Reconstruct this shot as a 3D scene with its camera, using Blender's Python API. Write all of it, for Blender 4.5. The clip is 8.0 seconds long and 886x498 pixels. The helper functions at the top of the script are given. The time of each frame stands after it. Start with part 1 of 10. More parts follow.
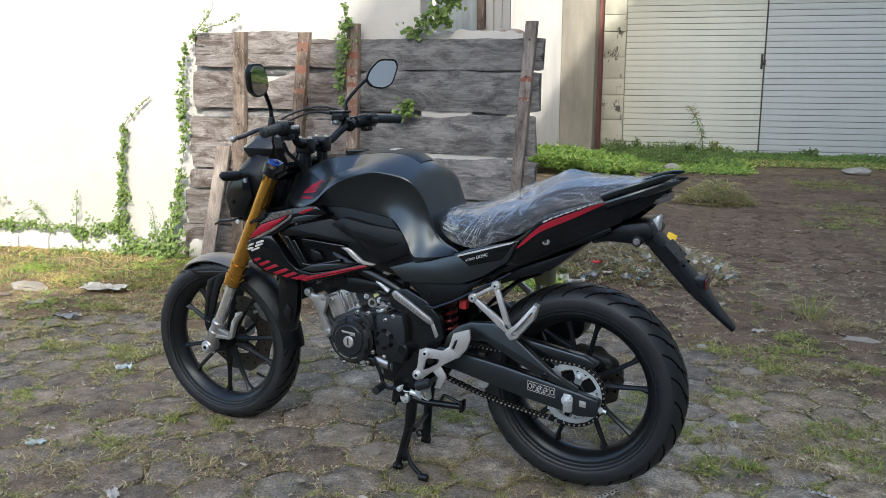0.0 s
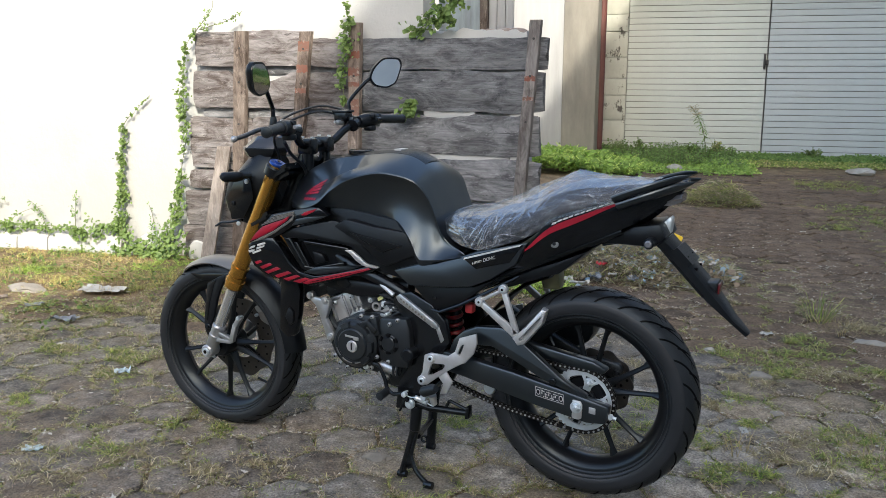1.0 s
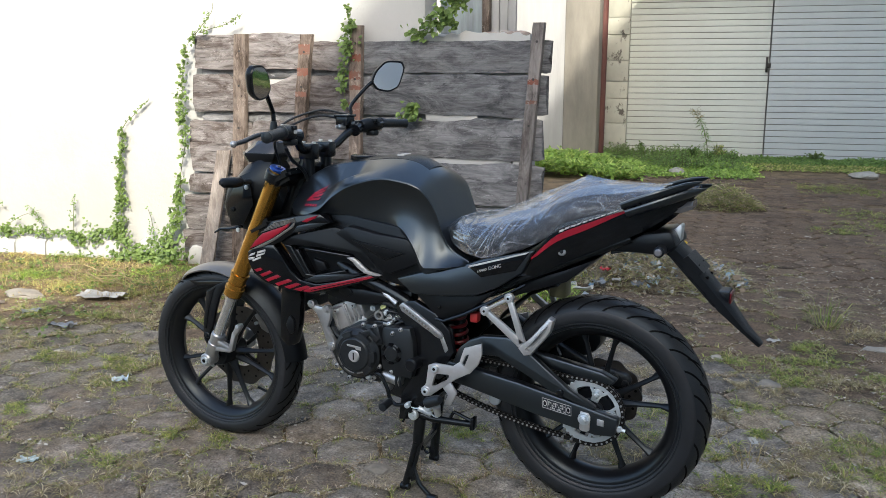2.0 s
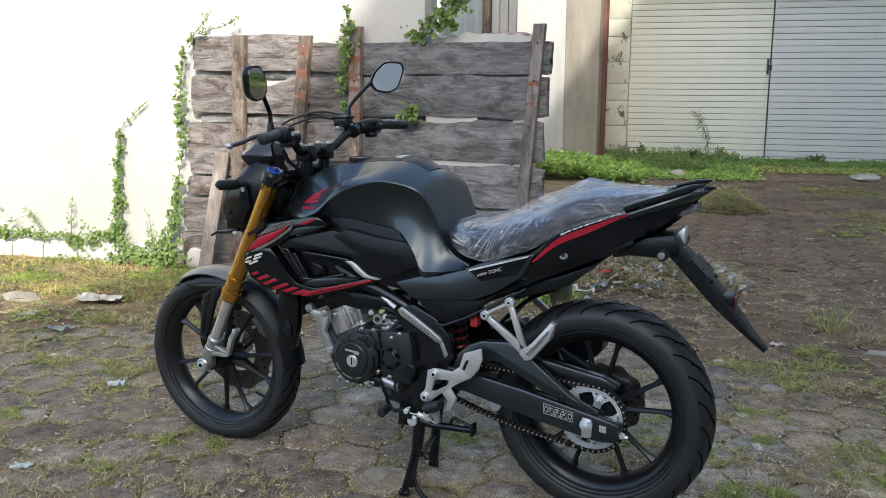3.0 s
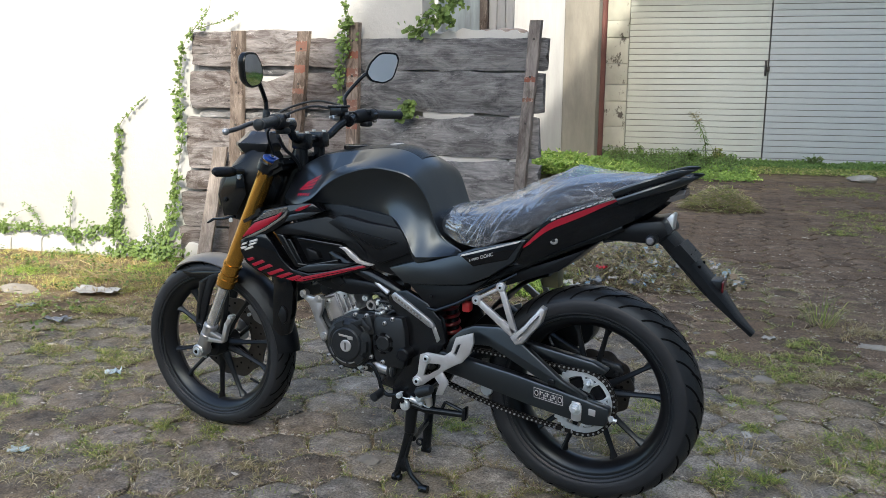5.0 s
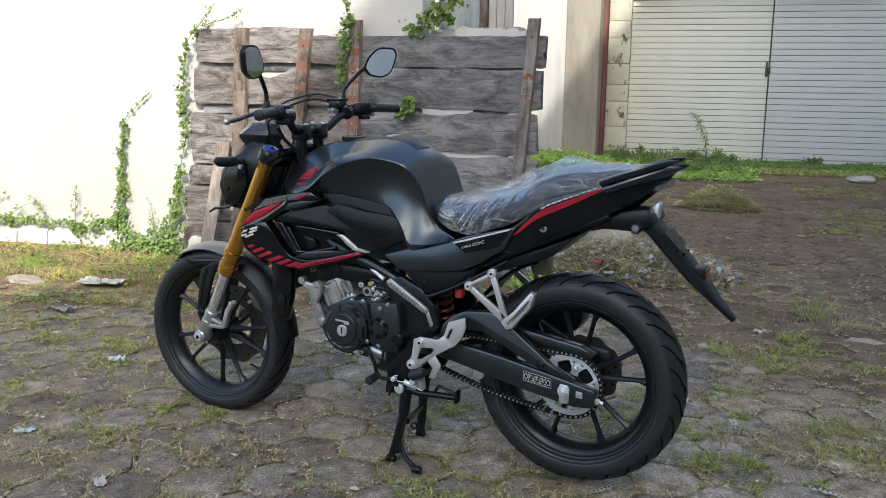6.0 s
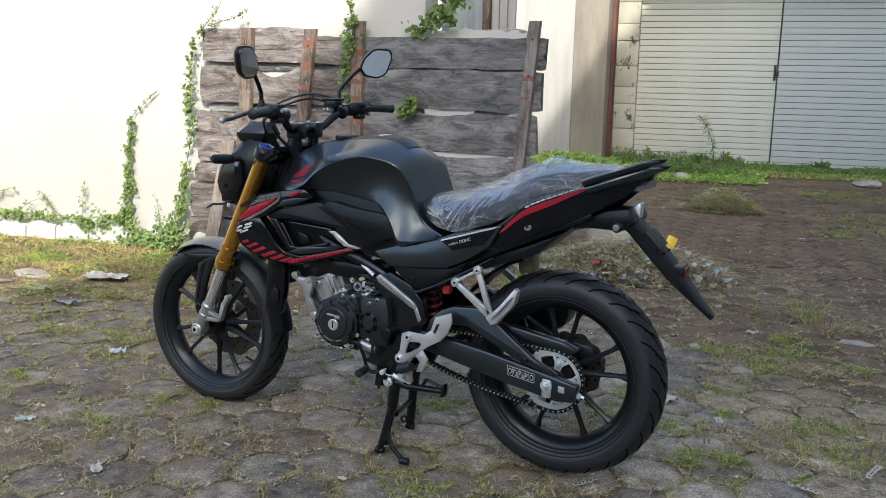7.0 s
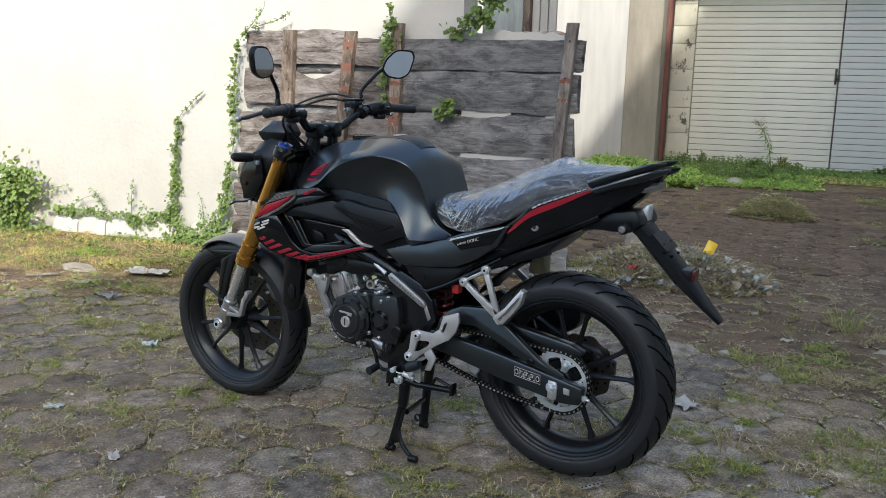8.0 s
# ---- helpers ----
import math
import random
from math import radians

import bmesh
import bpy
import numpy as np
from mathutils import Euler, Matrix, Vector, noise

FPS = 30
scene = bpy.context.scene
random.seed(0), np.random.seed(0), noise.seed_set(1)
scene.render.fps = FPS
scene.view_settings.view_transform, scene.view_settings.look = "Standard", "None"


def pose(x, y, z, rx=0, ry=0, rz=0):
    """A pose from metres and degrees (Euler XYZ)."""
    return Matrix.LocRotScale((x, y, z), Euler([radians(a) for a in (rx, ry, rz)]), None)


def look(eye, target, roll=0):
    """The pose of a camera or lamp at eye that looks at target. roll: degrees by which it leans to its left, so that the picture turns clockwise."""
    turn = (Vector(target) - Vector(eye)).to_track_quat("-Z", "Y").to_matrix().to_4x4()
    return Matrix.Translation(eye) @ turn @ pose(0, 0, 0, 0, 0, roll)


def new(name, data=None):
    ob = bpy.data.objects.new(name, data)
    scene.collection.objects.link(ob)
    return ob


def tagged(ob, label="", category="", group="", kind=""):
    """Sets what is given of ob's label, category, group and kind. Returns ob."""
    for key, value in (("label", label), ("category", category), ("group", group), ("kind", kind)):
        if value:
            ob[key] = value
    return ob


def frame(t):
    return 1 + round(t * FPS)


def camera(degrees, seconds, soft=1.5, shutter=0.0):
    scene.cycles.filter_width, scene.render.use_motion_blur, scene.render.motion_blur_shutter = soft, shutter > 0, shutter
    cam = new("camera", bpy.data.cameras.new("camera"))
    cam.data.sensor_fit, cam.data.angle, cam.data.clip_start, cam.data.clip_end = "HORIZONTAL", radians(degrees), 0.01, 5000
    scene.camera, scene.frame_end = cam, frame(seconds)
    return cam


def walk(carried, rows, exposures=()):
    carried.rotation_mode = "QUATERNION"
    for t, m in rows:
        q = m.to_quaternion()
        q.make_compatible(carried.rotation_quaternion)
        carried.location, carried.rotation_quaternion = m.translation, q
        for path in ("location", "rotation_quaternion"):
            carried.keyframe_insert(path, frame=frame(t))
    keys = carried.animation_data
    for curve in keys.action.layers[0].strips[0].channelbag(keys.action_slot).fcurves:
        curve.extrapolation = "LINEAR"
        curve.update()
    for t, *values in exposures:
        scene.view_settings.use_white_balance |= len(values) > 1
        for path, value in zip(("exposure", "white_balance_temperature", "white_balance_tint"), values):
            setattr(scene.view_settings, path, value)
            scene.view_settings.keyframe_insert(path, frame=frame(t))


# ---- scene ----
cam = camera(53.9, 8.0, soft=0.5)
EXPOSURES = [(0, 1.90, 6600, 7), (6.5, 1.89, 6600, 7), (8, 1.68, 6600, 7)]
PATH = [
    (0, (1.302, -2.303, 1.194), (0.451, -0.539, 0.793), 0.1),
    (0.5, (1.28, -2.279, 1.192), (0.432, -0.513, 0.791), 0.1),
    (1, (1.263, -2.258, 1.188), (0.411, -0.493, 0.788), 0.1),
    (1.5, (1.244, -2.234, 1.19), (0.392, -0.469, 0.793), 0.1),
    (3, (1.214, -2.178, 1.186), (0.36, -0.411, 0.797), 0.1),
    (3.5, (1.216, -2.169, 1.18), (0.362, -0.403, 0.791), 0.2),
    (4, (1.222, -2.171, 1.172), (0.365, -0.406, 0.786), 0.2),
    (4.5, (1.232, -2.182, 1.16), (0.377, -0.415, 0.776), 0.3),
    (6, (1.309, -2.269, 1.127), (0.449, -0.504, 0.746), 0.7),
    (6.5, (1.355, -2.292, 1.123), (0.486, -0.532, 0.742), 1.0),
    (7, (1.396, -2.297, 1.13), (0.513, -0.543, 0.75), 1.2),
    (7.5, (1.45, -2.274, 1.133), (0.506, -0.552, 0.757), 1.2),
    (8, (1.525, -2.24, 1.125), (0.523, -0.55, 0.749), 1.4),
]
walk(cam, [(t, look(eye, target, roll)) for t, eye, target, roll in PATH], EXPOSURES)

# ---- site frame: s along the walls, w away from the yard, z up ----
SITE_TURN = 10.3
SITE = pose(0, 0, 0, 0, 0, SITE_TURN)
CS, SN = math.cos(radians(SITE_TURN)), math.sin(radians(SITE_TURN))


def to_site(x, y):
    return x * CS + y * SN, -x * SN + y * CS


# ---- world and sun ----
SUN_WAY = (SITE.to_3x3() @ Vector((-0.42, 0.95, -0.70))).normalized()
world = bpy.data.worlds.new("world")
scene.world = world
world.use_nodes = True
wn = world.node_tree.nodes
sky = wn.new("ShaderNodeTexSky")
sky.sky_type, sky.sun_disc = "NISHITA", False
sky.sun_elevation = math.asin(-SUN_WAY.z)
sky.sun_rotation = math.atan2(-SUN_WAY.x, -SUN_WAY.y)
sky.air_density, sky.dust_density, sky.ozone_density = 1.0, 3.0, 1.0
world.node_tree.links.new(sky.outputs["Color"], wn["Background"].inputs["Color"])
wn["Background"].inputs["Strength"].default_value = 0.15
sun = new("sun", bpy.data.lights.new("sun", "SUN"))
sun.data.energy, sun.data.angle, sun.data.color = 1.6, radians(0.8), (1.0, 0.94, 0.845)
sun.rotation_mode = "QUATERNION"
sun.rotation_quaternion = SUN_WAY.to_track_quat("-Z", "Y")


# ---- materials ----
def mat(name, color, rough=0.6, metal=0.0, color2=None, scale=8.0, stretch=(1, 1, 1), bump=0.0, bump_scale=60.0,
        speck=None, speck_scale=40.0, speck_at=0.62, coat=0.0, dust=None, dust_scale=1.2, dust_at=0.5, random_tint=0.0, island=False, spec=0.5, detail=6.0, turn=0.0, fine=0.0, fine_scale=200.0):
    """A node material: two scales of colour noise, optional dark or light specks, fine relief, tint per object or island."""
    m = bpy.data.materials.new(name)
    m.use_nodes = True
    nt = m.node_tree
    nd, ln = nt.nodes, nt.links
    b = nd["Principled BSDF"]
    b.inputs["Roughness"].default_value, b.inputs["Metallic"].default_value = rough, metal
    b.inputs["Coat Weight"].default_value = coat
    b.inputs["Specular IOR Level"].default_value = spec
    co = nd.new("ShaderNodeTexCoord")
    mp = nd.new("ShaderNodeMapping")
    mp.inputs["Scale"].default_value = stretch
    mp.inputs["Rotation"].default_value = (0, 0, radians(turn))
    ln.new(co.outputs["Object"], mp.inputs["Vector"])
    last = None
    if random_tint:
        info = nd.new("ShaderNodeNewGeometry") if island else nd.new("ShaderNodeObjectInfo")
        rnd = info.outputs["Random Per Island"] if island else info.outputs["Random"]
        off = nd.new("ShaderNodeVectorMath")
        off.operation = "MULTIPLY_ADD"
        comb = nd.new("ShaderNodeCombineXYZ")
        for k in "XYZ":
            ln.new(rnd, comb.inputs[k])
        ln.new(comb.outputs[0], off.inputs[0])
        off.inputs[1].default_value = (17, 31, 23)
        ln.new(mp.outputs[0], off.inputs[2])
        vec = off.outputs[0]
    else:
        vec = mp.outputs[0]
    if color2 is None:
        color2 = tuple(c * 0.8 for c in color)
    n1 = nd.new("ShaderNodeTexNoise")
    n1.inputs["Scale"].default_value, n1.inputs["Detail"].default_value = scale, detail
    n1.inputs["Roughness"].default_value = 0.62
    ln.new(vec, n1.inputs["Vector"])
    ramp = nd.new("ShaderNodeValToRGB")
    ramp.color_ramp.elements[0].position, ramp.color_ramp.elements[1].position = 0.32, 0.68
    ramp.color_ramp.elements[0].color, ramp.color_ramp.elements[1].color = (*color2, 1), (*color, 1)
    ln.new(n1.outputs["Fac"], ramp.inputs["Fac"])
    last = ramp.outputs["Color"]
    if speck:
        n2 = nd.new("ShaderNodeTexNoise")
        n2.inputs["Scale"].default_value, n2.inputs["Detail"].default_value = speck_scale, 5
        n2.inputs["Roughness"].default_value = 0.7
        ln.new(vec, n2.inputs["Vector"])
        r2 = nd.new("ShaderNodeValToRGB")
        r2.color_ramp.elements[0].position, r2.color_ramp.elements[1].position = speck_at, speck_at + 0.07
        ln.new(n2.outputs["Fac"], r2.inputs["Fac"])
        mx = nd.new("ShaderNodeMix")
        mx.data_type = "RGBA"
        mx.inputs[7].default_value = (*speck, 1)
        ln.new(r2.outputs["Color"], mx.inputs[0])
        ln.new(last, mx.inputs[6])
        last = mx.outputs[2]
    if random_tint:
        hsv = nd.new("ShaderNodeHueSaturation")
        mr = nd.new("ShaderNodeMapRange")
        mr.inputs["To Min"].default_value, mr.inputs["To Max"].default_value = 1 - random_tint, 1 + random_tint
        ln.new(rnd, mr.inputs["Value"])
        ln.new(mr.outputs[0], hsv.inputs["Value"])
        ln.new(last, hsv.inputs["Color"])
        last = hsv.outputs["Color"]
    if dust:
        gp = nd.new("ShaderNodeNewGeometry")
        n4 = nd.new("ShaderNodeTexNoise")
        n4.inputs["Scale"].default_value, n4.inputs["Detail"].default_value, n4.inputs["Roughness"].default_value = dust_scale, 9, 0.72
        ln.new(gp.outputs["Position"], n4.inputs["Vector"])
        r4 = nd.new("ShaderNodeValToRGB")
        r4.color_ramp.elements[0].position, r4.color_ramp.elements[1].position = dust_at - 0.06, dust_at + 0.16
        ln.new(n4.outputs["Fac"], r4.inputs["Fac"])
        m4 = nd.new("ShaderNodeMix")
        m4.data_type = "RGBA"
        m4.inputs[7].default_value = (*dust, 1)
        ln.new(r4.outputs["Color"], m4.inputs[0])
        ln.new(last, m4.inputs[6])
        last = m4.outputs[2]
    if fine:
        # grain: small lighter and darker grains all over
        n5 = nd.new("ShaderNodeTexNoise")
        n5.inputs["Scale"].default_value, n5.inputs["Detail"].default_value, n5.inputs["Roughness"].default_value = fine_scale, 3, 0.7
        ln.new(vec, n5.inputs["Vector"])
        r5 = nd.new("ShaderNodeMapRange")
        r5.inputs["From Min"].default_value, r5.inputs["From Max"].default_value = 0.3, 0.7
        r5.inputs["To Min"].default_value, r5.inputs["To Max"].default_value = 1 - fine, 1 + fine
        ln.new(n5.outputs["Fac"], r5.inputs["Value"])
        h5 = nd.new("ShaderNodeHueSaturation")
        ln.new(r5.outputs[0], h5.inputs["Value"])
        ln.new(last, h5.inputs["Color"])
        last = h5.outputs["Color"]
    ln.new(last, b.inputs["Base Color"])
    if bump:
        n3 = nd.new("ShaderNodeTexNoise")
        n3.inputs["Scale"].default_value, n3.inputs["Detail"].default_value = bump_scale, 8
        n3.inputs["Roughness"].default_value = 0.65
        ln.new(vec, n3.inputs["Vector"])
        bp = nd.new("ShaderNodeBump")
        bp.inputs["Strength"].default_value, bp.inputs["Distance"].default_value = min(1.0, bump), 0.01
        ln.new(n3.outputs["Fac"], bp.inputs["Height"])
        ln.new(bp.outputs[0], b.inputs["Normal"])
    return m


def leaf_mat(name, c1, c2, rough=0.5, trans=0.35):
    m = mat(name, c1, rough, color2=c2, scale=5, random_tint=0.35, island=True)
    nt = m.node_tree
    b, out = nt.nodes["Principled BSDF"], nt.nodes["Material Output"]
    tr = nt.nodes.new("ShaderNodeBsdfTranslucent")
    src = b.inputs["Base Color"].links[0].from_socket
    nt.links.new(src, tr.inputs["Color"])
    mx = nt.nodes.new("ShaderNodeMixShader")
    mx.inputs[0].default_value = trans
    nt.links.new(b.outputs[0], mx.inputs[1])
    nt.links.new(tr.outputs[0], mx.inputs[2])
    nt.links.new(mx.outputs[0], out.inputs["Surface"])
    return m


def palette(name, colors, rough=0.6, trans=0.0):
    """Each loose piece of the mesh takes one colour out of a few."""
    m = leaf_mat(name, colors[0], colors[0], rough, trans)
    nt = m.node_tree
    b = nt.nodes["Principled BSDF"]
    geo, ramp = nt.nodes.new("ShaderNodeNewGeometry"), nt.nodes.new("ShaderNodeValToRGB")
    ramp.color_ramp.interpolation = "CONSTANT"
    el = ramp.color_ramp.elements
    while len(el) < len(colors):
        el.new(0.5)
    for k, c in enumerate(colors):
        el[k].position = k / len(colors)
        el[k].color = (*c, 1)
    nt.links.new(geo.outputs["Random Per Island"], ramp.inputs["Fac"])
    hsv = next(n for n in nt.nodes if n.type == "HUE_SAT")
    nt.links.new(ramp.outputs["Color"], hsv.inputs["Color"])
    return m


M = dict(
    soil=mat("soil", (0.262, 0.188, 0.110), 0.96, color2=(0.080, 0.058, 0.035), scale=6, detail=12, bump=1.0, bump_scale=60,
             speck=(0.29, 0.25, 0.18), speck_scale=70, speck_at=0.62, fine=0.5, fine_scale=140, spec=0.2),
    paver=mat("paver", (0.340, 0.306, 0.260), 0.88, color2=(0.086, 0.077, 0.066), scale=16, detail=11, bump=1.0, bump_scale=75, fine=0.6, fine_scale=150, spec=0.30, dust=(0.22, 0.178, 0.118), dust_scale=3.0, dust_at=0.53,
              speck=(0.40, 0.37, 0.32), speck_scale=60, speck_at=0.62, random_tint=0.42),
    paver_mossy=mat("brown_shade_paver", (0.282, 0.243, 0.199), 0.9, color2=(0.066, 0.055, 0.045), scale=16, detail=11, bump=1.0, bump_scale=75, fine=0.6, fine_scale=150, spec=0.26, dust=(0.205, 0.155, 0.100), dust_scale=3.4, dust_at=0.51,
                    speck=(0.36, 0.34, 0.28), speck_scale=60, speck_at=0.63, random_tint=0.42),
    paver_far=mat("paver_far", (0.200, 0.146, 0.104), 0.92, color2=(0.045, 0.035, 0.024), scale=14, detail=11, bump=1.0, bump_scale=70, fine=0.6, fine_scale=110, spec=0.2, dust=(0.150, 0.106, 0.070), dust_scale=3.0, dust_at=0.47,
                  speck=(0.25, 0.23, 0.2), speck_scale=45, speck_at=0.66, random_tint=0.3, island=True),
    paver_far_grey=mat("farther_grey_paver", (0.255, 0.230, 0.190), 0.9, color2=(0.058, 0.052, 0.044), scale=15, detail=11, bump=1.0, bump_scale=70, fine=0.6, fine_scale=120, spec=0.22,
                       dust=(0.21, 0.17, 0.110), dust_scale=3.0, dust_at=0.52, speck=(0.38, 0.35, 0.30), speck_scale=50, speck_at=0.63, random_tint=0.25, island=True),
    paver_dusty=mat("dusty_paver", (0.365, 0.302, 0.224), 0.94, color2=(0.084, 0.068, 0.050), scale=15, detail=11, bump=1.0, bump_scale=75, fine=0.6, fine_scale=140, spec=0.2,
                    dust=(0.30, 0.236, 0.16), dust_scale=3.0, dust_at=0.52, speck=(0.34, 0.30, 0.24), speck_scale=60, speck_at=0.63, random_tint=0.40),
    plaster=mat("white_plaster", (0.462, 0.457, 0.436), 0.9, color2=(0.405, 0.40, 0.38), scale=2.2, bump=0.45, bump_scale=26,
                speck=(0.33, 0.315, 0.285), speck_scale=13, speck_at=0.70),
    plaster_far=mat("streaked_plaster", (0.41, 0.408, 0.396), 0.9, color2=(0.32, 0.318, 0.308), scale=2.2, stretch=(3, 3, 0.35),
                    bump=0.3, bump_scale=20, speck=(0.25, 0.24, 0.22), speck_scale=4, speck_at=0.68),
    concrete=mat("beige_concrete", (0.30, 0.275, 0.225), 0.92, color2=(0.19, 0.172, 0.140), scale=2.0, stretch=(2, 2, 0.5),
                 bump=0.5, bump_scale=18, speck=(0.2, 0.18, 0.15), speck_scale=7, speck_at=0.69),
    peeled=mat("peeled_masonry", (0.52, 0.52, 0.44), 0.9, color2=(0.40, 0.395, 0.335), scale=3, bump=0.6, bump_scale=14,
               speck=(0.10, 0.09, 0.075), speck_scale=9, speck_at=0.575, stretch=(1, 1, 0.6)),
    maroon=mat("maroon_paint", (0.13, 0.045, 0.035), 0.6, color2=(0.09, 0.032, 0.026), scale=4, bump=0.2),
    shutter=mat("cream_shutter_steel", (0.575, 0.595, 0.53), 0.5, color2=(0.52, 0.54, 0.48), scale=1.2, bump=0.05,
                speck=(0.4, 0.36, 0.3), speck_scale=9, speck_at=0.76),
    shutter_cool=mat("grey_white_shutter_steel", (0.475, 0.508, 0.50), 0.5, color2=(0.43, 0.46, 0.452), scale=1.2, bump=0.05, speck=(0.42, 0.42, 0.40), speck_scale=9, speck_at=0.76),
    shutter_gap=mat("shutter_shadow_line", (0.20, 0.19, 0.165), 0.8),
    steel_dark=mat("dark_latch_steel", (0.06, 0.055, 0.05), 0.5, 0.6),
    blueboard=mat("weathered_blue_board", (0.36, 0.42, 0.44), 0.8, color2=(0.22, 0.25, 0.26), scale=5, stretch=(4, 4, 0.6), bump=0.4),
    rust=mat("rust_red_paint", (0.20, 0.062, 0.038), 0.85, color2=(0.15, 0.10, 0.075), scale=16, bump=0.6, bump_scale=60,
             speck=(0.3, 0.24, 0.2), speck_scale=30, speck_at=0.58),
    rubble=mat("rubble_stone", (0.30, 0.27, 0.225), 0.92, color2=(0.16, 0.145, 0.12), scale=9, bump=0.8, bump_scale=35, random_tint=0.25),
    brickred=mat("broken_brick", (0.26, 0.14, 0.10), 0.95, color2=(0.3, 0.27, 0.24), scale=8, bump=0.9, bump_scale=40),
    limestone=mat("whitewashed_stone", (0.40, 0.385, 0.34), 0.92, color2=(0.24, 0.22, 0.18), scale=6, bump=0.8, bump_scale=20),
    leaf=leaf_mat("vine_leaf", (0.200, 0.285, 0.075), (0.105, 0.170, 0.042)),
    leaf_dark=leaf_mat("weed_leaf", (0.21, 0.33, 0.075), (0.085, 0.155, 0.035)),
    leaf_lush=leaf_mat("lush_leaf", (0.30, 0.43, 0.085), (0.17, 0.29, 0.05)),
    mixlush=palette("lush_grass", ((0.27, 0.41, 0.06), (0.36, 0.49, 0.09), (0.20, 0.33, 0.05), (0.42, 0.50, 0.13)), 0.55, 0.35),
    grass=leaf_mat("grass_blade", (0.26, 0.29, 0.075), (0.12, 0.17, 0.04)),
    straw=leaf_mat("dry_grass", (0.46, 0.37, 0.19), (0.27, 0.21, 0.1)),
    stem=mat("vine_stem", (0.15, 0.16, 0.07), 0.85),
    paper=mat("white_paper", (0.48, 0.475, 0.44), 0.7, color2=(0.30, 0.29, 0.26), scale=14, bump=0.3),
    grit=mat("earth_crumbs", (0.22, 0.18, 0.125), 0.95, color2=(0.12, 0.095, 0.065), scale=30, random_tint=0.45, island=True),
    litter=palette("litter_flake", ((0.60, 0.56, 0.48), (0.44, 0.38, 0.28), (0.28, 0.20, 0.11), (0.50, 0.46, 0.38), (0.17, 0.12, 0.075), (0.30, 0.24, 0.17)), 0.8),
    rubbish=palette("heap_scraps", ((0.52, 0.50, 0.47), (0.22, 0.17, 0.11), (0.13, 0.095, 0.06), (0.34, 0.30, 0.24), (0.13, 0.22, 0.30), (0.45, 0.43, 0.40), (0.09, 0.075, 0.06), (0.20, 0.15, 0.10), (0.24, 0.33, 0.38)), 0.7),
    mixgreen=palette("mixed_green_grass", ((0.24, 0.31, 0.065), (0.34, 0.36, 0.10), (0.16, 0.23, 0.05), (0.44, 0.40, 0.16), (0.29, 0.34, 0.075)), 0.55, 0.35),
    mixdry=palette("mixed_dry_grass", ((0.46, 0.39, 0.22), (0.38, 0.34, 0.14), (0.31, 0.245, 0.14), (0.55, 0.48, 0.31), (0.24, 0.19, 0.11)), 0.6, 0.3),
    mixheap=palette("dead_heap_stalks", ((0.34, 0.29, 0.20), (0.23, 0.18, 0.12), (0.44, 0.38, 0.26), (0.15, 0.115, 0.08), (0.30, 0.28, 0.15)), 0.7, 0.2),
    mixtan=palette("dead_brown_straw", ((0.46, 0.37, 0.275), (0.36, 0.27, 0.19), (0.56, 0.48, 0.37), (0.27, 0.19, 0.13)), 0.7, 0.25),
    mixred=palette("reddish_dry_grass", ((0.52, 0.38, 0.16), (0.62, 0.51, 0.24), (0.42, 0.28, 0.125), (0.52, 0.50, 0.16), (0.44, 0.44, 0.13)), 0.65, 0.3),
    teal=mat("faded_teal_wrapper", (0.2, 0.32, 0.33), 0.45, color2=(0.5, 0.55, 0.53), scale=25),
    bluebag=mat("pale_blue_wrapper", (0.35, 0.5, 0.6), 0.4, color2=(0.6, 0.66, 0.7), scale=25),
    greybag=mat("grey_plastic", (0.22, 0.24, 0.26), 0.35, color2=(0.06, 0.065, 0.07), scale=25),
    redbit=mat("red_wrapper", (0.44, 0.03, 0.035), 0.4),
    yellow=mat("yellow_packet", (0.75, 0.52, 0.02), 0.4, color2=(0.6, 0.4, 0.02), scale=20),
    rear_wall=mat("yard_plaster", (0.58, 0.57, 0.54), 0.9, color2=(0.48, 0.47, 0.45), scale=1.2, bump=0.2),
    rear_dark=mat("unseen_dark_plaster", (0.34, 0.33, 0.31), 0.9, color2=(0.22, 0.215, 0.205), scale=1.2, bump=0.2),
    # motorcycle
    satin=mat("satin_black_paint", (0.009, 0.0104, 0.0128), 0.30, color2=(0.006, 0.007, 0.0085), scale=3, coat=0.05, spec=0.85),
    gloss=mat("gloss_black_paint", (0.004, 0.004, 0.005), 0.12, coat=0.2, scale=3, spec=0.35),
    plastic=mat("matt_black_plastic", (0.006, 0.006, 0.007), 0.36, spec=0.28, color2=(0.005, 0.005, 0.006), scale=6, bump=0.12, bump_scale=400),
    frame=mat("frame_black_enamel", (0.006, 0.006, 0.007), 0.26, scale=5, spec=0.42),
    rubber=mat("tyre_rubber", (0.015, 0.016, 0.018), 0.44, spec=0.42, color2=(0.010, 0.0105, 0.012), scale=12, bump=0.15, bump_scale=300),
    sidewall=mat("tyre_sidewall", (0.0165, 0.019, 0.023), 0.46, spec=0.42, color2=(0.010, 0.0115, 0.0135), scale=9, bump=0.12, bump_scale=220),
    rim=mat("rim_black", (0.008, 0.008, 0.009), 0.30, scale=5, spec=0.36),
    gold=mat("gold_anodised", (0.50, 0.27, 0.055), 0.24, 0.9, color2=(0.42, 0.22, 0.045), scale=4),
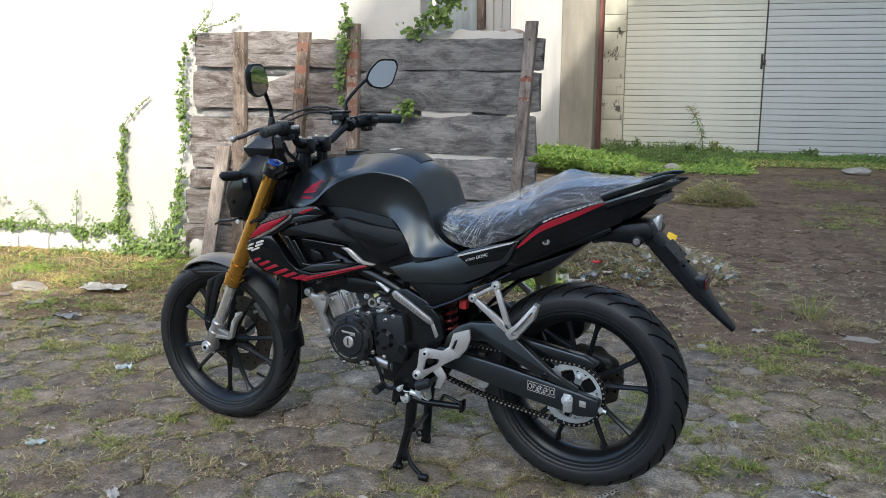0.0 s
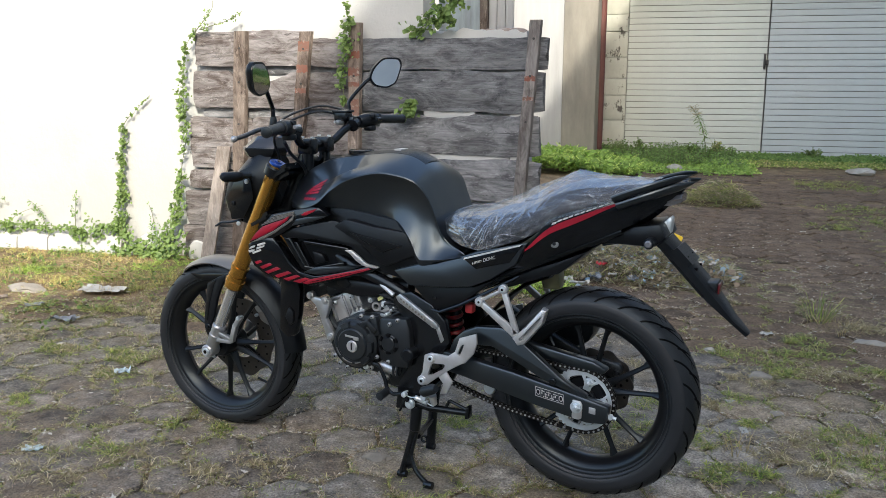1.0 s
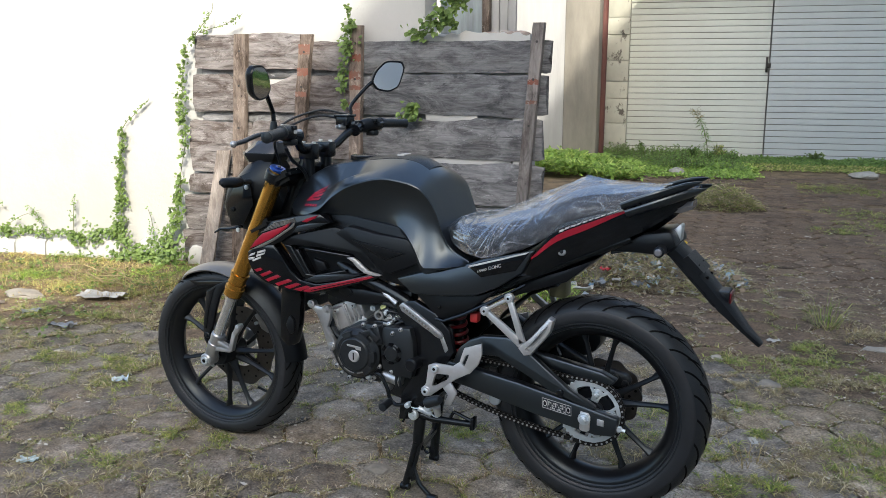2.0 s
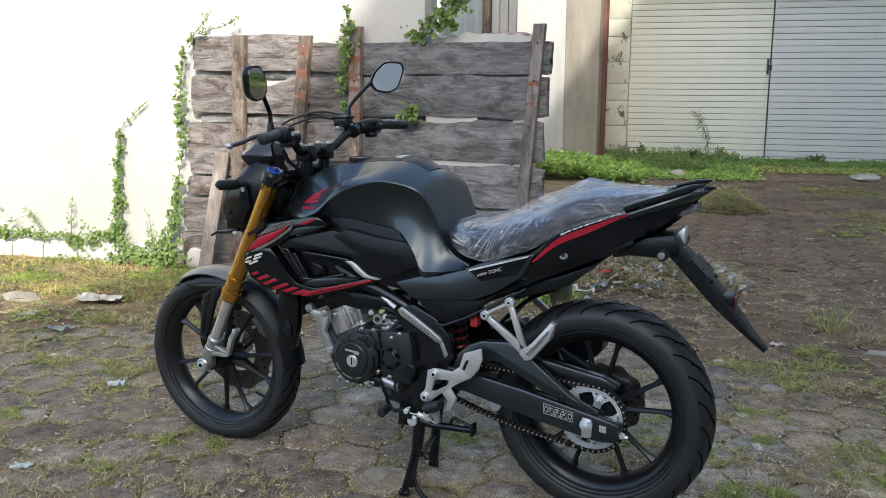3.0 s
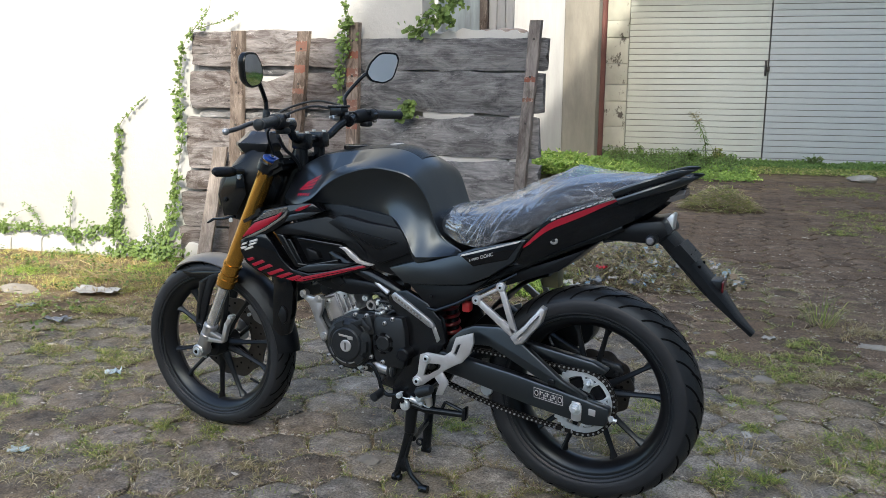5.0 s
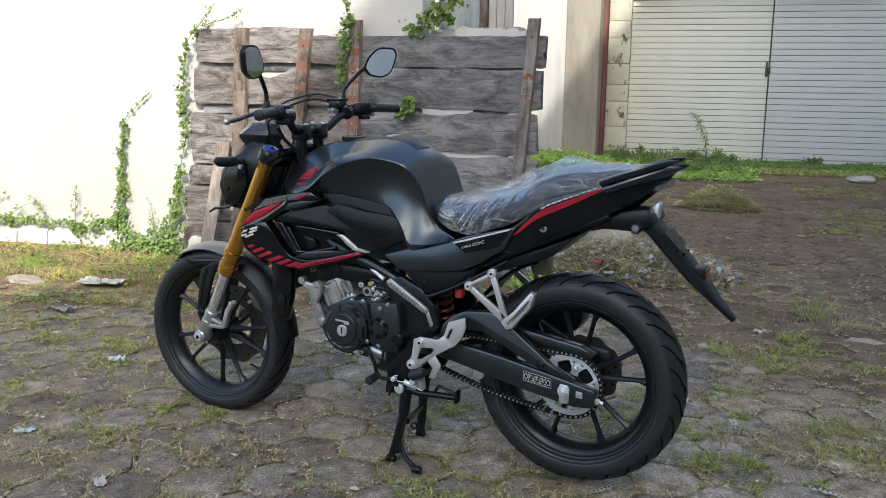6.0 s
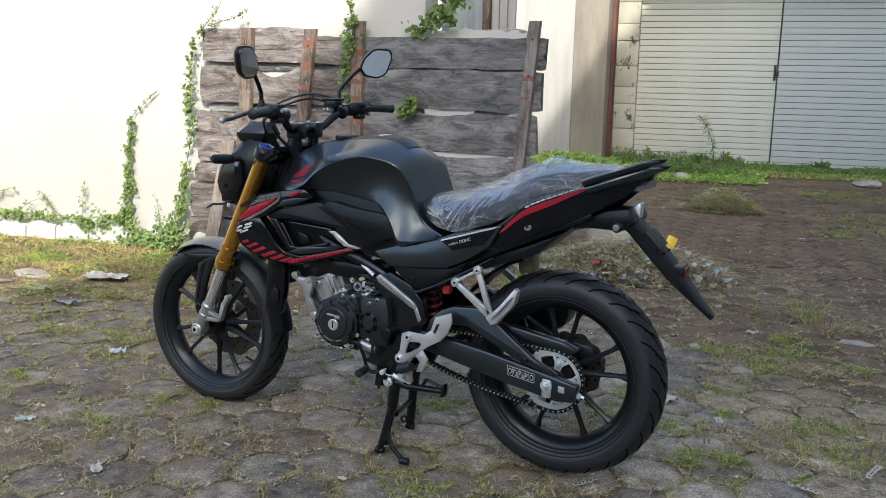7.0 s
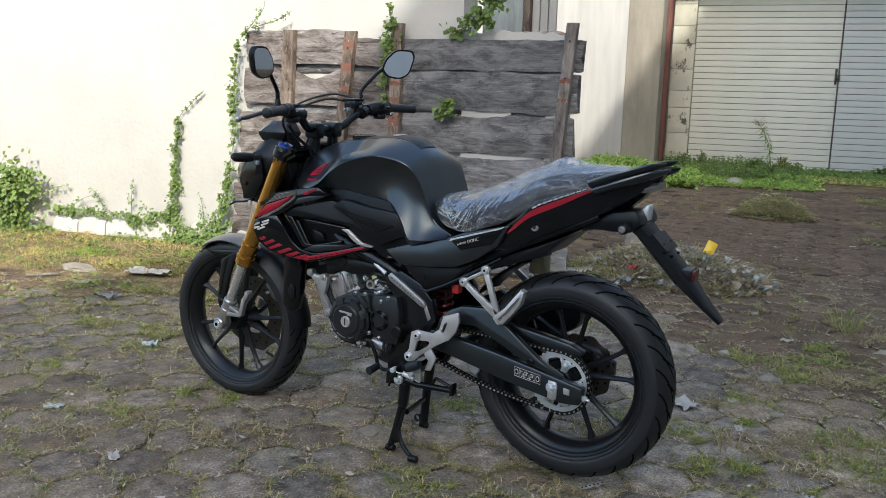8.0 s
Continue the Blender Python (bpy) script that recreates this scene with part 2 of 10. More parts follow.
    alloy=mat("cast_aluminium", (0.50, 0.515, 0.525), 0.34, 0.8, color2=(0.34, 0.35, 0.36), scale=18, bump=0.1, bump_scale=250),
    silver=mat("silver_paint", (0.60, 0.61, 0.62), 0.36, 0.68, color2=(0.45, 0.45, 0.455), scale=12, bump=0.06, bump_scale=300),
    steel=mat("zinc_steel", (0.62, 0.68, 0.71), 0.28, 0.5, scale=15),
    lever=mat("dull_dark_alloy", (0.10, 0.105, 0.11), 0.38, 0.6, color2=(0.07, 0.072, 0.075), scale=20),
    chain=mat("oiled_chain", (0.016, 0.015, 0.014), 0.3, 0.5, scale=60),
    engine=mat("engine_black", (0.0125, 0.013, 0.0145), 0.38, spec=0.46, color2=(0.010, 0.0105, 0.0115), scale=10, bump=0.12, bump_scale=200),
    red=mat("red_decal", (0.29, 0.006, 0.022), 0.3, scale=5),
    redspring=mat("red_spring", (0.15, 0.005, 0.008), 0.35, scale=5),
    white=mat("white_decal", (0.52, 0.52, 0.51), 0.45, scale=5),
    blue=mat("blue_anodised", (0.02, 0.08, 0.34), 0.3, 0.7, scale=5),
    fender=mat("champagne_grey_paint", (0.17, 0.162, 0.15), 0.30, 0.3, color2=(0.145, 0.14, 0.13), scale=4),
    seat=mat("black_vinyl", (0.010, 0.011, 0.015), 0.45, bump=0.2, bump_scale=150),
    tag=mat("pale_yellow_tag", (0.48, 0.50, 0.24), 0.6, color2=(0.30, 0.33, 0.14), scale=120),
    bottle=mat("olive_plastic", (0.20, 0.19, 0.10), 0.3),
    chrome=mat("hard_chrome", (0.74, 0.77, 0.79), 0.20, 0.85, color2=(0.55, 0.57, 0.58), scale=10),
    redlens=mat("red_lens", (0.09, 0.008, 0.012), 0.15),
    clearlens=mat("clear_lens", (0.22, 0.22, 0.23), 0.12, 0.3),
    brown_lens=mat("dark_lens", (0.03, 0.03, 0.032), 0.08),
)
for k_ in ("satin", "gloss", "plastic", "frame", "rim", "engine", "rubber"):
    M[k_].node_tree.nodes["Principled BSDF"].inputs["Specular Tint"].default_value = (0.76, 0.91, 1.0, 1)


def old_wood(name, pale, dark, crack=0.62, upright=False, flake=0.64):
    """Weathered timber: slow changes of tone, fine grain, dark checks and pale worn patches, all drawn out along the board."""
    m = bpy.data.materials.new(name)
    m.use_nodes = True
    nd, ln = m.node_tree.nodes, m.node_tree.links
    b = nd["Principled BSDF"]
    b.inputs["Roughness"].default_value, b.inputs["Specular IOR Level"].default_value = 0.9, 0.25
    co, info = nd.new("ShaderNodeTexCoord"), nd.new("ShaderNodeObjectInfo")
    off = nd.new("ShaderNodeVectorMath")
    off.operation = "MULTIPLY_ADD"
    ln.new(info.outputs["Random"], off.inputs[0])
    off.inputs[1].default_value = (17, 31, 23)
    ln.new(co.outputs["Object"], off.inputs[2])

    def grain(along, across, detail, rough, lo, hi, warp=0.0):
        mp = nd.new("ShaderNodeMapping")
        mp.inputs["Scale"].default_value = (across, across, along) if upright else (along, across, across)
        ln.new(off.outputs[0], mp.inputs["Vector"])
        no = nd.new("ShaderNodeTexNoise")
        no.inputs["Scale"].default_value, no.inputs["Detail"].default_value, no.inputs["Roughness"].default_value = 1.0, detail, rough
        no.inputs["Distortion"].default_value = warp
        ln.new(mp.outputs[0], no.inputs["Vector"])
        mr = nd.new("ShaderNodeMapRange")
        mr.inputs["From Min"].default_value, mr.inputs["From Max"].default_value = lo, hi
        ln.new(no.outputs["Fac"], mr.inputs["Value"])
        return mr.outputs[0]

    def mix(fac, a, c):
        mx = nd.new("ShaderNodeMix")
        mx.data_type = "RGBA"
        ln.new(fac, mx.inputs[0])
        if isinstance(a, tuple):
            mx.inputs[6].default_value = (*a, 1)
        else:
            ln.new(a, mx.inputs[6])
        mx.inputs[7].default_value = (*c, 1)
        return mx.outputs[2]

    col = mix(grain(4.5, 13, 8, 0.72, 0.39, 0.59, 0.8), dark, pale)
    col = mix(grain(8, 26, 8, 0.78, flake - 0.02, flake + 0.10, 1.2), col, tuple(min(0.6, c * 1.75) for c in pale))
    fine = grain(7, 120, 5, 0.7, 0.30, 0.70, 0.7)
    hs = nd.new("ShaderNodeHueSaturation")
    mr = nd.new("ShaderNodeMapRange")
    mr.inputs["To Min"].default_value, mr.inputs["To Max"].default_value = 0.74, 1.22
    ln.new(fine, mr.inputs["Value"])
    ln.new(mr.outputs[0], hs.inputs["Value"])
    ln.new(col, hs.inputs["Color"])
    gouge = grain(7, 26, 6, 0.75, crack + 0.02, crack + 0.10, 1.2)
    check = grain(2.6, 90, 5, 0.7, crack + 0.03, crack + 0.10, 0.8)
    col = mix(check, mix(gouge, hs.outputs[0], tuple(c * 0.45 for c in dark)), tuple(c * 0.34 for c in dark))
    tint = nd.new("ShaderNodeHueSaturation")
    tr = nd.new("ShaderNodeMapRange")
    tr.inputs["To Min"].default_value, tr.inputs["To Max"].default_value = 0.84, 1.16
    ln.new(info.outputs["Random"], tr.inputs["Value"])
    ln.new(tr.outputs[0], tint.inputs["Value"])
    ln.new(col, tint.inputs["Color"])
    ln.new(tint.outputs[0], b.inputs["Base Color"])
    deep = nd.new("ShaderNodeMath")
    deep.operation = "MULTIPLY_ADD"
    deep.inputs[1].default_value = -1.6
    ln.new(check, deep.inputs[0])
    ln.new(fine, deep.inputs[2])
    bp = nd.new("ShaderNodeBump")
    bp.inputs["Strength"].default_value, bp.inputs["Distance"].default_value = 0.8, 0.004
    ln.new(deep.outputs[0], bp.inputs["Height"])
    ln.new(bp.outputs[0], b.inputs["Normal"])
    return m


M["wood"] = old_wood("weathered_grey_wood", (0.270, 0.268, 0.270), (0.096, 0.095, 0.097), 0.595, False, 0.60)
M["wood_brown"] = old_wood("brown_weathered_wood", (0.228, 0.210, 0.203), (0.076, 0.060, 0.053), 0.575, False, 0.60)
M["wood_dark"] = old_wood("darker_weathered_wood", (0.218, 0.219, 0.224), (0.072, 0.0725, 0.075), 0.60, False, 0.62)
M["post"] = old_wood("weathered_brown_post", (0.235, 0.190, 0.158), (0.090, 0.066, 0.052), 0.60, True, 0.57)
M["lath"] = old_wood("pale_lath", (0.285, 0.248, 0.218), (0.160, 0.134, 0.115), 0.64, True, 0.62)
M["post_dark"] = old_wood("dark_brown_post", (0.262, 0.240, 0.224), (0.118, 0.102, 0.093), 0.60, True, 0.66)
mirror_mat = mat("mirror_glass", (0.82, 0.84, 0.85), 0.03, 1.0, color2=(0.8, 0.82, 0.83))


def film_material():
    """Clear polythene film: mostly see-through, glossy; milky where it is folded sharply."""
    m = bpy.data.materials.new("polythene_film")
    m.use_nodes = True
    nd, ln = m.node_tree.nodes, m.node_tree.links
    nd.remove(nd["Principled BSDF"])
    gl, tr, df = nd.new("ShaderNodeBsdfGlossy"), nd.new("ShaderNodeBsdfTransparent"), nd.new("ShaderNodeBsdfDiffuse")
    gl.inputs["Roughness"].default_value = 0.24
    gl.inputs["Color"].default_value = (0.84, 0.86, 0.88, 1)
    df.inputs["Color"].default_value = (0.58, 0.63, 0.68, 1)
    tr.inputs["Color"].default_value = (0.92, 0.94, 0.97, 1)
    geo, rp = nd.new("ShaderNodeNewGeometry"), nd.new("ShaderNodeMapRange")
    rp.inputs["From Min"].default_value, rp.inputs["From Max"].default_value = 0.51, 0.60
    rp.inputs["To Min"].default_value, rp.inputs["To Max"].default_value = 0.022, 0.50
    ln.new(geo.outputs["Pointiness"], rp.inputs["Value"])

    def creases(scale, stretch, turn, thin, power, seen):
        """Fine whitened lines where the film has been creased, broken up by a slower noise."""
        mp, n1, n2 = nd.new("ShaderNodeMapping"), nd.new("ShaderNodeTexNoise"), nd.new("ShaderNodeTexNoise")
        mp.inputs["Rotation"].default_value = (0, turn, 0)
        mp.inputs["Scale"].default_value = (scale, scale * 0.6, scale * stretch)
        ln.new(co.outputs["Object"], mp.inputs["Vector"])
        n1.inputs["Scale"].default_value, n1.inputs["Detail"].default_value, n1.inputs["Distortion"].default_value = 1.0, 1.0, 0.3
        n2.inputs["Scale"].default_value, n2.inputs["Detail"].default_value = scale * 0.9, 2
        ln.new(mp.outputs[0], n1.inputs["Vector"])
        ln.new(co.outputs["Object"], n2.inputs["Vector"])
        width, gate, out = nd.new("ShaderNodeMapRange"), nd.new("ShaderNodeMapRange"), nd.new("ShaderNodeMath")
        out.operation = "MULTIPLY"
        dist, size = nd.new("ShaderNodeMath"), nd.new("ShaderNodeMath")
        dist.operation, size.operation = "SUBTRACT", "ABSOLUTE"
        dist.inputs[1].default_value = 0.5
        ln.new(n1.outputs["Fac"], dist.inputs[0])
        ln.new(dist.outputs[0], size.inputs[0])
        width.inputs["From Min"].default_value, width.inputs["From Max"].default_value = 0.0, thin
        width.inputs["To Min"].default_value, width.inputs["To Max"].default_value = power, 0.0
        ln.new(size.outputs[0], width.inputs["Value"])
        gate.inputs["From Min"].default_value, gate.inputs["From Max"].default_value = seen, seen + 0.14
        ln.new(n2.outputs["Fac"], gate.inputs["Value"])
        ln.new(width.outputs[0], out.inputs[0])
        ln.new(gate.outputs[0], out.inputs[1])
        return out.outputs[0]

    co = nd.new("ShaderNodeTexCoord")
    milk = rp.outputs[0]
    for made in (creases(13, 3.2, radians(-34), 0.060, 0.30, 0.40), creases(9, 3.0, radians(-12), 0.040, 0.34, 0.44), creases(30, 2.6, radians(-40), 0.11, 0.16, 0.40)):
        top = nd.new("ShaderNodeMath")
        top.operation = "MAXIMUM"
        ln.new(milk, top.inputs[0])
        ln.new(made, top.inputs[1])
        milk = top.outputs[0]
    no, bp = nd.new("ShaderNodeTexNoise"), nd.new("ShaderNodeBump")
    no.inputs["Scale"].default_value, no.inputs["Detail"].default_value = 70, 2
    ln.new(co.outputs["Object"], no.inputs["Vector"])
    bp.inputs["Strength"].default_value, bp.inputs["Distance"].default_value = 0.20, 0.003
    both = nd.new("ShaderNodeMath")
    both.operation = "MULTIPLY_ADD"
    both.inputs[1].default_value = 2.2
    ln.new(milk, both.inputs[0])
    ln.new(no.outputs["Fac"], both.inputs[2])
    ln.new(both.outputs[0], bp.inputs["Height"])
    ln.new(bp.outputs[0], gl.inputs["Normal"])
    a, b = nd.new("ShaderNodeMixShader"), nd.new("ShaderNodeMixShader")
    ln.new(milk, a.inputs[0])
    ln.new(tr.outputs[0], a.inputs[1])
    ln.new(df.outputs[0], a.inputs[2])
    fr = nd.new("ShaderNodeFresnel")
    fr.inputs["IOR"].default_value = 1.55
    ln.new(bp.outputs[0], fr.inputs["Normal"])
    boost = nd.new("ShaderNodeMath")
    boost.operation = "MULTIPLY_ADD"
    boost.inputs[1].default_value, boost.inputs[2].default_value = 0.27, 0.008
    ln.new(fr.outputs[0], boost.inputs[0])
    ln.new(boost.outputs[0], b.inputs[0])
    ln.new(a.outputs[0], b.inputs[1])
    ln.new(gl.outputs[0], b.inputs[2])
    ln.new(b.outputs[0], nd["Material Output"].inputs["Surface"])
    return m


M["film"] = film_material()


# ---- building helpers ----
def thing(name, label, category, loc=(0, 0, 0), turn=0.0, site=True, group="", kind=""):
    ob = new(name)
    ob.empty_display_size = 0.05
    base = SITE if site else Matrix.Identity(4)
    ob.matrix_basis = base @ pose(*loc, 0, 0, turn)
    return tagged(ob, label, category, group, kind)


def part(name, bm, material, parent=None, label="", smooth=35, m=None):
    me = bpy.data.meshes.new(name)
    bmesh.ops.recalc_face_normals(bm, faces=bm.faces)
    bm.to_mesh(me)
    bm.free()
    me.materials.append(material)
    if smooth:
        me.polygons.foreach_set("use_smooth", [True] * len(me.polygons))
        me.set_sharp_from_angle(angle=radians(smooth))
    ob = new(name, me)
    if parent is not None:
        ob.parent = parent
    if m is not None:
        ob.matrix_basis = m
    if label:
        ob["label"] = label
    return ob


def solid(name, bm, material, label, category, kind="", site=True, smooth=35, loc=(0, 0, 0), turn=0, group=""):
    """A thing of one mesh."""
    ob = part(name, bm, material, None, "", smooth)
    ob.matrix_basis = (SITE if site else Matrix.Identity(4)) @ pose(*loc, 0, 0, turn)
    return tagged(ob, label, category, group, kind)


def box(bm, x0, x1, y0, y1, z0, z1, bevel=0.0, seg=2):
    r = bmesh.ops.create_cube(bm, size=1.0, matrix=Matrix.Translation(((x0 + x1) / 2, (y0 + y1) / 2, (z0 + z1) / 2))
                              @ Matrix.Diagonal((abs(x1 - x0), abs(y1 - y0), abs(z1 - z0), 1)))
    if bevel:
        es = list({e for v in r["verts"] for e in v.link_edges})
        bmesh.ops.bevel(bm, geom=es, offset=bevel, segments=seg, affect="EDGES", profile=0.5)
    return bm


def B():
    return bmesh.new()


def tube(bm, pts, r, seg=10, caps=True, flat=1.0):
    """A round bar along points; r one radius or one for each point."""
    pts = [Vector(p) for p in pts]
    rs = r if isinstance(r, (list, tuple)) else [r] * len(pts)
    rings, up = [], None
    for k, p in enumerate(pts):
        way = (pts[min(k + 1, len(pts) - 1)] - pts[max(k - 1, 0)]).normalized()
        if up is None:
            up = way.orthogonal().normalized()
        up = (up - way * up.dot(way)).normalized()
        side = way.cross(up)
        rings.append([bm.verts.new(p + rs[k] * (math.cos(a) * up * flat + math.sin(a) * side))
                      for a in (2 * math.pi * j / seg for j in range(seg))])
    for a, b in zip(rings, rings[1:]):
        for j in range(seg):
            bm.faces.new((a[j], a[(j + 1) % seg], b[(j + 1) % seg], b[j]))
    if caps:
        bm.faces.new(rings[0][::-1])
        bm.faces.new(rings[-1])
    return bm


def curve_pts(ctrl, n=8):
    """A smooth line through the control points."""
    c = [Vector(p) for p in ctrl]
    c = [2 * c[0] - c[1], *c, 2 * c[-1] - c[-2]]
    out = []
    for k in range(1, len(c) - 2):
        p0, p1, p2, p3 = c[k - 1:k + 3]
        for j in range(n):
            t = j / n
            out.append(0.5 * (2 * p1 + (p2 - p0) * t + (2 * p0 - 5 * p1 + 4 * p2 - p3) * t * t + (3 * p1 - p0 - 3 * p2 + p3) * t ** 3))
    out.append(c[-2])
    return out


def lathe(bm, profile, seg=48, centre=(0, 0, 0), closed=True, a0=0.0, a1=2 * math.pi):
    """Turns (radius, y) pairs round the y axis."""
    full = abs(a1 - a0 - 2 * math.pi) < 1e-6
    n = seg if full else seg + 1
    rings = []
    for j in range(n):
        a = a0 + (a1 - a0) * j / seg
        rings.append([bm.verts.new((centre[0] + r * math.cos(a), centre[1] + y, centre[2] + r * math.sin(a))) for r, y in profile])
    m = len(profile)
    for j in range(n if full else n - 1):
        a, b = rings[j], rings[(j + 1) % n]
        for k in range(m if closed else m - 1):
            bm.faces.new((a[k], a[(k + 1) % m], b[(k + 1) % m], b[k]))
    if not full and closed:
        bm.faces.new(rings[0][::-1])
        bm.faces.new(rings[-1])
    return bm


def disc(bm, c, r, y0, y1, seg=24, bevel=0.0):
    """A round plate whose axis is y."""
    b = min(bevel, r * 0.4)
    prof = [(r - b, y0), (r, y0 + b), (r, y1 - b), (r - b, y1)]
    rings = [[bm.verts.new((c[0] + q * math.cos(a), y, c[1] + q * math.sin(a))) for a in (2 * math.pi * j / seg for j in range(seg))]
             for q, y in prof]
    for a, b_ in zip(rings, rings[1:]):
        for j in range(seg):
            bm.faces.new((a[j], a[(j + 1) % seg], b_[(j + 1) % seg], b_[j]))
    bm.faces.new(rings[0])
    bm.faces.new(rings[-1])
    return bm


def plate(bm, poly, y0, y1, bevel=0.003, tilt=(0, 0), seg=2, ref=None):
    """A plate: an outline in x and z, thick from y0 to y1; tilt: how y grows with x and z."""
    n0 = set(bm.verts)
    f = bm.faces.new([bm.verts.new((x, y0, z)) for x, z in poly])
    r = bmesh.ops.extrude_face_region(bm, geom=[f])
    top = [g for g in r["geom"] if isinstance(g, bmesh.types.BMVert)]
    bmesh.ops.translate(bm, verts=top, vec=(0, y1 - y0, 0))
    mine = [v for v in bm.verts if v not in n0]
    if bevel:
        es = list({e for v in mine for e in v.link_edges})
        bmesh.ops.bevel(bm, geom=es, offset=bevel, segments=seg, affect="EDGES", profile=0.5, clamp_overlap=True)
    mine = [v for v in bm.verts if v not in n0]
    if tilt != (0, 0):
        cx, cz = ref or (sum(p[0] for p in poly) / len(poly), sum(p[1] for p in poly) / len(poly))
        for v in mine:
            v.co.y += tilt[0] * (v.co.x - cx) + tilt[1] * (v.co.z - cz)
    return bm


def ring_plate(bm, outer, inner, y0, y1):
    """A plate with an opening through it: outer and inner outline of as many points, in x and z."""
    loops = [[bm.verts.new((x, y, z)) for x, z in poly] for poly, y in ((outer, y0), (inner, y0), (inner, y1), (outer, y1))]
    n = len(outer)
    for a, b in zip(loops, loops[1:] + loops[:1]):
        for k in range(n):
            bm.faces.new((a[k], a[(k + 1) % n], b[(k + 1) % n], b[k]))
    es = [e for lp in (loops[0], loops[3]) for k in range(n) for e in lp[k].link_edges if e.other_vert(lp[k]) is lp[(k + 1) % n]]
    bmesh.ops.bevel(bm, geom=es, offset=abs(y1 - y0) * 0.25, segments=2, affect="EDGES", profile=0.5, clamp_overlap=True)
    return bm


def bars(bm, rows, y0, y1, bevel=0.002):
    """Flat bars, each from one point to another with a half width at each end."""
    for (xa, za), (xb, zb), wa, wb in rows:
        d = Vector((xb - xa, zb - za)).normalized()
        plate(bm, [(xa - d.y * wa, za + d.x * wa), (xb - d.y * wb, zb + d.x * wb), (xb + d.y * wb, zb - d.x * wb), (xa + d.y * wa, za - d.x * wa)], y0, y1, bevel)
    return bm


def loft(bm, rings, close=True, caps=True):
    rows = [[bm.verts.new(p) for p in ring] for ring in rings]
    m = len(rows[0])
    for a, b in zip(rows, rows[1:]):
        for k in range(m if close else m - 1):
            bm.faces.new((a[k], a[(k + 1) % m], b[(k + 1) % m], b[k]))
    if caps and close:
        bm.faces.new(rows[0][::-1])
        bm.faces.new(rows[-1])
    return bm


def spline(xs, ys, x):
    """A smooth value between given ones."""
    if x <= xs[0]:
        return ys[0]
    if x >= xs[-1]:
        return ys[-1]
    k = max(j for j in range(len(xs) - 1) if xs[j] <= x)
    g = []
    for j in (k, k + 1):
        a, b = max(j - 1, 0), min(j + 1, len(xs) - 1)
        g.append((ys[b] - ys[a]) / (xs[b] - xs[a]))
    h = xs[k + 1] - xs[k]
    t = (x - xs[k]) / h
    return ((1 + 2 * t) * (1 - t) ** 2 * ys[k] + t * (1 - t) ** 2 * h * g[0] + t * t * (3 - 2 * t) * ys[k + 1] + t * t * (t - 1) * h * g[1])


def letters(name, text, size, material, parent, m, label=""):
    """Words in the built-in font, as a mesh."""
    cu = bpy.data.curves.new(name, "FONT")
    cu.body, cu.size, cu.extrude, cu.align_x, cu.align_y = text, size, 0.0004, "CENTER", "CENTER"
    cu.shear = 0.22
    tmp = new(name, cu)
    bpy.context.view_layer.update()
    me = bpy.data.meshes.new_from_object(tmp.evaluated_get(bpy.context.evaluated_depsgraph_get()))
    bpy.data.objects.remove(tmp)
    me.materials.clear()
    me.materials.append(material)
    ob = new(name, me)
    ob.parent, ob.matrix_basis = parent, m
    if label:
        ob["label"] = label
    return ob

# ---- the yard: ground, walls, shutter ----
def ease(a, b, x):
    t = min(1.0, max(0.0, (x - a) / (b - a)))
    return t * t * (3 - 2 * t)


def soil_level(x, y):
    """Low in the joints of the swept paving, up over the pavers farther off and along the wall."""
    s, w = to_site(x, y)
    z = -0.0150 + 0.0040 * ease(-0.4, 0.6, s) * ease(2.6, 2.2, w) + 0.0045 * ease(2.2, 3.4, w) + 0.016 * ease(1.0, 1.5, w) * ease(-1.5, -2.1, s)
    if abs(x) < 12 and abs(y) < 14:
        z += 0.006 * noise.noise((x * 1.3, y * 1.3, 0)) + 0.006 * noise.noise((x * 4.5, y * 4.5, 1))
    return z


def ground():
    bm = B()
    xs = [-300, -60, -20, -8, *[-5 + 0.09 * k for k in range(96)], 6, 9, 20, 60, 300]
    ys = [-300, -60, -20, -6, *[-2 + 0.09 * k for k in range(112)], 9, 14, 30, 80, 300]
    rows = [[bm.verts.new((x, y, soil_level(x, y))) for x in xs] for y in ys]
    for a, b in zip(rows, rows[1:]):
        for k in range(len(xs) - 1):
            bm.faces.new((a[k], a[k + 1], b[k + 1], b[k]))
    return solid("ground", bm, M["soil"], "bare brown earth of the yard, strewn with grit", "ground", "structure", site=False)


ground()


def wall_prism(name, material, label, s0, s1, w0, w1, z0, z1, bevel=0.01):
    return solid(name, box(B(), s0, s1, w0, w1, z0, z1, bevel), material, label, "wall", "structure")


# long white wall and the broken low stretch that goes on from it
def broken_edge(s):
    return 1.412 + 0.03 * noise.noise((s * 6, 3, 0)) + 0.02 * noise.noise((s * 21, 7, 0))


wall_prism("wall_north", M["plaster"], "long white plastered wall, sunlit, with climbing vines", -9.0, -0.64, 2.47, 2.72, -0.1, 3.4)


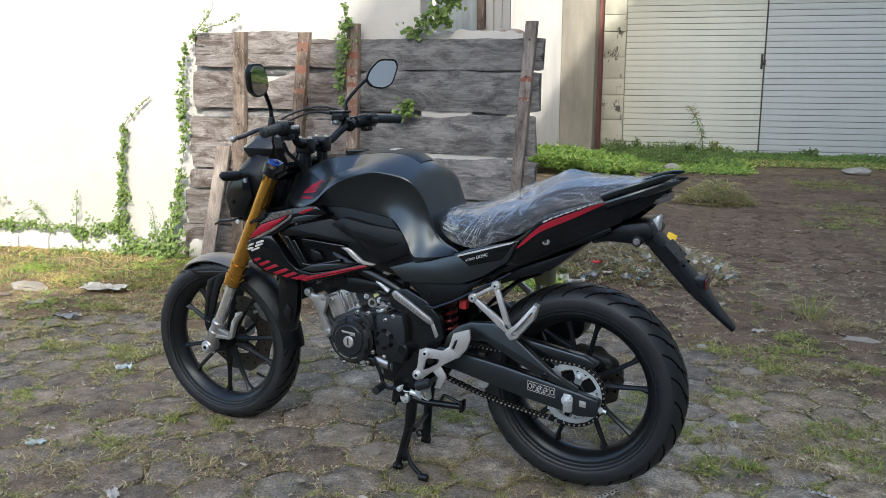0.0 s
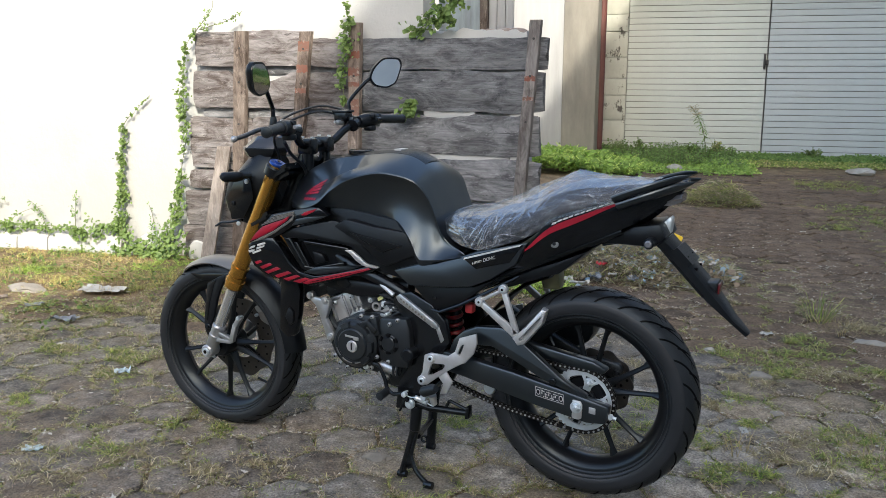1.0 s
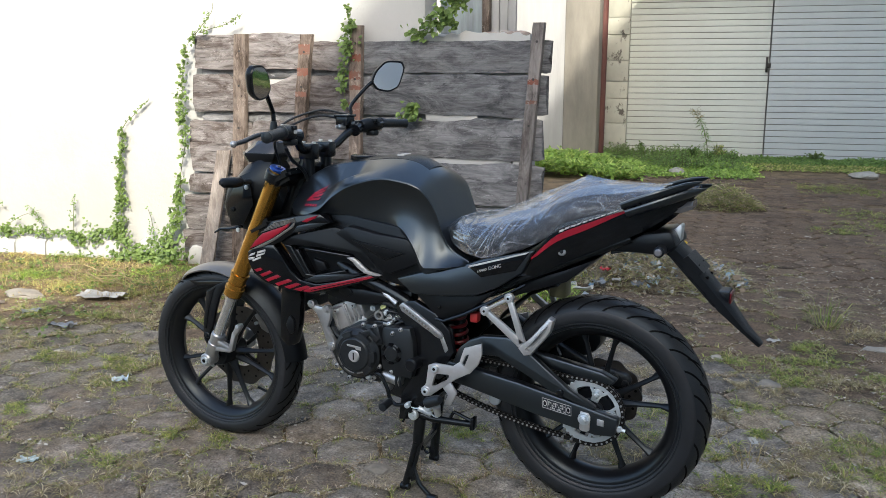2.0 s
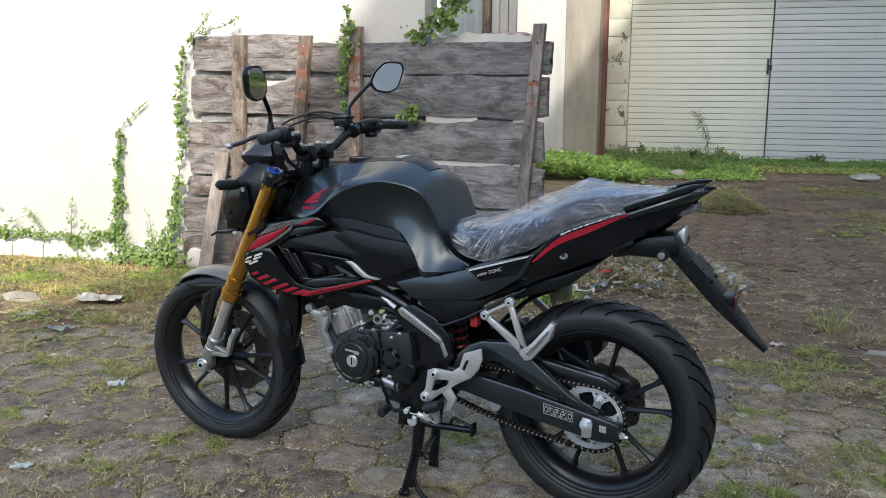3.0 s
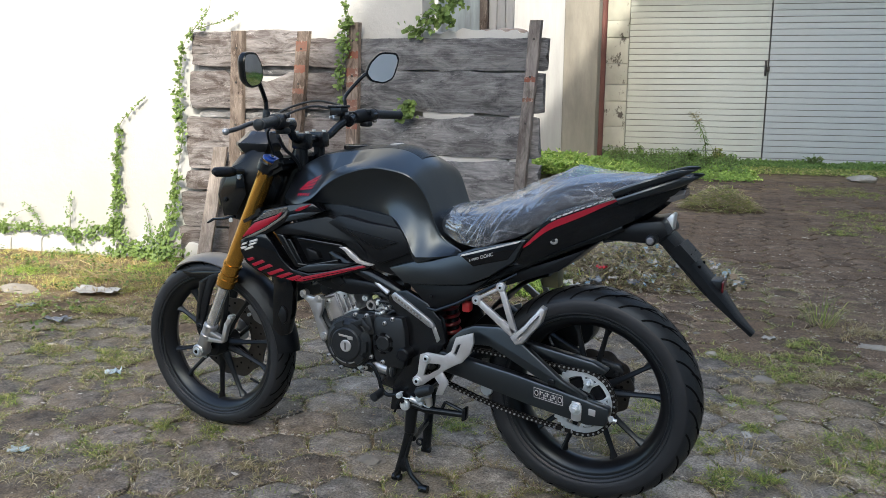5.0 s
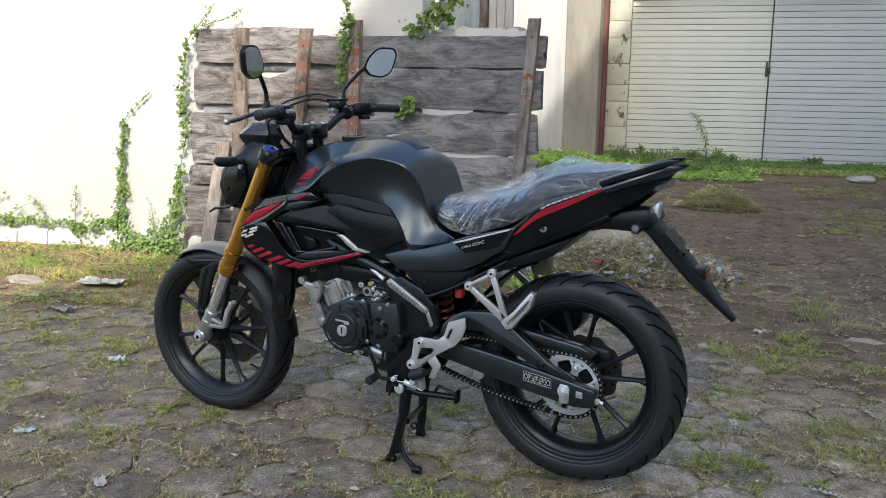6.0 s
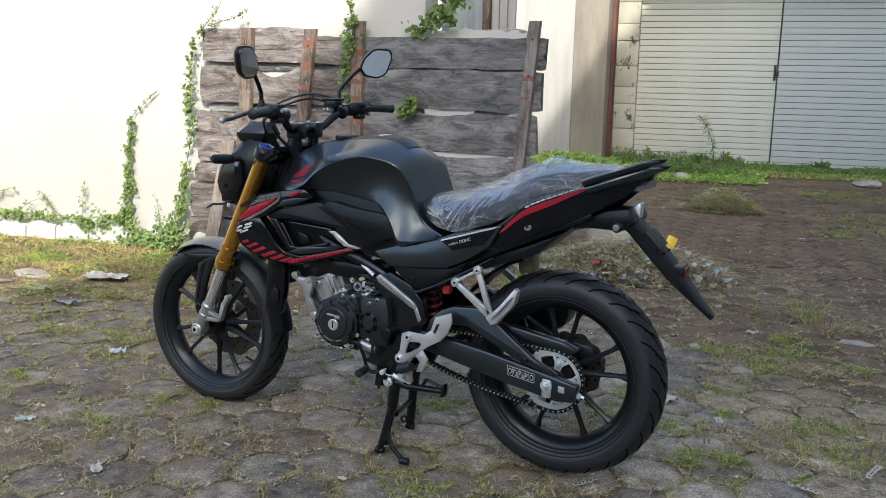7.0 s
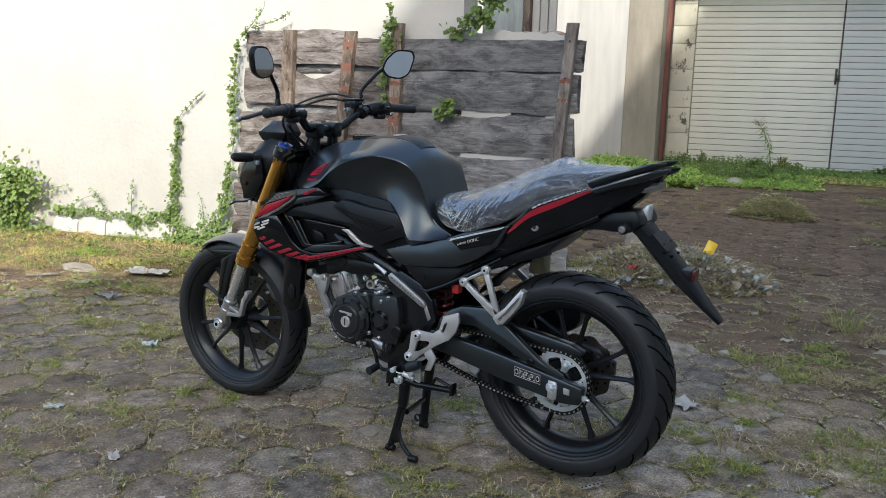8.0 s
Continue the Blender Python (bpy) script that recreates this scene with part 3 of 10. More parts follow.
def low_wall():
    bm = B()
    n = 28
    ring = lambda w: [(-0.64 + 0.6 * k / n, w) for k in range(n + 1)]  # noqa: E731
    lo = [[bm.verts.new((s, w, -0.1)) for s, w in ring(w)] for w in (2.47, 2.72)]
    hi = [[bm.verts.new((s, w, broken_edge(s + w))) for s, w in ring(w)] for w in (2.47, 2.72)]
    for k in range(n):
        bm.faces.new((lo[0][k], lo[0][k + 1], hi[0][k + 1], hi[0][k]))
        bm.faces.new((lo[1][k + 1], lo[1][k], hi[1][k], hi[1][k + 1]))
        bm.faces.new((hi[0][k], hi[0][k + 1], hi[1][k + 1], hi[1][k]))
    for k in (0, n):
        bm.faces.new((lo[0][k], lo[1][k], hi[1][k], hi[0][k]))
    ob = solid("wall_low", bm, M["plaster"], "low broken stretch of white plastered wall with a ragged top", "wall", "structure")
    for k, (s, h, r) in enumerate(((-0.28, 0.022, 0.06), (-0.19, 0.028, 0.055), (-0.11, 0.026, 0.06))):
        bm = B()
        bmesh.ops.create_icosphere(bm, subdivisions=2, radius=1)
        for v in bm.verts:
            d = v.co.normalized()
            v.co = Vector((s + d.x * r * (1 + 0.3 * noise.noise(d * 3 + Vector((k, 0, 0)))), 2.57 + d.y * 0.07, 1.405 + d.z * h * (1 + 0.3 * noise.noise(d * 4))))
        part("brick_lump", bm, M["brickred"], ob, "bare broken brick")


low_wall()
# plinth along the foot of the white wall, whitewash flaking off
bm = B()
edge, rng = -5.6, random.Random(44)
while edge < -2.1:
    long_ = rng.uniform(0.10, 0.30)
    if rng.random() > 0.12:
        top = 0.105 + rng.uniform(-0.035, 0.04)
        out_ = 2.40 + rng.uniform(-0.012, 0.014)
        n = 6
        rings = []
        for k in range(n + 1):
            u = edge + (long_ - 0.006) * k / n
            h = top + 0.022 * noise.noise((u * 11, 3, 1)) - (0.02 if k in (0, n) else 0)
            f = out_ + 0.014 * noise.noise((u * 13, 7, 2)) + (0.010 if k in (0, n) else 0)
            rings.append([(u, 2.469, -0.03), (u, f - 0.008, -0.03), (u, f, h * 0.55), (u, f + 0.006, h - 0.012), (u, f + 0.022, h), (u, 2.469, h - 0.004)])
        loft(bm, rings)
    edge += long_
solid("plinth", bm, M["plaster"], "whitewashed stone plinth at the wall's foot, flaking", "plinth", "structure")

# boards and post standing in the gap behind the low wall
solid("board", box(B(), -0.70, -0.43, 3.00, 3.04, 0, 3.2, 0.004), M["blueboard"], "weathered blue-grey board standing in the gap", "board")
solid("gap_post", box(B(), -0.43, -0.385, 2.98, 3.05, 0, 3.2, 0.004), M["post"], "dark wooden upright beside the blue board", "post")
for k in range(3):
    solid("pale_board", box(B(), -0.38 + 0.052 * k, -0.332 + 0.052 * k, 3.02 + 0.006 * k, 3.05 + 0.006 * k, 0, 3.2, 0.004), M["plaster_far"], "pale streaked board behind the low wall", "board", group="pale boards")

# far buildings
wall_prism("wall_far_white", M["plaster_far"], "tall white wall streaked grey by rain", -6.0, -0.775, 9.30, 9.6, -0.1, 5.0)
wall_prism("wall_far_beige", M["concrete"], "beige bare concrete pier, stained", -0.775, -0.335, 9.31, 9.75, -0.1, 5.0)
bm = B()
tube(bm, [(-0.335, 9.83, -0.05), (-0.333, 9.83, 1.4), (-0.330, 9.83, 5.0)], 0.062, 14)
# out of view: added to keep the sun off the shutter's top
wall_prism("lintel", M["concrete"], "unseen concrete block added over the shutter to shade it", -0.25, 4.3, 10.1, 10.62, 2.72, 3.6)
solid("drain_pipe", bm, M["maroon"], "maroon-painted drain pipe in the corner of the pier", "pipe")


def pillar():
    root = thing("masonry_pillar", "cream masonry pillar with peeling paint beside the shutter", "pillar", (0, 0, 0), kind="structure")
    z = -0.05
    k = 0
    while z < 4.6:
        h = 0.30 + 0.06 * ((k * 7) % 3 - 1)
        bm = B()
        box(bm, -0.345, -0.035, 10.63 + 0.003 * (k % 3), 10.98, z + 0.003, z + h - 0.003, 0.006)
        part("block", bm, M["peeled"], root)
        z += h
        k += 1


pillar()


def shutter_leaf(s0, s1, label, material):
    root = thing("shutter_leaf", label, "shutter", (s0, 10.75, 0.0), kind="structure", group="shutter leaves")
    pitch = 0.0845
    z, wdt = 0.0, s1 - s0
    me = None
    while z < 3.4:
        if me is None:
            bm = B()
            prof = [(0.012, 0.0), (-0.006, 0.0005), (-0.008, 0.02), (-0.008, 0.06), (-0.007, pitch - 0.0085), (0.012, pitch - 0.0075)]
            loft(bm, [[(x, y, q) for y, q in prof] for x in (0, wdt)])
            ob = part("slat", bm, M[material], root)
            me = ob.data
        else:
            ob = new("slat", me)
            ob.parent = root
        ob.location = (0, 0, z)
        z += pitch
    # dark sheet behind the slats: the shade of their gaps, put into colour
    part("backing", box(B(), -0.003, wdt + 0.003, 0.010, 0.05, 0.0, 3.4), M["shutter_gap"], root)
    return root


shutter_leaf(-0.03, 1.868, "cream horizontally ribbed steel folding shutter, closed", "shutter")
shutter_leaf(1.888, 4.4, "pale grey horizontally ribbed steel folding shutter, closed", "shutter_cool")
bm = B()
box(bm, 1.828, 1.858, 10.715, 10.735, 1.22, 1.43, 0.004)
box(bm, 1.858, 1.895, 10.71, 10.73, 1.28, 1.345, 0.004)
tube(bm, [(1.843, 10.705, 1.25), (1.845, 10.69, 1.31), (1.843, 10.705, 1.38)], 0.008, 8)
solid("latch", bm, M["steel_dark"], "dark steel latch and padlock on the shutter's edge", "latch")
wall_prism("wall_far", M["plaster_far"], "plain wall above and behind the shutter", -6.0, 6.4, 11.0, 11.2, -0.1, 6.0)

# unseen building along the yard's open side, outline set to throw the shade
bm = B()
foot = [(1.96, -26), (4.40, -6), (4.60, -2.9), (4.95, 9.9), (14, 9.9), (14, -26)]
lo, hi = ([bm.verts.new((x, y, z)) for x, y in foot] for z in (-0.1, 10.0))
bm.faces.new(lo[::-1])
bm.faces.new(hi)
for k in range(len(foot)):
    bm.faces.new((lo[k - 1], lo[k], hi[k], hi[k - 1]))
solid("wall_east", bm, M["rear_wall"], "tall plain plastered building, unseen, that throws the yard's shade", "wall", "structure")
# unseen wall closing the yard, added to darken what the bike reflects
wall_prism("wall_south", M["rear_dark"], "unseen plain dark wall across the yard, added to darken reflections", -12, 3.4, -11.2, -11.0, -0.1, 3.2)


# ---- hexagonal paving ----
def hex_mesh(seed, r=0.1150):
    rng = random.Random(seed)
    vs, fs = [], []
    levels = ((1.0, -0.045), (1.0, -0.010), (0.985, -0.003), (0.93, 0.0015), (0.55, 0.003))
    jit = [(1 + rng.uniform(-0.035, 0.02), rng.uniform(-0.03, 0.03)) for _ in range(12)]
    for lv, (k, z) in enumerate(levels):
        for j in range(12):
            a = math.pi / 6 + math.pi / 6 * j
            rr = r if j % 2 == 0 else r * 0.866
            q, da = jit[j]
            wob = 1 - (rng.uniform(0, 0.012) if lv < 4 else 0)
            vs.append((rr * q * k * wob * math.cos(a + da * 0.3), rr * q * k * wob * math.sin(a + da * 0.3), z + rng.uniform(-0.0008, 0.0008)))
    for lv in range(len(levels) - 1):
        for j in range(12):
            fs.append((lv * 12 + j, lv * 12 + (j + 1) % 12, (lv + 1) * 12 + (j + 1) % 12, (lv + 1) * 12 + j))
    fs.append(tuple(range(48, 60)))
    return vs, fs


HEX = [hex_mesh(k) for k in range(8)]
ROW = radians(36.5)
E1 = Vector((math.cos(ROW), math.sin(ROW))) * 0.204
E2 = Vector((-math.sin(ROW), math.cos(ROW))) * 0.1767
HEX0 = Vector((-0.294, 0.166)) + 0.5 * E1


def hex_places():
    rng = random.Random(5)
    out = []
    for j in range(-40, 60):
        for i in range(-45, 60):
            c = HEX0 + i * E1 + j * E2 + (0.5 * E1 if j % 2 else Vector((0, 0)))
            s, w = to_site(c.x, c.y)
            if not (-5.6 < s < 3.6 and -5.0 < w < 8.6) or (w > 2.28 and s < -0.1):
                continue
            if s < -1.9 and w > 1.35:
                continue
            if w > 5.5 and rng.random() < 0.15:
                continue
            sink = 0.010 * noise.noise((c.x * 0.9, c.y * 0.9, 4)) + rng.uniform(-0.003, 0.003)
            if s < -1.6 and w > 0.7:
                sink -= 0.004
            m = pose(c.x + rng.uniform(-.003, .003), c.y + rng.uniform(-.003, .003), -0.002 + sink, rng.uniform(-1.3, 1.3), rng.uniform(-1.3, 1.3),
                     math.degrees(ROW) + rng.uniform(-2, 2) + 60 * rng.randrange(6))
            out.append((c, m, rng.randrange(8)))
    return out

# ---- the motorcycle: nose towards -x, its left side towards -y, upright on its main stand ----
BIKE = thing("motorcycle", "matt-black motorcycle with gold fork, film-wrapped seat, on its stand", "motorcycle", (0, 0, 0), site=False)
FA, RA = Vector((-0.638, 0, 0.2810)), Vector((0.633, 0, 0.3145))


def tyre_profile(R, w, n=22):
    """Closed (radius, y) outline of a tyre: round tread, sidewall, bead."""
    rim_r = R - w * 0.62
    pts = []
    for k in range(n + 1):
        a = math.pi * (k / n) - math.pi / 2
        y = w / 2 * math.sin(a)
        bulge = (abs(math.cos(a))) ** 0.75
        pts.append((R - w * 0.40 + w * 0.40 * bulge, y))
    pts += [(rim_r + 0.010, w * 0.40), (rim_r, w * 0.34), (rim_r, -w * 0.34), (rim_r + 0.010, -w * 0.40)]
    return pts


def groove(bm, R, w, a, side, length, lean, c, dn=0.004, width=0.0035):
    """Sunken-looking tread cut: thin raised strip following the crown, shade put into its colour."""
    n = 16
    prev = None
    for k in range(n + 1):
        t = k / n
        u = 0.03 + t * length
        ang = math.asin(min(0.985, u))
        y = side * w / 2 * math.sin(ang)
        rad = R - w * 0.40 + w * 0.40 * (math.cos(ang)) ** 0.75 + 0.0013
        th = a + lean * t + 0.05 * math.sin(t * 3.0) * lean
        half = width / R * (1.0 - 0.5 * abs(2 * t - 1)) * 1.4
        pair = [bm.verts.new((c.x + rad * math.cos(th + h), c.y + y, c.z + rad * math.sin(th + h))) for h in (-half, half)]
        if prev:
            bm.faces.new((prev[0], prev[1], pair[1], pair[0]))
        prev = pair


# near-black that stands in for the shade inside cuts, slots and holes
M["groove"] = mat("recess_shade_black", (0.004, 0.004, 0.0045), 1.0, spec=0.08)


def wheel(name, c, R, w, rim_w, parent, turn0, lean=0.22):
    hub = part(name, lathe(B(), [(0.034, -0.055), (0.040, -0.045), (0.040, 0.045), (0.034, 0.055), (0.012, 0.055), (0.012, -0.055)], 32, c), M["rim"], parent,
               "black cast wheel with ten spokes in pairs")
    tyre = part("tyre", lathe(B(), tyre_profile(R, w), 96, c), M["rubber"], hub, "new black rubber tyre with diagonal grooves", 50)
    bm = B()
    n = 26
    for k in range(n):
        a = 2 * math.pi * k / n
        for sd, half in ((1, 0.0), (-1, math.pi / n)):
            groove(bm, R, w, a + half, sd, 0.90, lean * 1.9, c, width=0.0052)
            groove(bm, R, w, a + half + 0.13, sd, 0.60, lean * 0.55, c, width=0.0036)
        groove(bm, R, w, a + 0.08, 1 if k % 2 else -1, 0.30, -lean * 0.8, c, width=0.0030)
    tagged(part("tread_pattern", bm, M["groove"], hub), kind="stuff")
    for sd in (-1, 1):
        # smooth sidewall between the tread's shoulder and the bead
        wall = []
        for k in range(9):
            ang = math.asin(0.935 + 0.065 * k / 8)
            wall.append((R - w * 0.40 + w * 0.40 * max(0.0, math.cos(ang)) ** 0.75, w / 2 * math.sin(ang)))
        wall += [(R - w * 0.47, w * 0.485), (R - w * 0.54, w * 0.447)]
        outer = [(q + 0.0012 * min(1, k / 2), sd * (y + 0.0010)) for k, (q, y) in enumerate(wall)]
        part("sidewall", lathe(B(), outer + [(q - 0.004, sd * (y - 0.004)) for q, y in wall[::-1]], 96, c), M["sidewall"], hub, "smooth slate-black tyre sidewall", 40)
        for q, y, e in ((R - w * 0.50, w * 0.472, 0.0022), (R - w * 0.575, w * 0.425, 0.0028)):
            ring = [(q + e * math.cos(t), sd * (y + e * math.sin(t))) for t in (k * math.pi / 3 for k in range(6))]
            part("sidewall_rib", lathe(B(), ring, 72, c), M["rubber"], hub)
    rr = R - w * 0.62
    h = rim_w / 2
    prof = [(rr + 0.009, -h), (rr + 0.009, -h + 0.004), (rr - 0.004, -h + 0.007), (rr - 0.014, -h + 0.022), (rr - 0.020, 0), (rr - 0.014, h - 0.022), (rr - 0.004, h - 0.007),
            (rr + 0.009, h - 0.004), (rr + 0.009, h), (rr - 0.003, h), (rr - 0.010, h - 0.004), (rr - 0.024, h - 0.018), (rr - 0.030, 0), (rr - 0.024, -h + 0.018), (rr - 0.010, -h + 0.004), (rr - 0.003, -h)]
    part("rim", lathe(B(), prof, 80, c), M["rim"], hub)
    for k in range(5):
        for sgn in (-1, 1):
            a0 = turn0 + 2 * math.pi * k / 5
            a1 = a0 + sgn * 0.25
            a0 += sgn * 0.20
            p = [Vector((c.x + q * math.cos(a), c.y, c.z + q * math.sin(a))) for q, a in ((0.034, a0), (0.10, a0 + (a1 - a0) * 0.35), (rr - 0.05, a1 - 0.02 * sgn), (rr - 0.024, a1))]
            part("spoke", tube(B(), p, [0.011, 0.0058, 0.0050, 0.0095], 8, flat=1.5), M["rim"], hub)
    part("valve", tube(B(), [(c.x + (rr - 0.028) * math.cos(turn0 + .7), -0.004, c.z + (rr - 0.028) * math.sin(turn0 + .7)), (c.x + (rr - 0.058) * math.cos(turn0 + .7), -0.02, c.z + (rr - 0.058) * math.sin(turn0 + .7))], 0.004, 8), M["rubber"], hub)
    return hub


def ring_disc(c, r0, r1, y0, y1, holes, wave=0.0, seg=120):
    """A drilled brake disc: pads between rings of holes are left as small dark studs."""
    bm = B()
    rows = []
    for q, y in ((r0, y0), (r1, y0), (r1, y1), (r0, y1)):
        rows.append([bm.verts.new((c.x + (q + (wave * math.cos(10 * a) if q == r1 else 0)) * math.cos(a), y, c.z + (q + (wave * math.cos(10 * a) if q == r1 else 0)) * math.sin(a)))
                     for a in (2 * math.pi * j / seg for j in range(seg))])
    for a, b in zip(rows, rows[1:] + rows[:1]):
        for j in range(seg):
            bm.faces.new((a[j], a[(j + 1) % seg], b[(j + 1) % seg], b[j]))
    return bm


FW = wheel("front_wheel", FA, 0.2860, 0.099, 0.066, BIKE, radians(-78.5), -0.22)
RW = wheel("rear_wheel", RA, 0.2975, 0.127, 0.090, BIKE, radians(90.6))
M["disc"] = mat("brake_disc_steel", (0.085, 0.08, 0.075), 0.36, 0.7, color2=(0.05, 0.046, 0.042), scale=20)
for c, y, r0, r1, par in ((FA, 0.062, 0.075, 0.138, FW), (RA, 0.075, 0.052, 0.098, RW)):
    d = part("brake_disc", ring_disc(c, r0, r1, y, y + 0.004, 20, 0.004), M["disc"], par, "drilled wave-edged steel brake disc")
    # studs for the holes, coloured as dark as their shaded insides
    bm = B()
    for k in range(30):
        a = 2 * math.pi * k / 30
        q = r0 + (r1 - r0) * (0.3 + 0.4 * ((k * 2) % 3) / 2)
        disc(bm, (c.x + q * math.cos(a), c.z + q * math.sin(a)), 0.004, y - 0.0006, y + 0.0046, 8)
    tagged(part("drilling", bm, M["groove"], par), kind="stuff")
    bm = B()
    for k in range(5):
        a = 2 * math.pi * k / 5 + 0.3
        tube(bm, [(c.x + 0.03 * math.cos(a), y, c.z + 0.03 * math.sin(a)), (c.x + (r0 + 0.012) * math.cos(a + .25), y, c.z + (r0 + 0.012) * math.sin(a + .25))], 0.008, 8)
    part("disc_carrier", bm, M["rim"], par)


# fork and steering
def fork_leg(side):
    y = 0.097 * side
    top, mid, low = Vector((-0.338, y, 0.908)), Vector((-0.531, y, 0.506)), Vector((-0.637, y, 0.280))
    ax = (mid - top).normalized()
    leg = part("fork_leg", tube(B(), [top, top.lerp(mid, 0.5), mid + (top - mid) * 0.06], 0.0255, 24), M["gold"], BIKE, "gold-anodised upside-down fork tube")
    bm = B()
    tube(bm, [mid - ax * q for q in (0.082, 0.081, 0.072, 0.071, 0.050, 0.049, 0.046, 0.045, 0.030, 0.029, 0.020, 0.019, 0.002, 0.0)],
         [0.026, 0.0295, 0.0295, 0.0272, 0.0272, 0.0255, 0.0255, 0.0285, 0.0285, 0.031, 0.031, 0.0292, 0.0292, 0.024], 32)
    part("dust_seal_collar", bm, M["gold"], leg)
    part("wiper_ring", tube(B(), [mid, mid + ax * 0.004], 0.0225, 24), M["rubber"], leg)
    foot = low - ax * 0.085
    part("stanchion", tube(B(), [mid + ax * 0.002, foot], 0.0172, 24), M["chrome"], leg, "chromed inner fork tube")
    bm = B()
    tube(bm, [foot - ax * 0.016, foot - ax * 0.013, foot - ax * 0.002, foot, foot + ax * 0.020, foot + ax * 0.022, foot + ax * 0.034, foot + ax * 0.036, low - ax * 0.012, low + ax * 0.012, low + ax * 0.018],
         [0.0200, 0.0228, 0.0228, 0.0212, 0.0212, 0.0228, 0.0228, 0.0215, 0.0205, 0.0200, 0.012], 24)
    disc(bm, (low.x, low.z), 0.0215, y - 0.024, y + 0.024, 28, 0.004)
    part("axle_lug", bm, M["alloy"], leg, "cast aluminium axle lug")
    # open bracket for the caliper: foot rib, upright and brace
    bm = B()
    yb = y + 0.006 * side
    bars(bm, (((-0.612, 0.322), (-0.540, 0.322), 0.008, 0.006), ((-0.604, 0.350), (-0.538, 0.328), 0.007, 0.006), ((-0.541, 0.322), (-0.521, 0.385), 0.008, 0.008), ((-0.523, 0.378), (-0.500, 0.412), 0.008, 0.009)),
         yb - 0.009, yb + 0.009, 0.003)
    part("caliper_bracket", bm, M["alloy"], leg, "cast aluminium caliper bracket")
    part("bracket_bolt", disc(B(), (-0.504, 0.408), 0.007, yb - 0.015, yb + 0.012, 6, 0.001), M["steel"], leg)
    bm = B()
    disc(bm, (low.x, low.z), 0.0125, y - 0.029, y + 0.033, 28, 0.001)
    part("axle_nut", bm, M["steel"], leg)
    part("axle_socket", disc(B(), (low.x, low.z), 0.0068, y - 0.0296, y + 0.0336, 6), M["groove"], leg)
    part("pinch_bolt", tube(B(), [low + Vector((-0.026, -0.004 * side, -0.012)), low + Vector((0.012, -0.004 * side, -0.026))], 0.0045, 8), M["steel"], leg)
    cap = B()
    tube(cap, [top - ax * 0.001, top - ax * 0.0060, top - ax * 0.0085], [0.0265, 0.0265, 0.0235], 28)
    part("fork_cap", cap, M["blue"], leg, "blue anodised fork cap")
    part("cap_hex", tube(B(), [top - ax * 0.008, top - ax * 0.0125], [0.012, 0.0115], 6), M["blue"], leg)
    part("adjuster_screw", tube(B(), [top - ax * 0.012, top - ax * 0.0145], 0.005, 12), M["frame"], leg)
    return leg


for sd in (-1, 1):
    fork_leg(sd)
bm = B()
for z, x in ((0.885, -0.340), (0.735, -0.415)):
    r = bmesh.ops.create_cube(bm, size=1, matrix=pose(x + 0.018, 0, z, 0, -26, 0) @ Matrix.Diagonal((0.09, 0.25, 0.034, 1)))
    bmesh.ops.bevel(bm, geom=list({e for v in r["verts"] for e in v.link_edges}), offset=0.012, segments=2, affect="EDGES")
for y in (-0.097, 0.097):
    tube(bm, [(-0.339, y, 0.905), (-0.341, y, 0.901), (-0.352, y, 0.878), (-0.354, y, 0.874)], [0.030, 0.034, 0.034, 0.030], 24)
    tube(bm, [(-0.412, y * 0.8, 0.755), (-0.425, y * 0.8, 0.728)], 0.024, 16)
tube(bm, [(-0.285, 0, 0.93), (-0.40, 0, 0.69)], 0.034, 16)
part("triple_clamp", bm, M["frame"], BIKE)
bm = B()
disc(bm, (-0.305, 0.0), 0.017, 0, 0.01, 16, 0.001)
for v in bm.verts:
    v.co = Vector((v.co.x - 0.0, v.co.z, 0.905 + v.co.y))
part("ignition_lock", bm, M["steel"], BIKE)

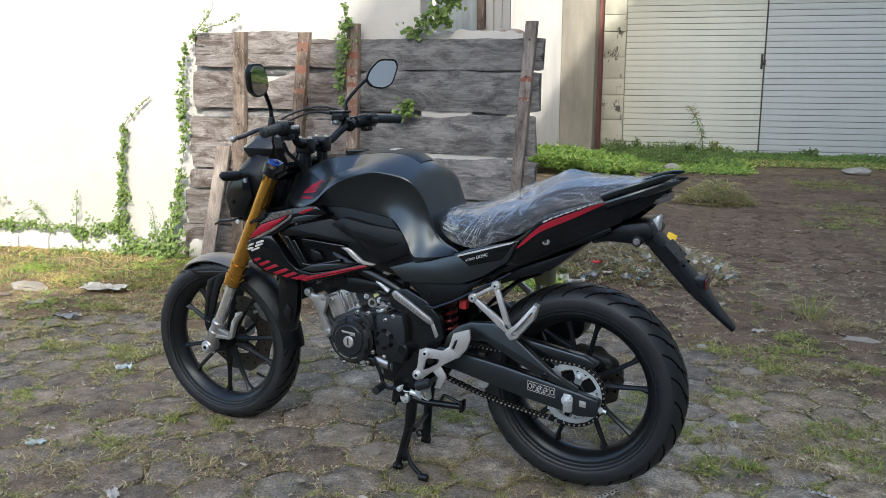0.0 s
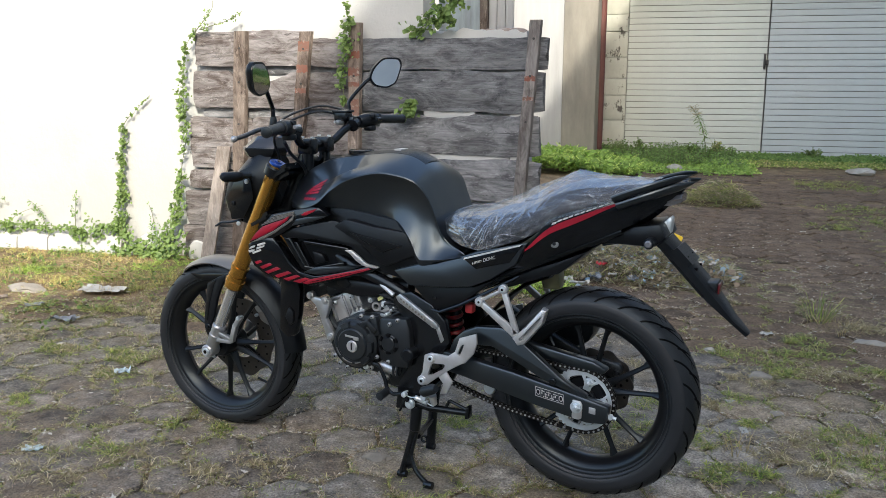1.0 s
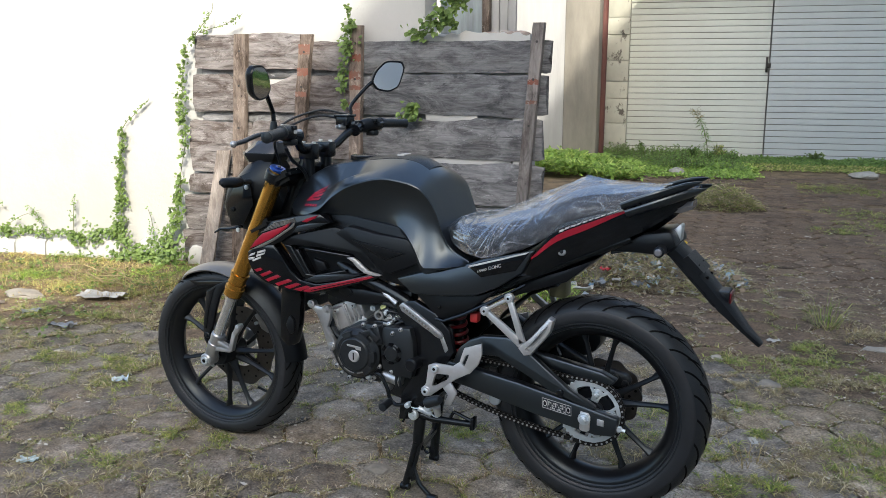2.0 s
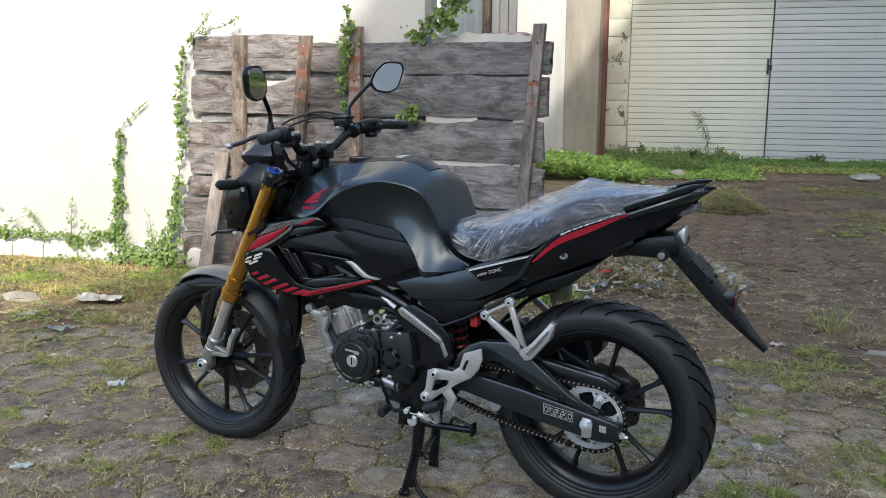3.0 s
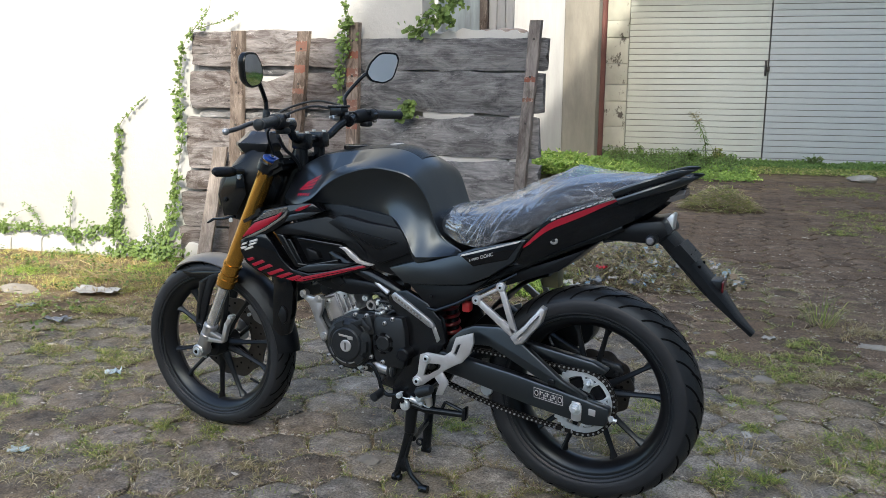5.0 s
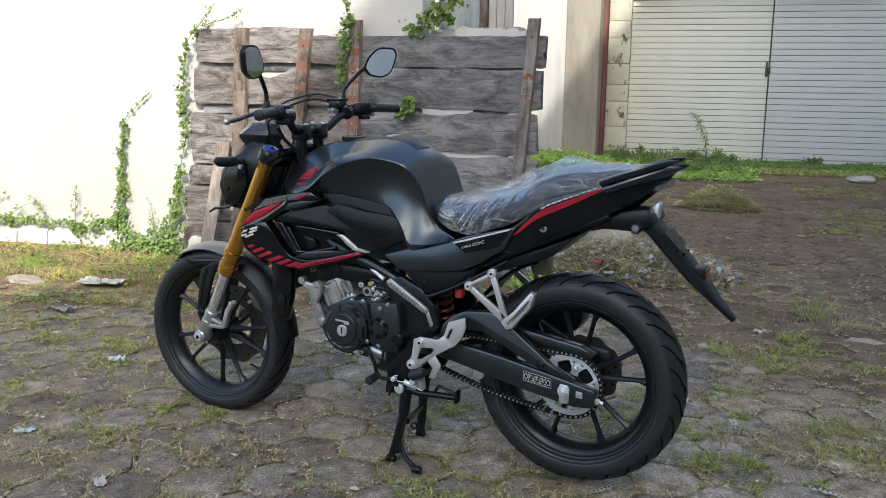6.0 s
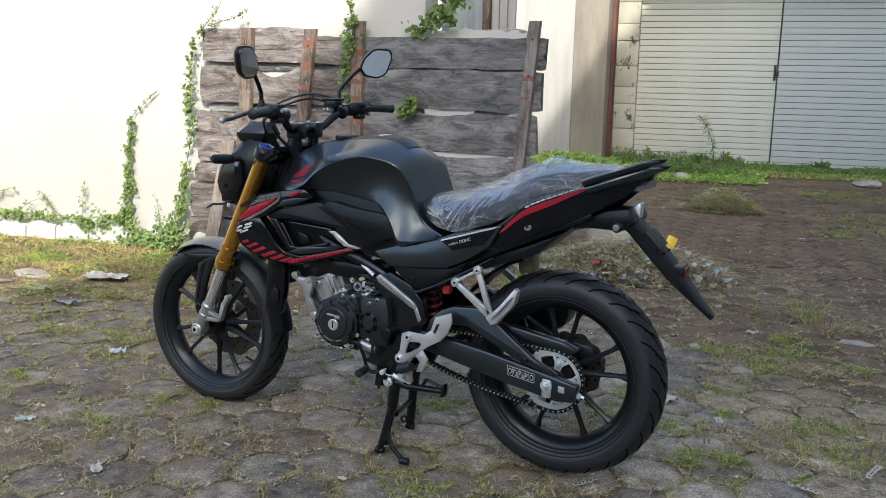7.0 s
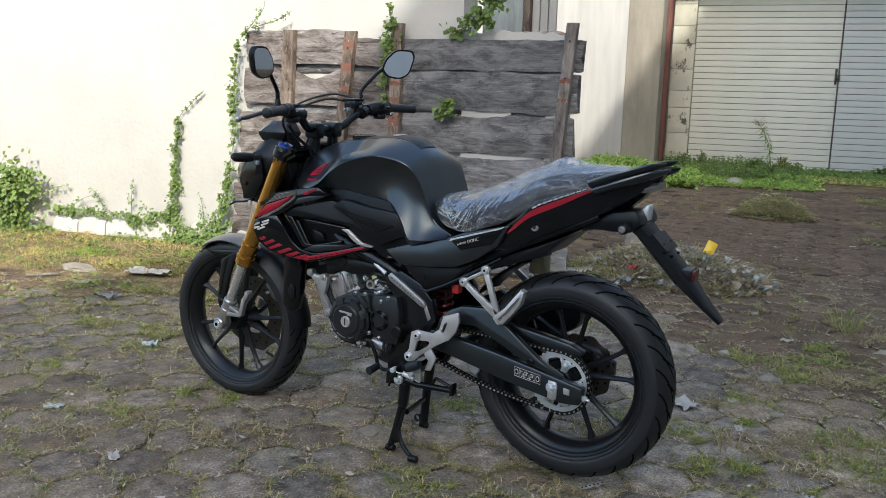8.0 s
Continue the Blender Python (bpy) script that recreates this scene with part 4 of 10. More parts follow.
# handlebar, its controls, cables
bar = curve_pts([(-0.165, -0.375, 1.028), (-0.205, -0.25, 1.034), (-0.238, -0.15, 1.012), (-0.255, -0.09, 0.975), (-0.262, -0.04, 0.968), (-0.262, 0.04, 0.968), (-0.255, 0.09, 0.975), (-0.238, 0.15, 1.012),
                 (-0.205, 0.25, 1.034), (-0.165, 0.375, 1.028)], 6)
HB = part("handlebar", tube(B(), bar, 0.0125, 14), M["frame"], BIKE, "black tapered handlebar")
for sd in (-1, 1):
    g0, g1 = Vector((-0.196, 0.265 * sd, 1.034)), Vector((-0.163, 0.378 * sd, 1.0285))
    ax = (g1 - g0).normalized()
    pts = [g0, g0 + ax * 0.004, g0 + ax * 0.006] + [g0 + ax * (0.008 + 0.1 * k / 20) for k in range(21)] + [g1, g1 + ax * 0.003]
    rs = [0.019, 0.019, 0.0150] + [0.0146 - 0.0008 * (k % 2) for k in range(21)] + [0.0155, 0.011]
    part("grip", tube(B(), pts, rs, 16), M["rubber"], HB, "black rubber handle grip")
    bm = B()
    ends = [(-0.222, 0.188, 1.027, 0.0165), (-0.220, 0.194, 1.027, 0.0205), (-0.214, 0.212, 1.029, 0.0235), (-0.207, 0.234, 1.031, 0.0240), (-0.199, 0.254, 1.0325, 0.0215), (-0.196, 0.266, 1.033, 0.0165)]
    tube(bm, [Vector((x, y * sd, z)) for x, y, z, _ in ends], [q[3] for q in ends], 18)
    box(bm, -0.216, -0.184, min(0.206 * sd, 0.240 * sd), max(0.206 * sd, 0.240 * sd), 0.996, 1.014, 0.006)
    box(bm, -0.238, -0.222, min(0.215 * sd, 0.240 * sd), max(0.215 * sd, 0.240 * sd), 1.014, 1.030, 0.004)
    box(bm, -0.200, -0.180, min(0.214 * sd, 0.228 * sd), max(0.214 * sd, 0.228 * sd), 1.038, 1.051, 0.003)
    part("switch_box", bm, M["plastic"], HB)
    bm = B()
    disc(bm, (-0.170, 1.035), 0.006, 0.215 * sd, 0.24 * sd, 10)
    part("switch_button", bm, M["silver"] if sd < 0 else M["frame"], HB)
    bm = B()
    p0 = Vector((-0.245, 0.200 * sd, 1.025))
    lev = curve_pts([p0, p0 + Vector((-0.035, 0.05 * sd, 0.0)), p0 + Vector((-0.028, 0.13 * sd, -0.012)), p0 + Vector((-0.02, 0.185 * sd, -0.017))], 5)
    tube(bm, lev, [0.0078] * 3 + [0.0066] * (len(lev) - 6) + [0.006, 0.006, 0.006], 10)
    part("lever", bm, M["lever"] if sd < 0 else M["frame"], HB, "dark metal hand lever")
    ball = B()
    bmesh.ops.create_icosphere(ball, subdivisions=2, radius=0.0095, matrix=Matrix.Translation(lev[-1]))
    part("lever_ball", ball, M["alloy"], HB, "bright ball end of the lever", 60)
    bm = B()
    box(bm, -0.262, -0.222, 0.155 * sd, 0.205 * sd, 1.008, 1.046, 0.008)
    disc(bm, (-0.250, 1.028), 0.011, 0.165 * sd, 0.180 * sd, 14, 0.002)
    tube(bm, [(-0.222, 0.150 * sd, 1.016), (-0.226, 0.178 * sd, 1.022)], 0.019, 16)
    part("lever_bracket", bm, M["frame"], HB)
    part("pivot_bolt", tube(B(), [(-0.250, 0.186 * sd, 1.042), (-0.250, 0.186 * sd, 1.051)], 0.0065, 6), M["steel"], HB)
    part("cable_adjuster", tube(B(), [(-0.258, 0.150 * sd, 1.024), (-0.266, 0.128 * sd, 1.027), (-0.267, 0.127 * sd, 1.027), (-0.270, 0.118 * sd, 1.029)], [0.008, 0.008, 0.006, 0.004], 10), M["alloy"], HB)
bm = B()
box(bm, -0.285, -0.240, 0.138, 0.184, 1.030, 1.060, 0.005)
box(bm, -0.289, -0.236, 0.134, 0.188, 1.057, 1.065, 0.003)
part("brake_reservoir", bm, M["frame"], HB, "square black brake fluid reservoir")
for y in (-0.045, 0.045):
    bm = B()
    tube(bm, [(-0.262, y, 0.89), (-0.262, y, 0.945)], 0.018, 14)
    box(bm, -0.289, -0.235, y - 0.02, y + 0.02, 0.94, 0.989, 0.008)
    part("bar_clamp", bm, M["frame"], HB)
    for x in (-0.28, -0.244):
        part("clamp_bolt", tube(B(), [(x, y, 0.986), (x, y, 0.993)], 0.006, 8), M["steel"], HB)
for ctrl, r in (([(-0.262, 0.17, 1.045), (-0.33, 0.10, 1.06), (-0.40, 0.0, 1.01), (-0.42, -0.03, 0.93), (-0.38, -0.02, 0.80)], 0.0036),
                ([(-0.26, 0.20, 1.06), (-0.35, 0.13, 1.075), (-0.44, 0.03, 1.01), (-0.45, 0.02, 0.85)], 0.0036),
                ([(-0.25, -0.19, 1.02), (-0.33, -0.12, 0.99), (-0.37, -0.04, 0.92), (-0.34, -0.02, 0.80)], 0.0042),
                ([(-0.22, -0.22, 0.99), (-0.25, -0.15, 0.95), (-0.26, -0.07, 0.90), (-0.26, -0.04, 0.82)], 0.005),
                ([(-0.46, 0.06, 0.82), (-0.52, 0.10, 0.66), (-0.55, 0.11, 0.48)], 0.0045)):
    part("cable", tube(B(), curve_pts(ctrl, 8), r, 8), M["rubber"], HB, "black control cable")


def rear_mirror(side):
    y = side
    if side < 0:
        stalk = [(-0.228, -0.258, 1.035), (-0.228, -0.258, 1.075), (-0.226, -0.266, 1.095), (-0.206, -0.318, 1.142), (-0.200, -0.335, 1.165)]
        c, yaw = Vector((-0.189, -0.364, 1.1665)), 12
    else:
        stalk = [(-0.287, 0.235, 1.030), (-0.287, 0.236, 1.068), (-0.288, 0.242, 1.092), (-0.262, 0.283, 1.142), (-0.248, 0.305, 1.163)]
        c, yaw = Vector((-0.220, 0.362, 1.182)), -30
    st = part("mirror", tube(B(), curve_pts(stalk, 6), 0.0062, 10), M["frame"], BIKE, "black rear-view mirror on a bent stalk")
    part("stalk_boot", tube(B(), [stalk[0], Vector(stalk[0]) + Vector((0, 0, 0.008)), Vector(stalk[1]) + Vector((0, 0, -0.022)), Vector(stalk[1]) + Vector((0, 0, -0.012))], [0.011, 0.0115, 0.010, 0.008], 12), M["rubber"], st)
    # glass outline in the plane across the bike: narrow foot inwards and down, wide shoulder outwards
    raw = [(-0.047, 0.016), (-0.010, 0.049), (0.051, 0.048), (0.062, 0.026), (0.041, -0.033), (0.005, -0.049), (-0.041, -0.042), (-0.062, -0.018)]
    out = []
    for k, q in enumerate(raw):
        a, b = (Vector(q).lerp(Vector(o), 0.30) for o in (raw[k - 1], raw[(k + 1) % len(raw)]))
        for t_ in (0.0, 0.33, 0.67, 1.0):
            p_ = a.lerp(Vector(q), t_).lerp(Vector(q).lerp(b, t_), t_)
            out.append((p_.x, p_.y))
    if side < 0:
        out = [(-y_ * 0.97, z_ * 0.88) for y_, z_ in out]
    m = Matrix.Translation(c) @ pose(0, 0, 0, 0, 6.5 if side < 0 else 3, yaw)

    def shell(scale0, xa, xb, rim):
        bm = B()
        rings = []
        for k, sc in ((xa, scale0), (xb, scale0), (xb - 0.010, scale0 * 0.84), (xb - 0.016, scale0 * 0.5)) if rim else ((xa, scale0), (xb, scale0)):
            rings.append([m @ Vector((k, p * sc, q * sc)) for p, q in out])
        return loft(bm, rings)

    part("housing", shell(1.06, 0.004, -0.006, True), M["plastic"], st, "", 50)
    part("mirror_glass", shell(0.94, 0.003, 0.0055, False), mirror_mat, st, "clear mirror glass", 20)


rear_mirror(-1)
rear_mirror(1)

# instrument, headlight, indicators
def pod(rows):
    """Six-sided pod, level by level: height, rear, front, half width."""
    return loft(B(), [[(xr, -w * 0.8, z), (xr - 0.02, -w, z), (xf + 0.03, -w, z), (xf, -w * 0.45, z), (xf, w * 0.45, z), (xf + 0.03, w, z), (xr - 0.02, w, z), (xr, w * 0.8, z)] for z, xr, xf, w in rows])


METER = part("instrument", pod(((0.912, -0.425, -0.490, 0.030), (0.922, -0.405, -0.512, 0.046), (0.944, -0.392, -0.526, 0.052), (0.951, -0.392, -0.524, 0.051))), M["plastic"], BIKE, "black digital instrument pod")
part("screen", pod(((0.950, -0.394, -0.520, 0.049), (0.955, -0.394, -0.516, 0.047), (0.982, -0.396, -0.486, 0.026), (0.986, -0.400, -0.478, 0.021))), M["brown_lens"], METER, "glossy dark display cover", 20)
part("ignition_key", box(B(), -0.318, -0.300, -0.004, 0.004, 0.915, 0.938, 0.002), M["silver"], BIKE)
for y in (-0.06, 0.06):
    part("clamp_nut", tube(B(), [(-0.306, y, 0.897), (-0.306, y, 0.910)], 0.010, 6), M["steel"], BIKE)
bm = B()
prof = ((-0.552, 0.60, 0.750, 0.80), (-0.562, 0.78, 0.730, 0.830), (-0.545, 0.95, 0.716, 0.858), (-0.518, 1.0, 0.712, 0.885), (-0.49, 1.0, 0.708, 0.912), (-0.44, 0.90, 0.725, 0.935), (-0.405, 0.66, 0.76, 0.93))
loft(bm, [[(x, y * sc, z0 + (z1 - z0) * h) for y, h in ((-0.085, 0.25), (-0.098, 0.55), (-0.085, 0.85), (-0.05, 1.0), (0.05, 1.0), (0.085, 0.85), (0.098, 0.55), (0.085, 0.25), (0.05, 0.0), (-0.05, 0.0))] for x, sc, z0, z1 in prof])
HL = part("headlight", bm, M["plastic"], BIKE, "black naked-bike headlight cowl")
part("lens", box(B(), -0.565, -0.557, -0.05, 0.05, 0.750, 0.812, 0.003), M["clearlens"], HL, "clear headlight lens")
for y in (-0.104, 0.097):
    part("side_cheek", plate(B(), [(-0.531, 0.80), (-0.49, 0.872), (-0.44, 0.872), (-0.43, 0.80), (-0.47, 0.735), (-0.520, 0.728)], y, y + 0.007, 0.003), M["gloss"], HL)
for y in (-0.106, 0.106):
    for x, z, m_ in ((-0.508, 0.780, "frame"), (-0.452, 0.852, "steel"), (-0.490, 0.718, "steel")):
        part("screw", disc(disc(B(), (x, z), 0.007, y - 0.003, y + 0.003, 14, 0.001), (x, z), 0.003, y - 0.0045, y + 0.0045, 6, 0), M[m_], HL)


def indicator(p, way, name="indicator", lens="brown_lens"):
    p, way = Vector(p), Vector(way).normalized()
    st = part(name, tube(B(), [p, p + way * 0.035], 0.009, 10), M["rubber"], BIKE, "slim black turn indicator")
    a = p + way * 0.03
    part("bulb_case", tube(B(), [a, a + way * 0.006, a + way * 0.03, a + way * 0.075, a + way * 0.085], [0.009, 0.015, 0.018, 0.016, 0.007], 14, flat=0.75), M["plastic"], st)


indicator((-0.438, -0.105, 0.871), (-0.16, -0.98, 0.05))
indicator((-0.438, 0.105, 0.871), (-0.16, 0.98, 0.05))

part("front_bracket", tube(B(), [(-0.600, -0.085, 0.698), (-0.575, -0.085, 0.712), (-0.54, -0.083, 0.715), (-0.495, -0.08, 0.725)], [0.003, 0.0045, 0.004, 0.005], 8), M["frame"], HL, "thin black bracket under the headlight")
# front mudguard
def fender():
    def shell(a_from, a_to, n, width, r0, drop):
        rings = []
        for k in range(n + 1):
            u = k / n
            a = radians(a_from + (a_to - a_from) * u)
            R, wdt, q = r0(u), width(u), drop(u)
            ring = []
            for lay, js in ((0.0, range(11)), (0.004, range(10, -1, -1))):
                for j in js:
                    t = -1 + 2 * j / 10
                    h = R - lay - q * abs(t) ** 2.4
                    ring.append((FA.x + h * math.cos(a), wdt * t * (1 - lay * 10), FA.z + h * math.sin(a)))
            rings.append(ring)
        return loft(B(), rings)

    f = part("front_mudguard", shell(126, 66, 18, lambda u: 0.060 * min(1.0, 0.45 + 3.2 * u), lambda u: 0.2945 + 0.007 * math.sin(math.pi * min(1, u * 1.3)), lambda u: 0.016), M["fender"], BIKE,
             "champagne-grey painted front mudguard", 50)
    part("mudguard_tail", shell(70, 2, 18, lambda u: 0.060 - 0.010 * u, lambda u: 0.2955 + 0.014 * u, lambda u: 0.038 + 0.004 * u), M["plastic"], f, "black plastic rear of the mudguard", 50)
    for sd in (-1, 1):
        y = 0.072 * sd
        part("side_shell", plate(B(), [(-0.735, 0.524), (-0.690, 0.528), (-0.640, 0.535), (-0.595, 0.538), (-0.540, 0.554), (-0.512, 0.546), (-0.530, 0.510), (-0.560, 0.510), (-0.600, 0.516), (-0.650, 0.512), (-0.700, 0.508)],
                                 sd * 0.064 - 0.004, sd * 0.064 + 0.004, 0.003), M["gloss"], f)
        bm = B()
        plate(bm, [(-0.655, 0.500), (-0.612, 0.524), (-0.553, 0.549), (-0.538, 0.540), (-0.556, 0.524), (-0.586, 0.512), (-0.604, 0.480), (-0.618, 0.442), (-0.636, 0.385), (-0.650, 0.352), (-0.661, 0.312), (-0.674, 0.338), (-0.676, 0.366), (-0.668, 0.420)],
              y - 0.006, y + 0.006, 0.003)
        part("mudguard_stay", bm, M["plastic"], f)
        part("stay_rib", plate(B(), [(-0.650, 0.498), (-0.612, 0.518), (-0.622, 0.505), (-0.645, 0.440), (-0.660, 0.372), (-0.667, 0.376), (-0.661, 0.430)], y - 0.0085, y + 0.0085, 0.002), M["frame"], f)
        bm = B()
        disc(bm, (-0.660, 0.350), 0.012, y - 0.010, y + 0.010, 16, 0.002)
        disc(bm, (-0.660, 0.350), 0.006, y - 0.013, y + 0.013, 6, 0.001)
        part("stay_bolt", bm, M["frame"], f)
    return f


fender()
# front caliper, with its piston housing, pad pins and hose
bm = B()
plate(bm, [(-0.565, 0.398), (-0.540, 0.440), (-0.502, 0.448), (-0.470, 0.425), (-0.458, 0.385), (-0.475, 0.348), (-0.515, 0.338), (-0.545, 0.352)], 0.050, 0.098, 0.010)
CAL = part("front_caliper", bm, M["alloy"], BIKE, "grey cast brake caliper")
bm = B()
for x, z in ((-0.535, 0.405), (-0.500, 0.385)):
    disc(bm, (x, z), 0.021, 0.036, 0.052, 20, 0.004)
    disc(bm, (x, z), 0.012, 0.032, 0.040, 16, 0.002)
part("piston_cap", bm, M["alloy"], CAL)
bm = B()
for x, z in ((-0.555, 0.372), (-0.478, 0.420), (-0.520, 0.436)):
    disc(bm, (x, z), 0.006, 0.040, 0.052, 6, 0.001)
part("caliper_bolt", bm, M["steel"], CAL)
part("brake_hose", tube(B(), curve_pts([(-0.500, 0.075, 0.445), (-0.480, 0.085, 0.50), (-0.500, 0.095, 0.58), (-0.455, 0.10, 0.70), (-0.40, 0.11, 0.82)], 7), 0.0048, 8), M["rubber"], CAL, "black brake hose")


# tank: sections along the bike
def tank():
    X = [-0.300, -0.225, -0.15, -0.10, -0.05, 0.04, 0.100, 0.147, 0.175, 0.198, 0.232, 0.30]
    ZT = [0.858, 0.912, 0.937, 0.945, 0.952, 0.960, 0.952, 0.925, 0.892, 0.838, 0.750, 0.705]
    YC = [0.085, 0.146, 0.172, 0.176, 0.174, 0.164, 0.156, 0.148, 0.140, 0.128, 0.124, 0.130]
    ZC = [0.800, 0.793, 0.815, 0.855, 0.885, 0.910, 0.906, 0.893, 0.869, 0.825, 0.740, 0.697]
    YM = [0.083, 0.140, 0.160, 0.160, 0.150, 0.126, 0.108, 0.104, 0.106, 0.112, 0.122, 0.130]
    YB = [0.083, 0.142, 0.155, 0.148, 0.136, 0.126, 0.140, 0.156, 0.164, 0.163, 0.158, 0.152]
    ZB = [0.780, 0.785, 0.800, 0.800, 0.796, 0.776, 0.762, 0.712, 0.663, 0.664, 0.674, 0.690]

    def upper(zt, yc, zc, e):
        # e: the dished ledge beside the filler cap
        h = zt - zc
        return [(0.0, zt), (0.03, zt - 0.001), (min(0.056, yc * 0.5), zt - 0.005), (yc * (0.70 - 0.14 * e), zc + (0.46 - 0.02 * e) * h), (yc * (0.78 + 0.06 * e), zc + (0.36 + 0.02 * e) * h),
                (yc * 0.95, zc + (0.10 + 0.06 * e) * h), (yc * 0.99, zc + 0.03 * h), (yc, zc - 0.002)]

    def dish(x):
        return max(0.0, 1 - abs(x + 0.065) / 0.075)

    def skin(x, z):
        """How far out the painted flank stands above the crease."""
        hs = upper(*(spline(X, q, x) for q in (ZT, YC, ZC)), dish(x))[::-1]
        for (ya, za), (yb, zb) in zip(hs, hs[1:]):
            if z <= zb:
                return ya + (yb - ya) * max(0.0, (z - za) / max(1e-4, zb - za))
        return 0.03

    bm = B()
    rings = []
    n = 60
    for k in range(n + 1):
        x = X[0] + (X[-1] - X[0]) * k / n
        zt, yc, zc, ym, yb, zb = (spline(X, q, x) for q in (ZT, YC, ZC, YM, YB, ZB))
        half = upper(zt, yc, zc, dish(x))
        h = max(0.004, zc - zb)
        p0, p1, p2 = Vector((yc * 0.985, zc - min(0.007, 0.1 * h))), Vector((ym, zc - 0.36 * h)), Vector((yb, zb + 0.08 * h))
        for j in range(10):
            t = j / 9
            q = p0 * (1 - t) ** 2 + p1 * 2 * t * (1 - t) + p2 * t * t
            half.append((q.x, q.y))
        half += [(yb * 0.985, zb), (yb * 0.90, zb - 0.004), (yb * 0.5, zb - 0.01)]
        ring = [(x, -y, z) for y, z in half] + [(x, y, z) for y, z in half[:0:-1]]
        rings.append(ring)
    t = part("fuel_tank", loft(bm, rings), M["satin"], BIKE, "sculpted satin-black fuel tank", 26)
    bm = B()
    rings = []
    for k in range(25):
        x = -0.235 + 0.375 * k / 24
        zt = spline(X, ZT, x) + 0.0025
        wd = spline([-0.235, -0.1, 0.05, 0.140], [0.038, 0.052, 0.054, 0.048], x)
        rings.append([(x, -wd, zt - 0.016), (x, -wd * 0.93, zt - 0.0055), (x, -wd * 0.5, zt), (x, 0, zt + 0.001), (x, wd * 0.5, zt), (x, wd * 0.93, zt - 0.0055), (x, wd, zt - 0.016), (x, 0, zt - 0.02)])
    part("tank_spine_cover", loft(bm, rings), M["plastic"], t, "matt plastic spine cover", 40)
    part("fuel_cap", tube(B(), [(-0.10, 0, 0.945), (-0.10, 0, 0.955), (-0.10, 0, 0.957)], [0.038, 0.038, 0.034], 28), M["frame"], t)
    part("warning_label", box(B(), 0.030, 0.050, -0.030, 0.016, 0.9600, 0.9655), M["white"], t, "small white warning label")
    # plain wing-shaped emblem on the tank's flank
    for sd in (-1, 1):
        def feather(name, quad, parent=t, label=""):
            bm = B()
            rows = []
            for i in range(7):
                u = i / 6
                a = Vector(quad[0]).lerp(Vector(quad[1]), u)
                b = Vector(quad[3]).lerp(Vector(quad[2]), u)
                rows.append([bm.verts.new((q.x, sd * (skin(q.x, q.y) + 0.0022), q.y)) for q in (a.lerp(b, j / 3) for j in range(4))])
            for a, b in zip(rows, rows[1:]):
                for j in range(3):
                    bm.faces.new((a[j], a[j + 1], b[j + 1], b[j]))
            return part(name, bm, M["red"], parent, label)

        for k in range(4):
            z, x0 = 0.829 + 0.0060 * k, -0.219 + 0.0065 * k
            feather("emblem", [(x0, z), (-0.160 + 0.003 * k, 0.838 + 0.0105 * k), (-0.155 + 0.004 * k, 0.8455 + 0.0112 * k), (x0 + 0.002, z + 0.0056)], label="plain red wing-shaped emblem")
        for k in range(5):
            x0 = -0.219 + 0.0122 * k
            feather("emblem_bar", [(x0, 0.8145 + 0.0012 * k), (x0 + 0.0100, 0.8157 + 0.0012 * k), (x0 + 0.0103, 0.8225 + 0.0012 * k), (x0 + 0.0005, 0.8215 + 0.0012 * k)])
    return t


tank()


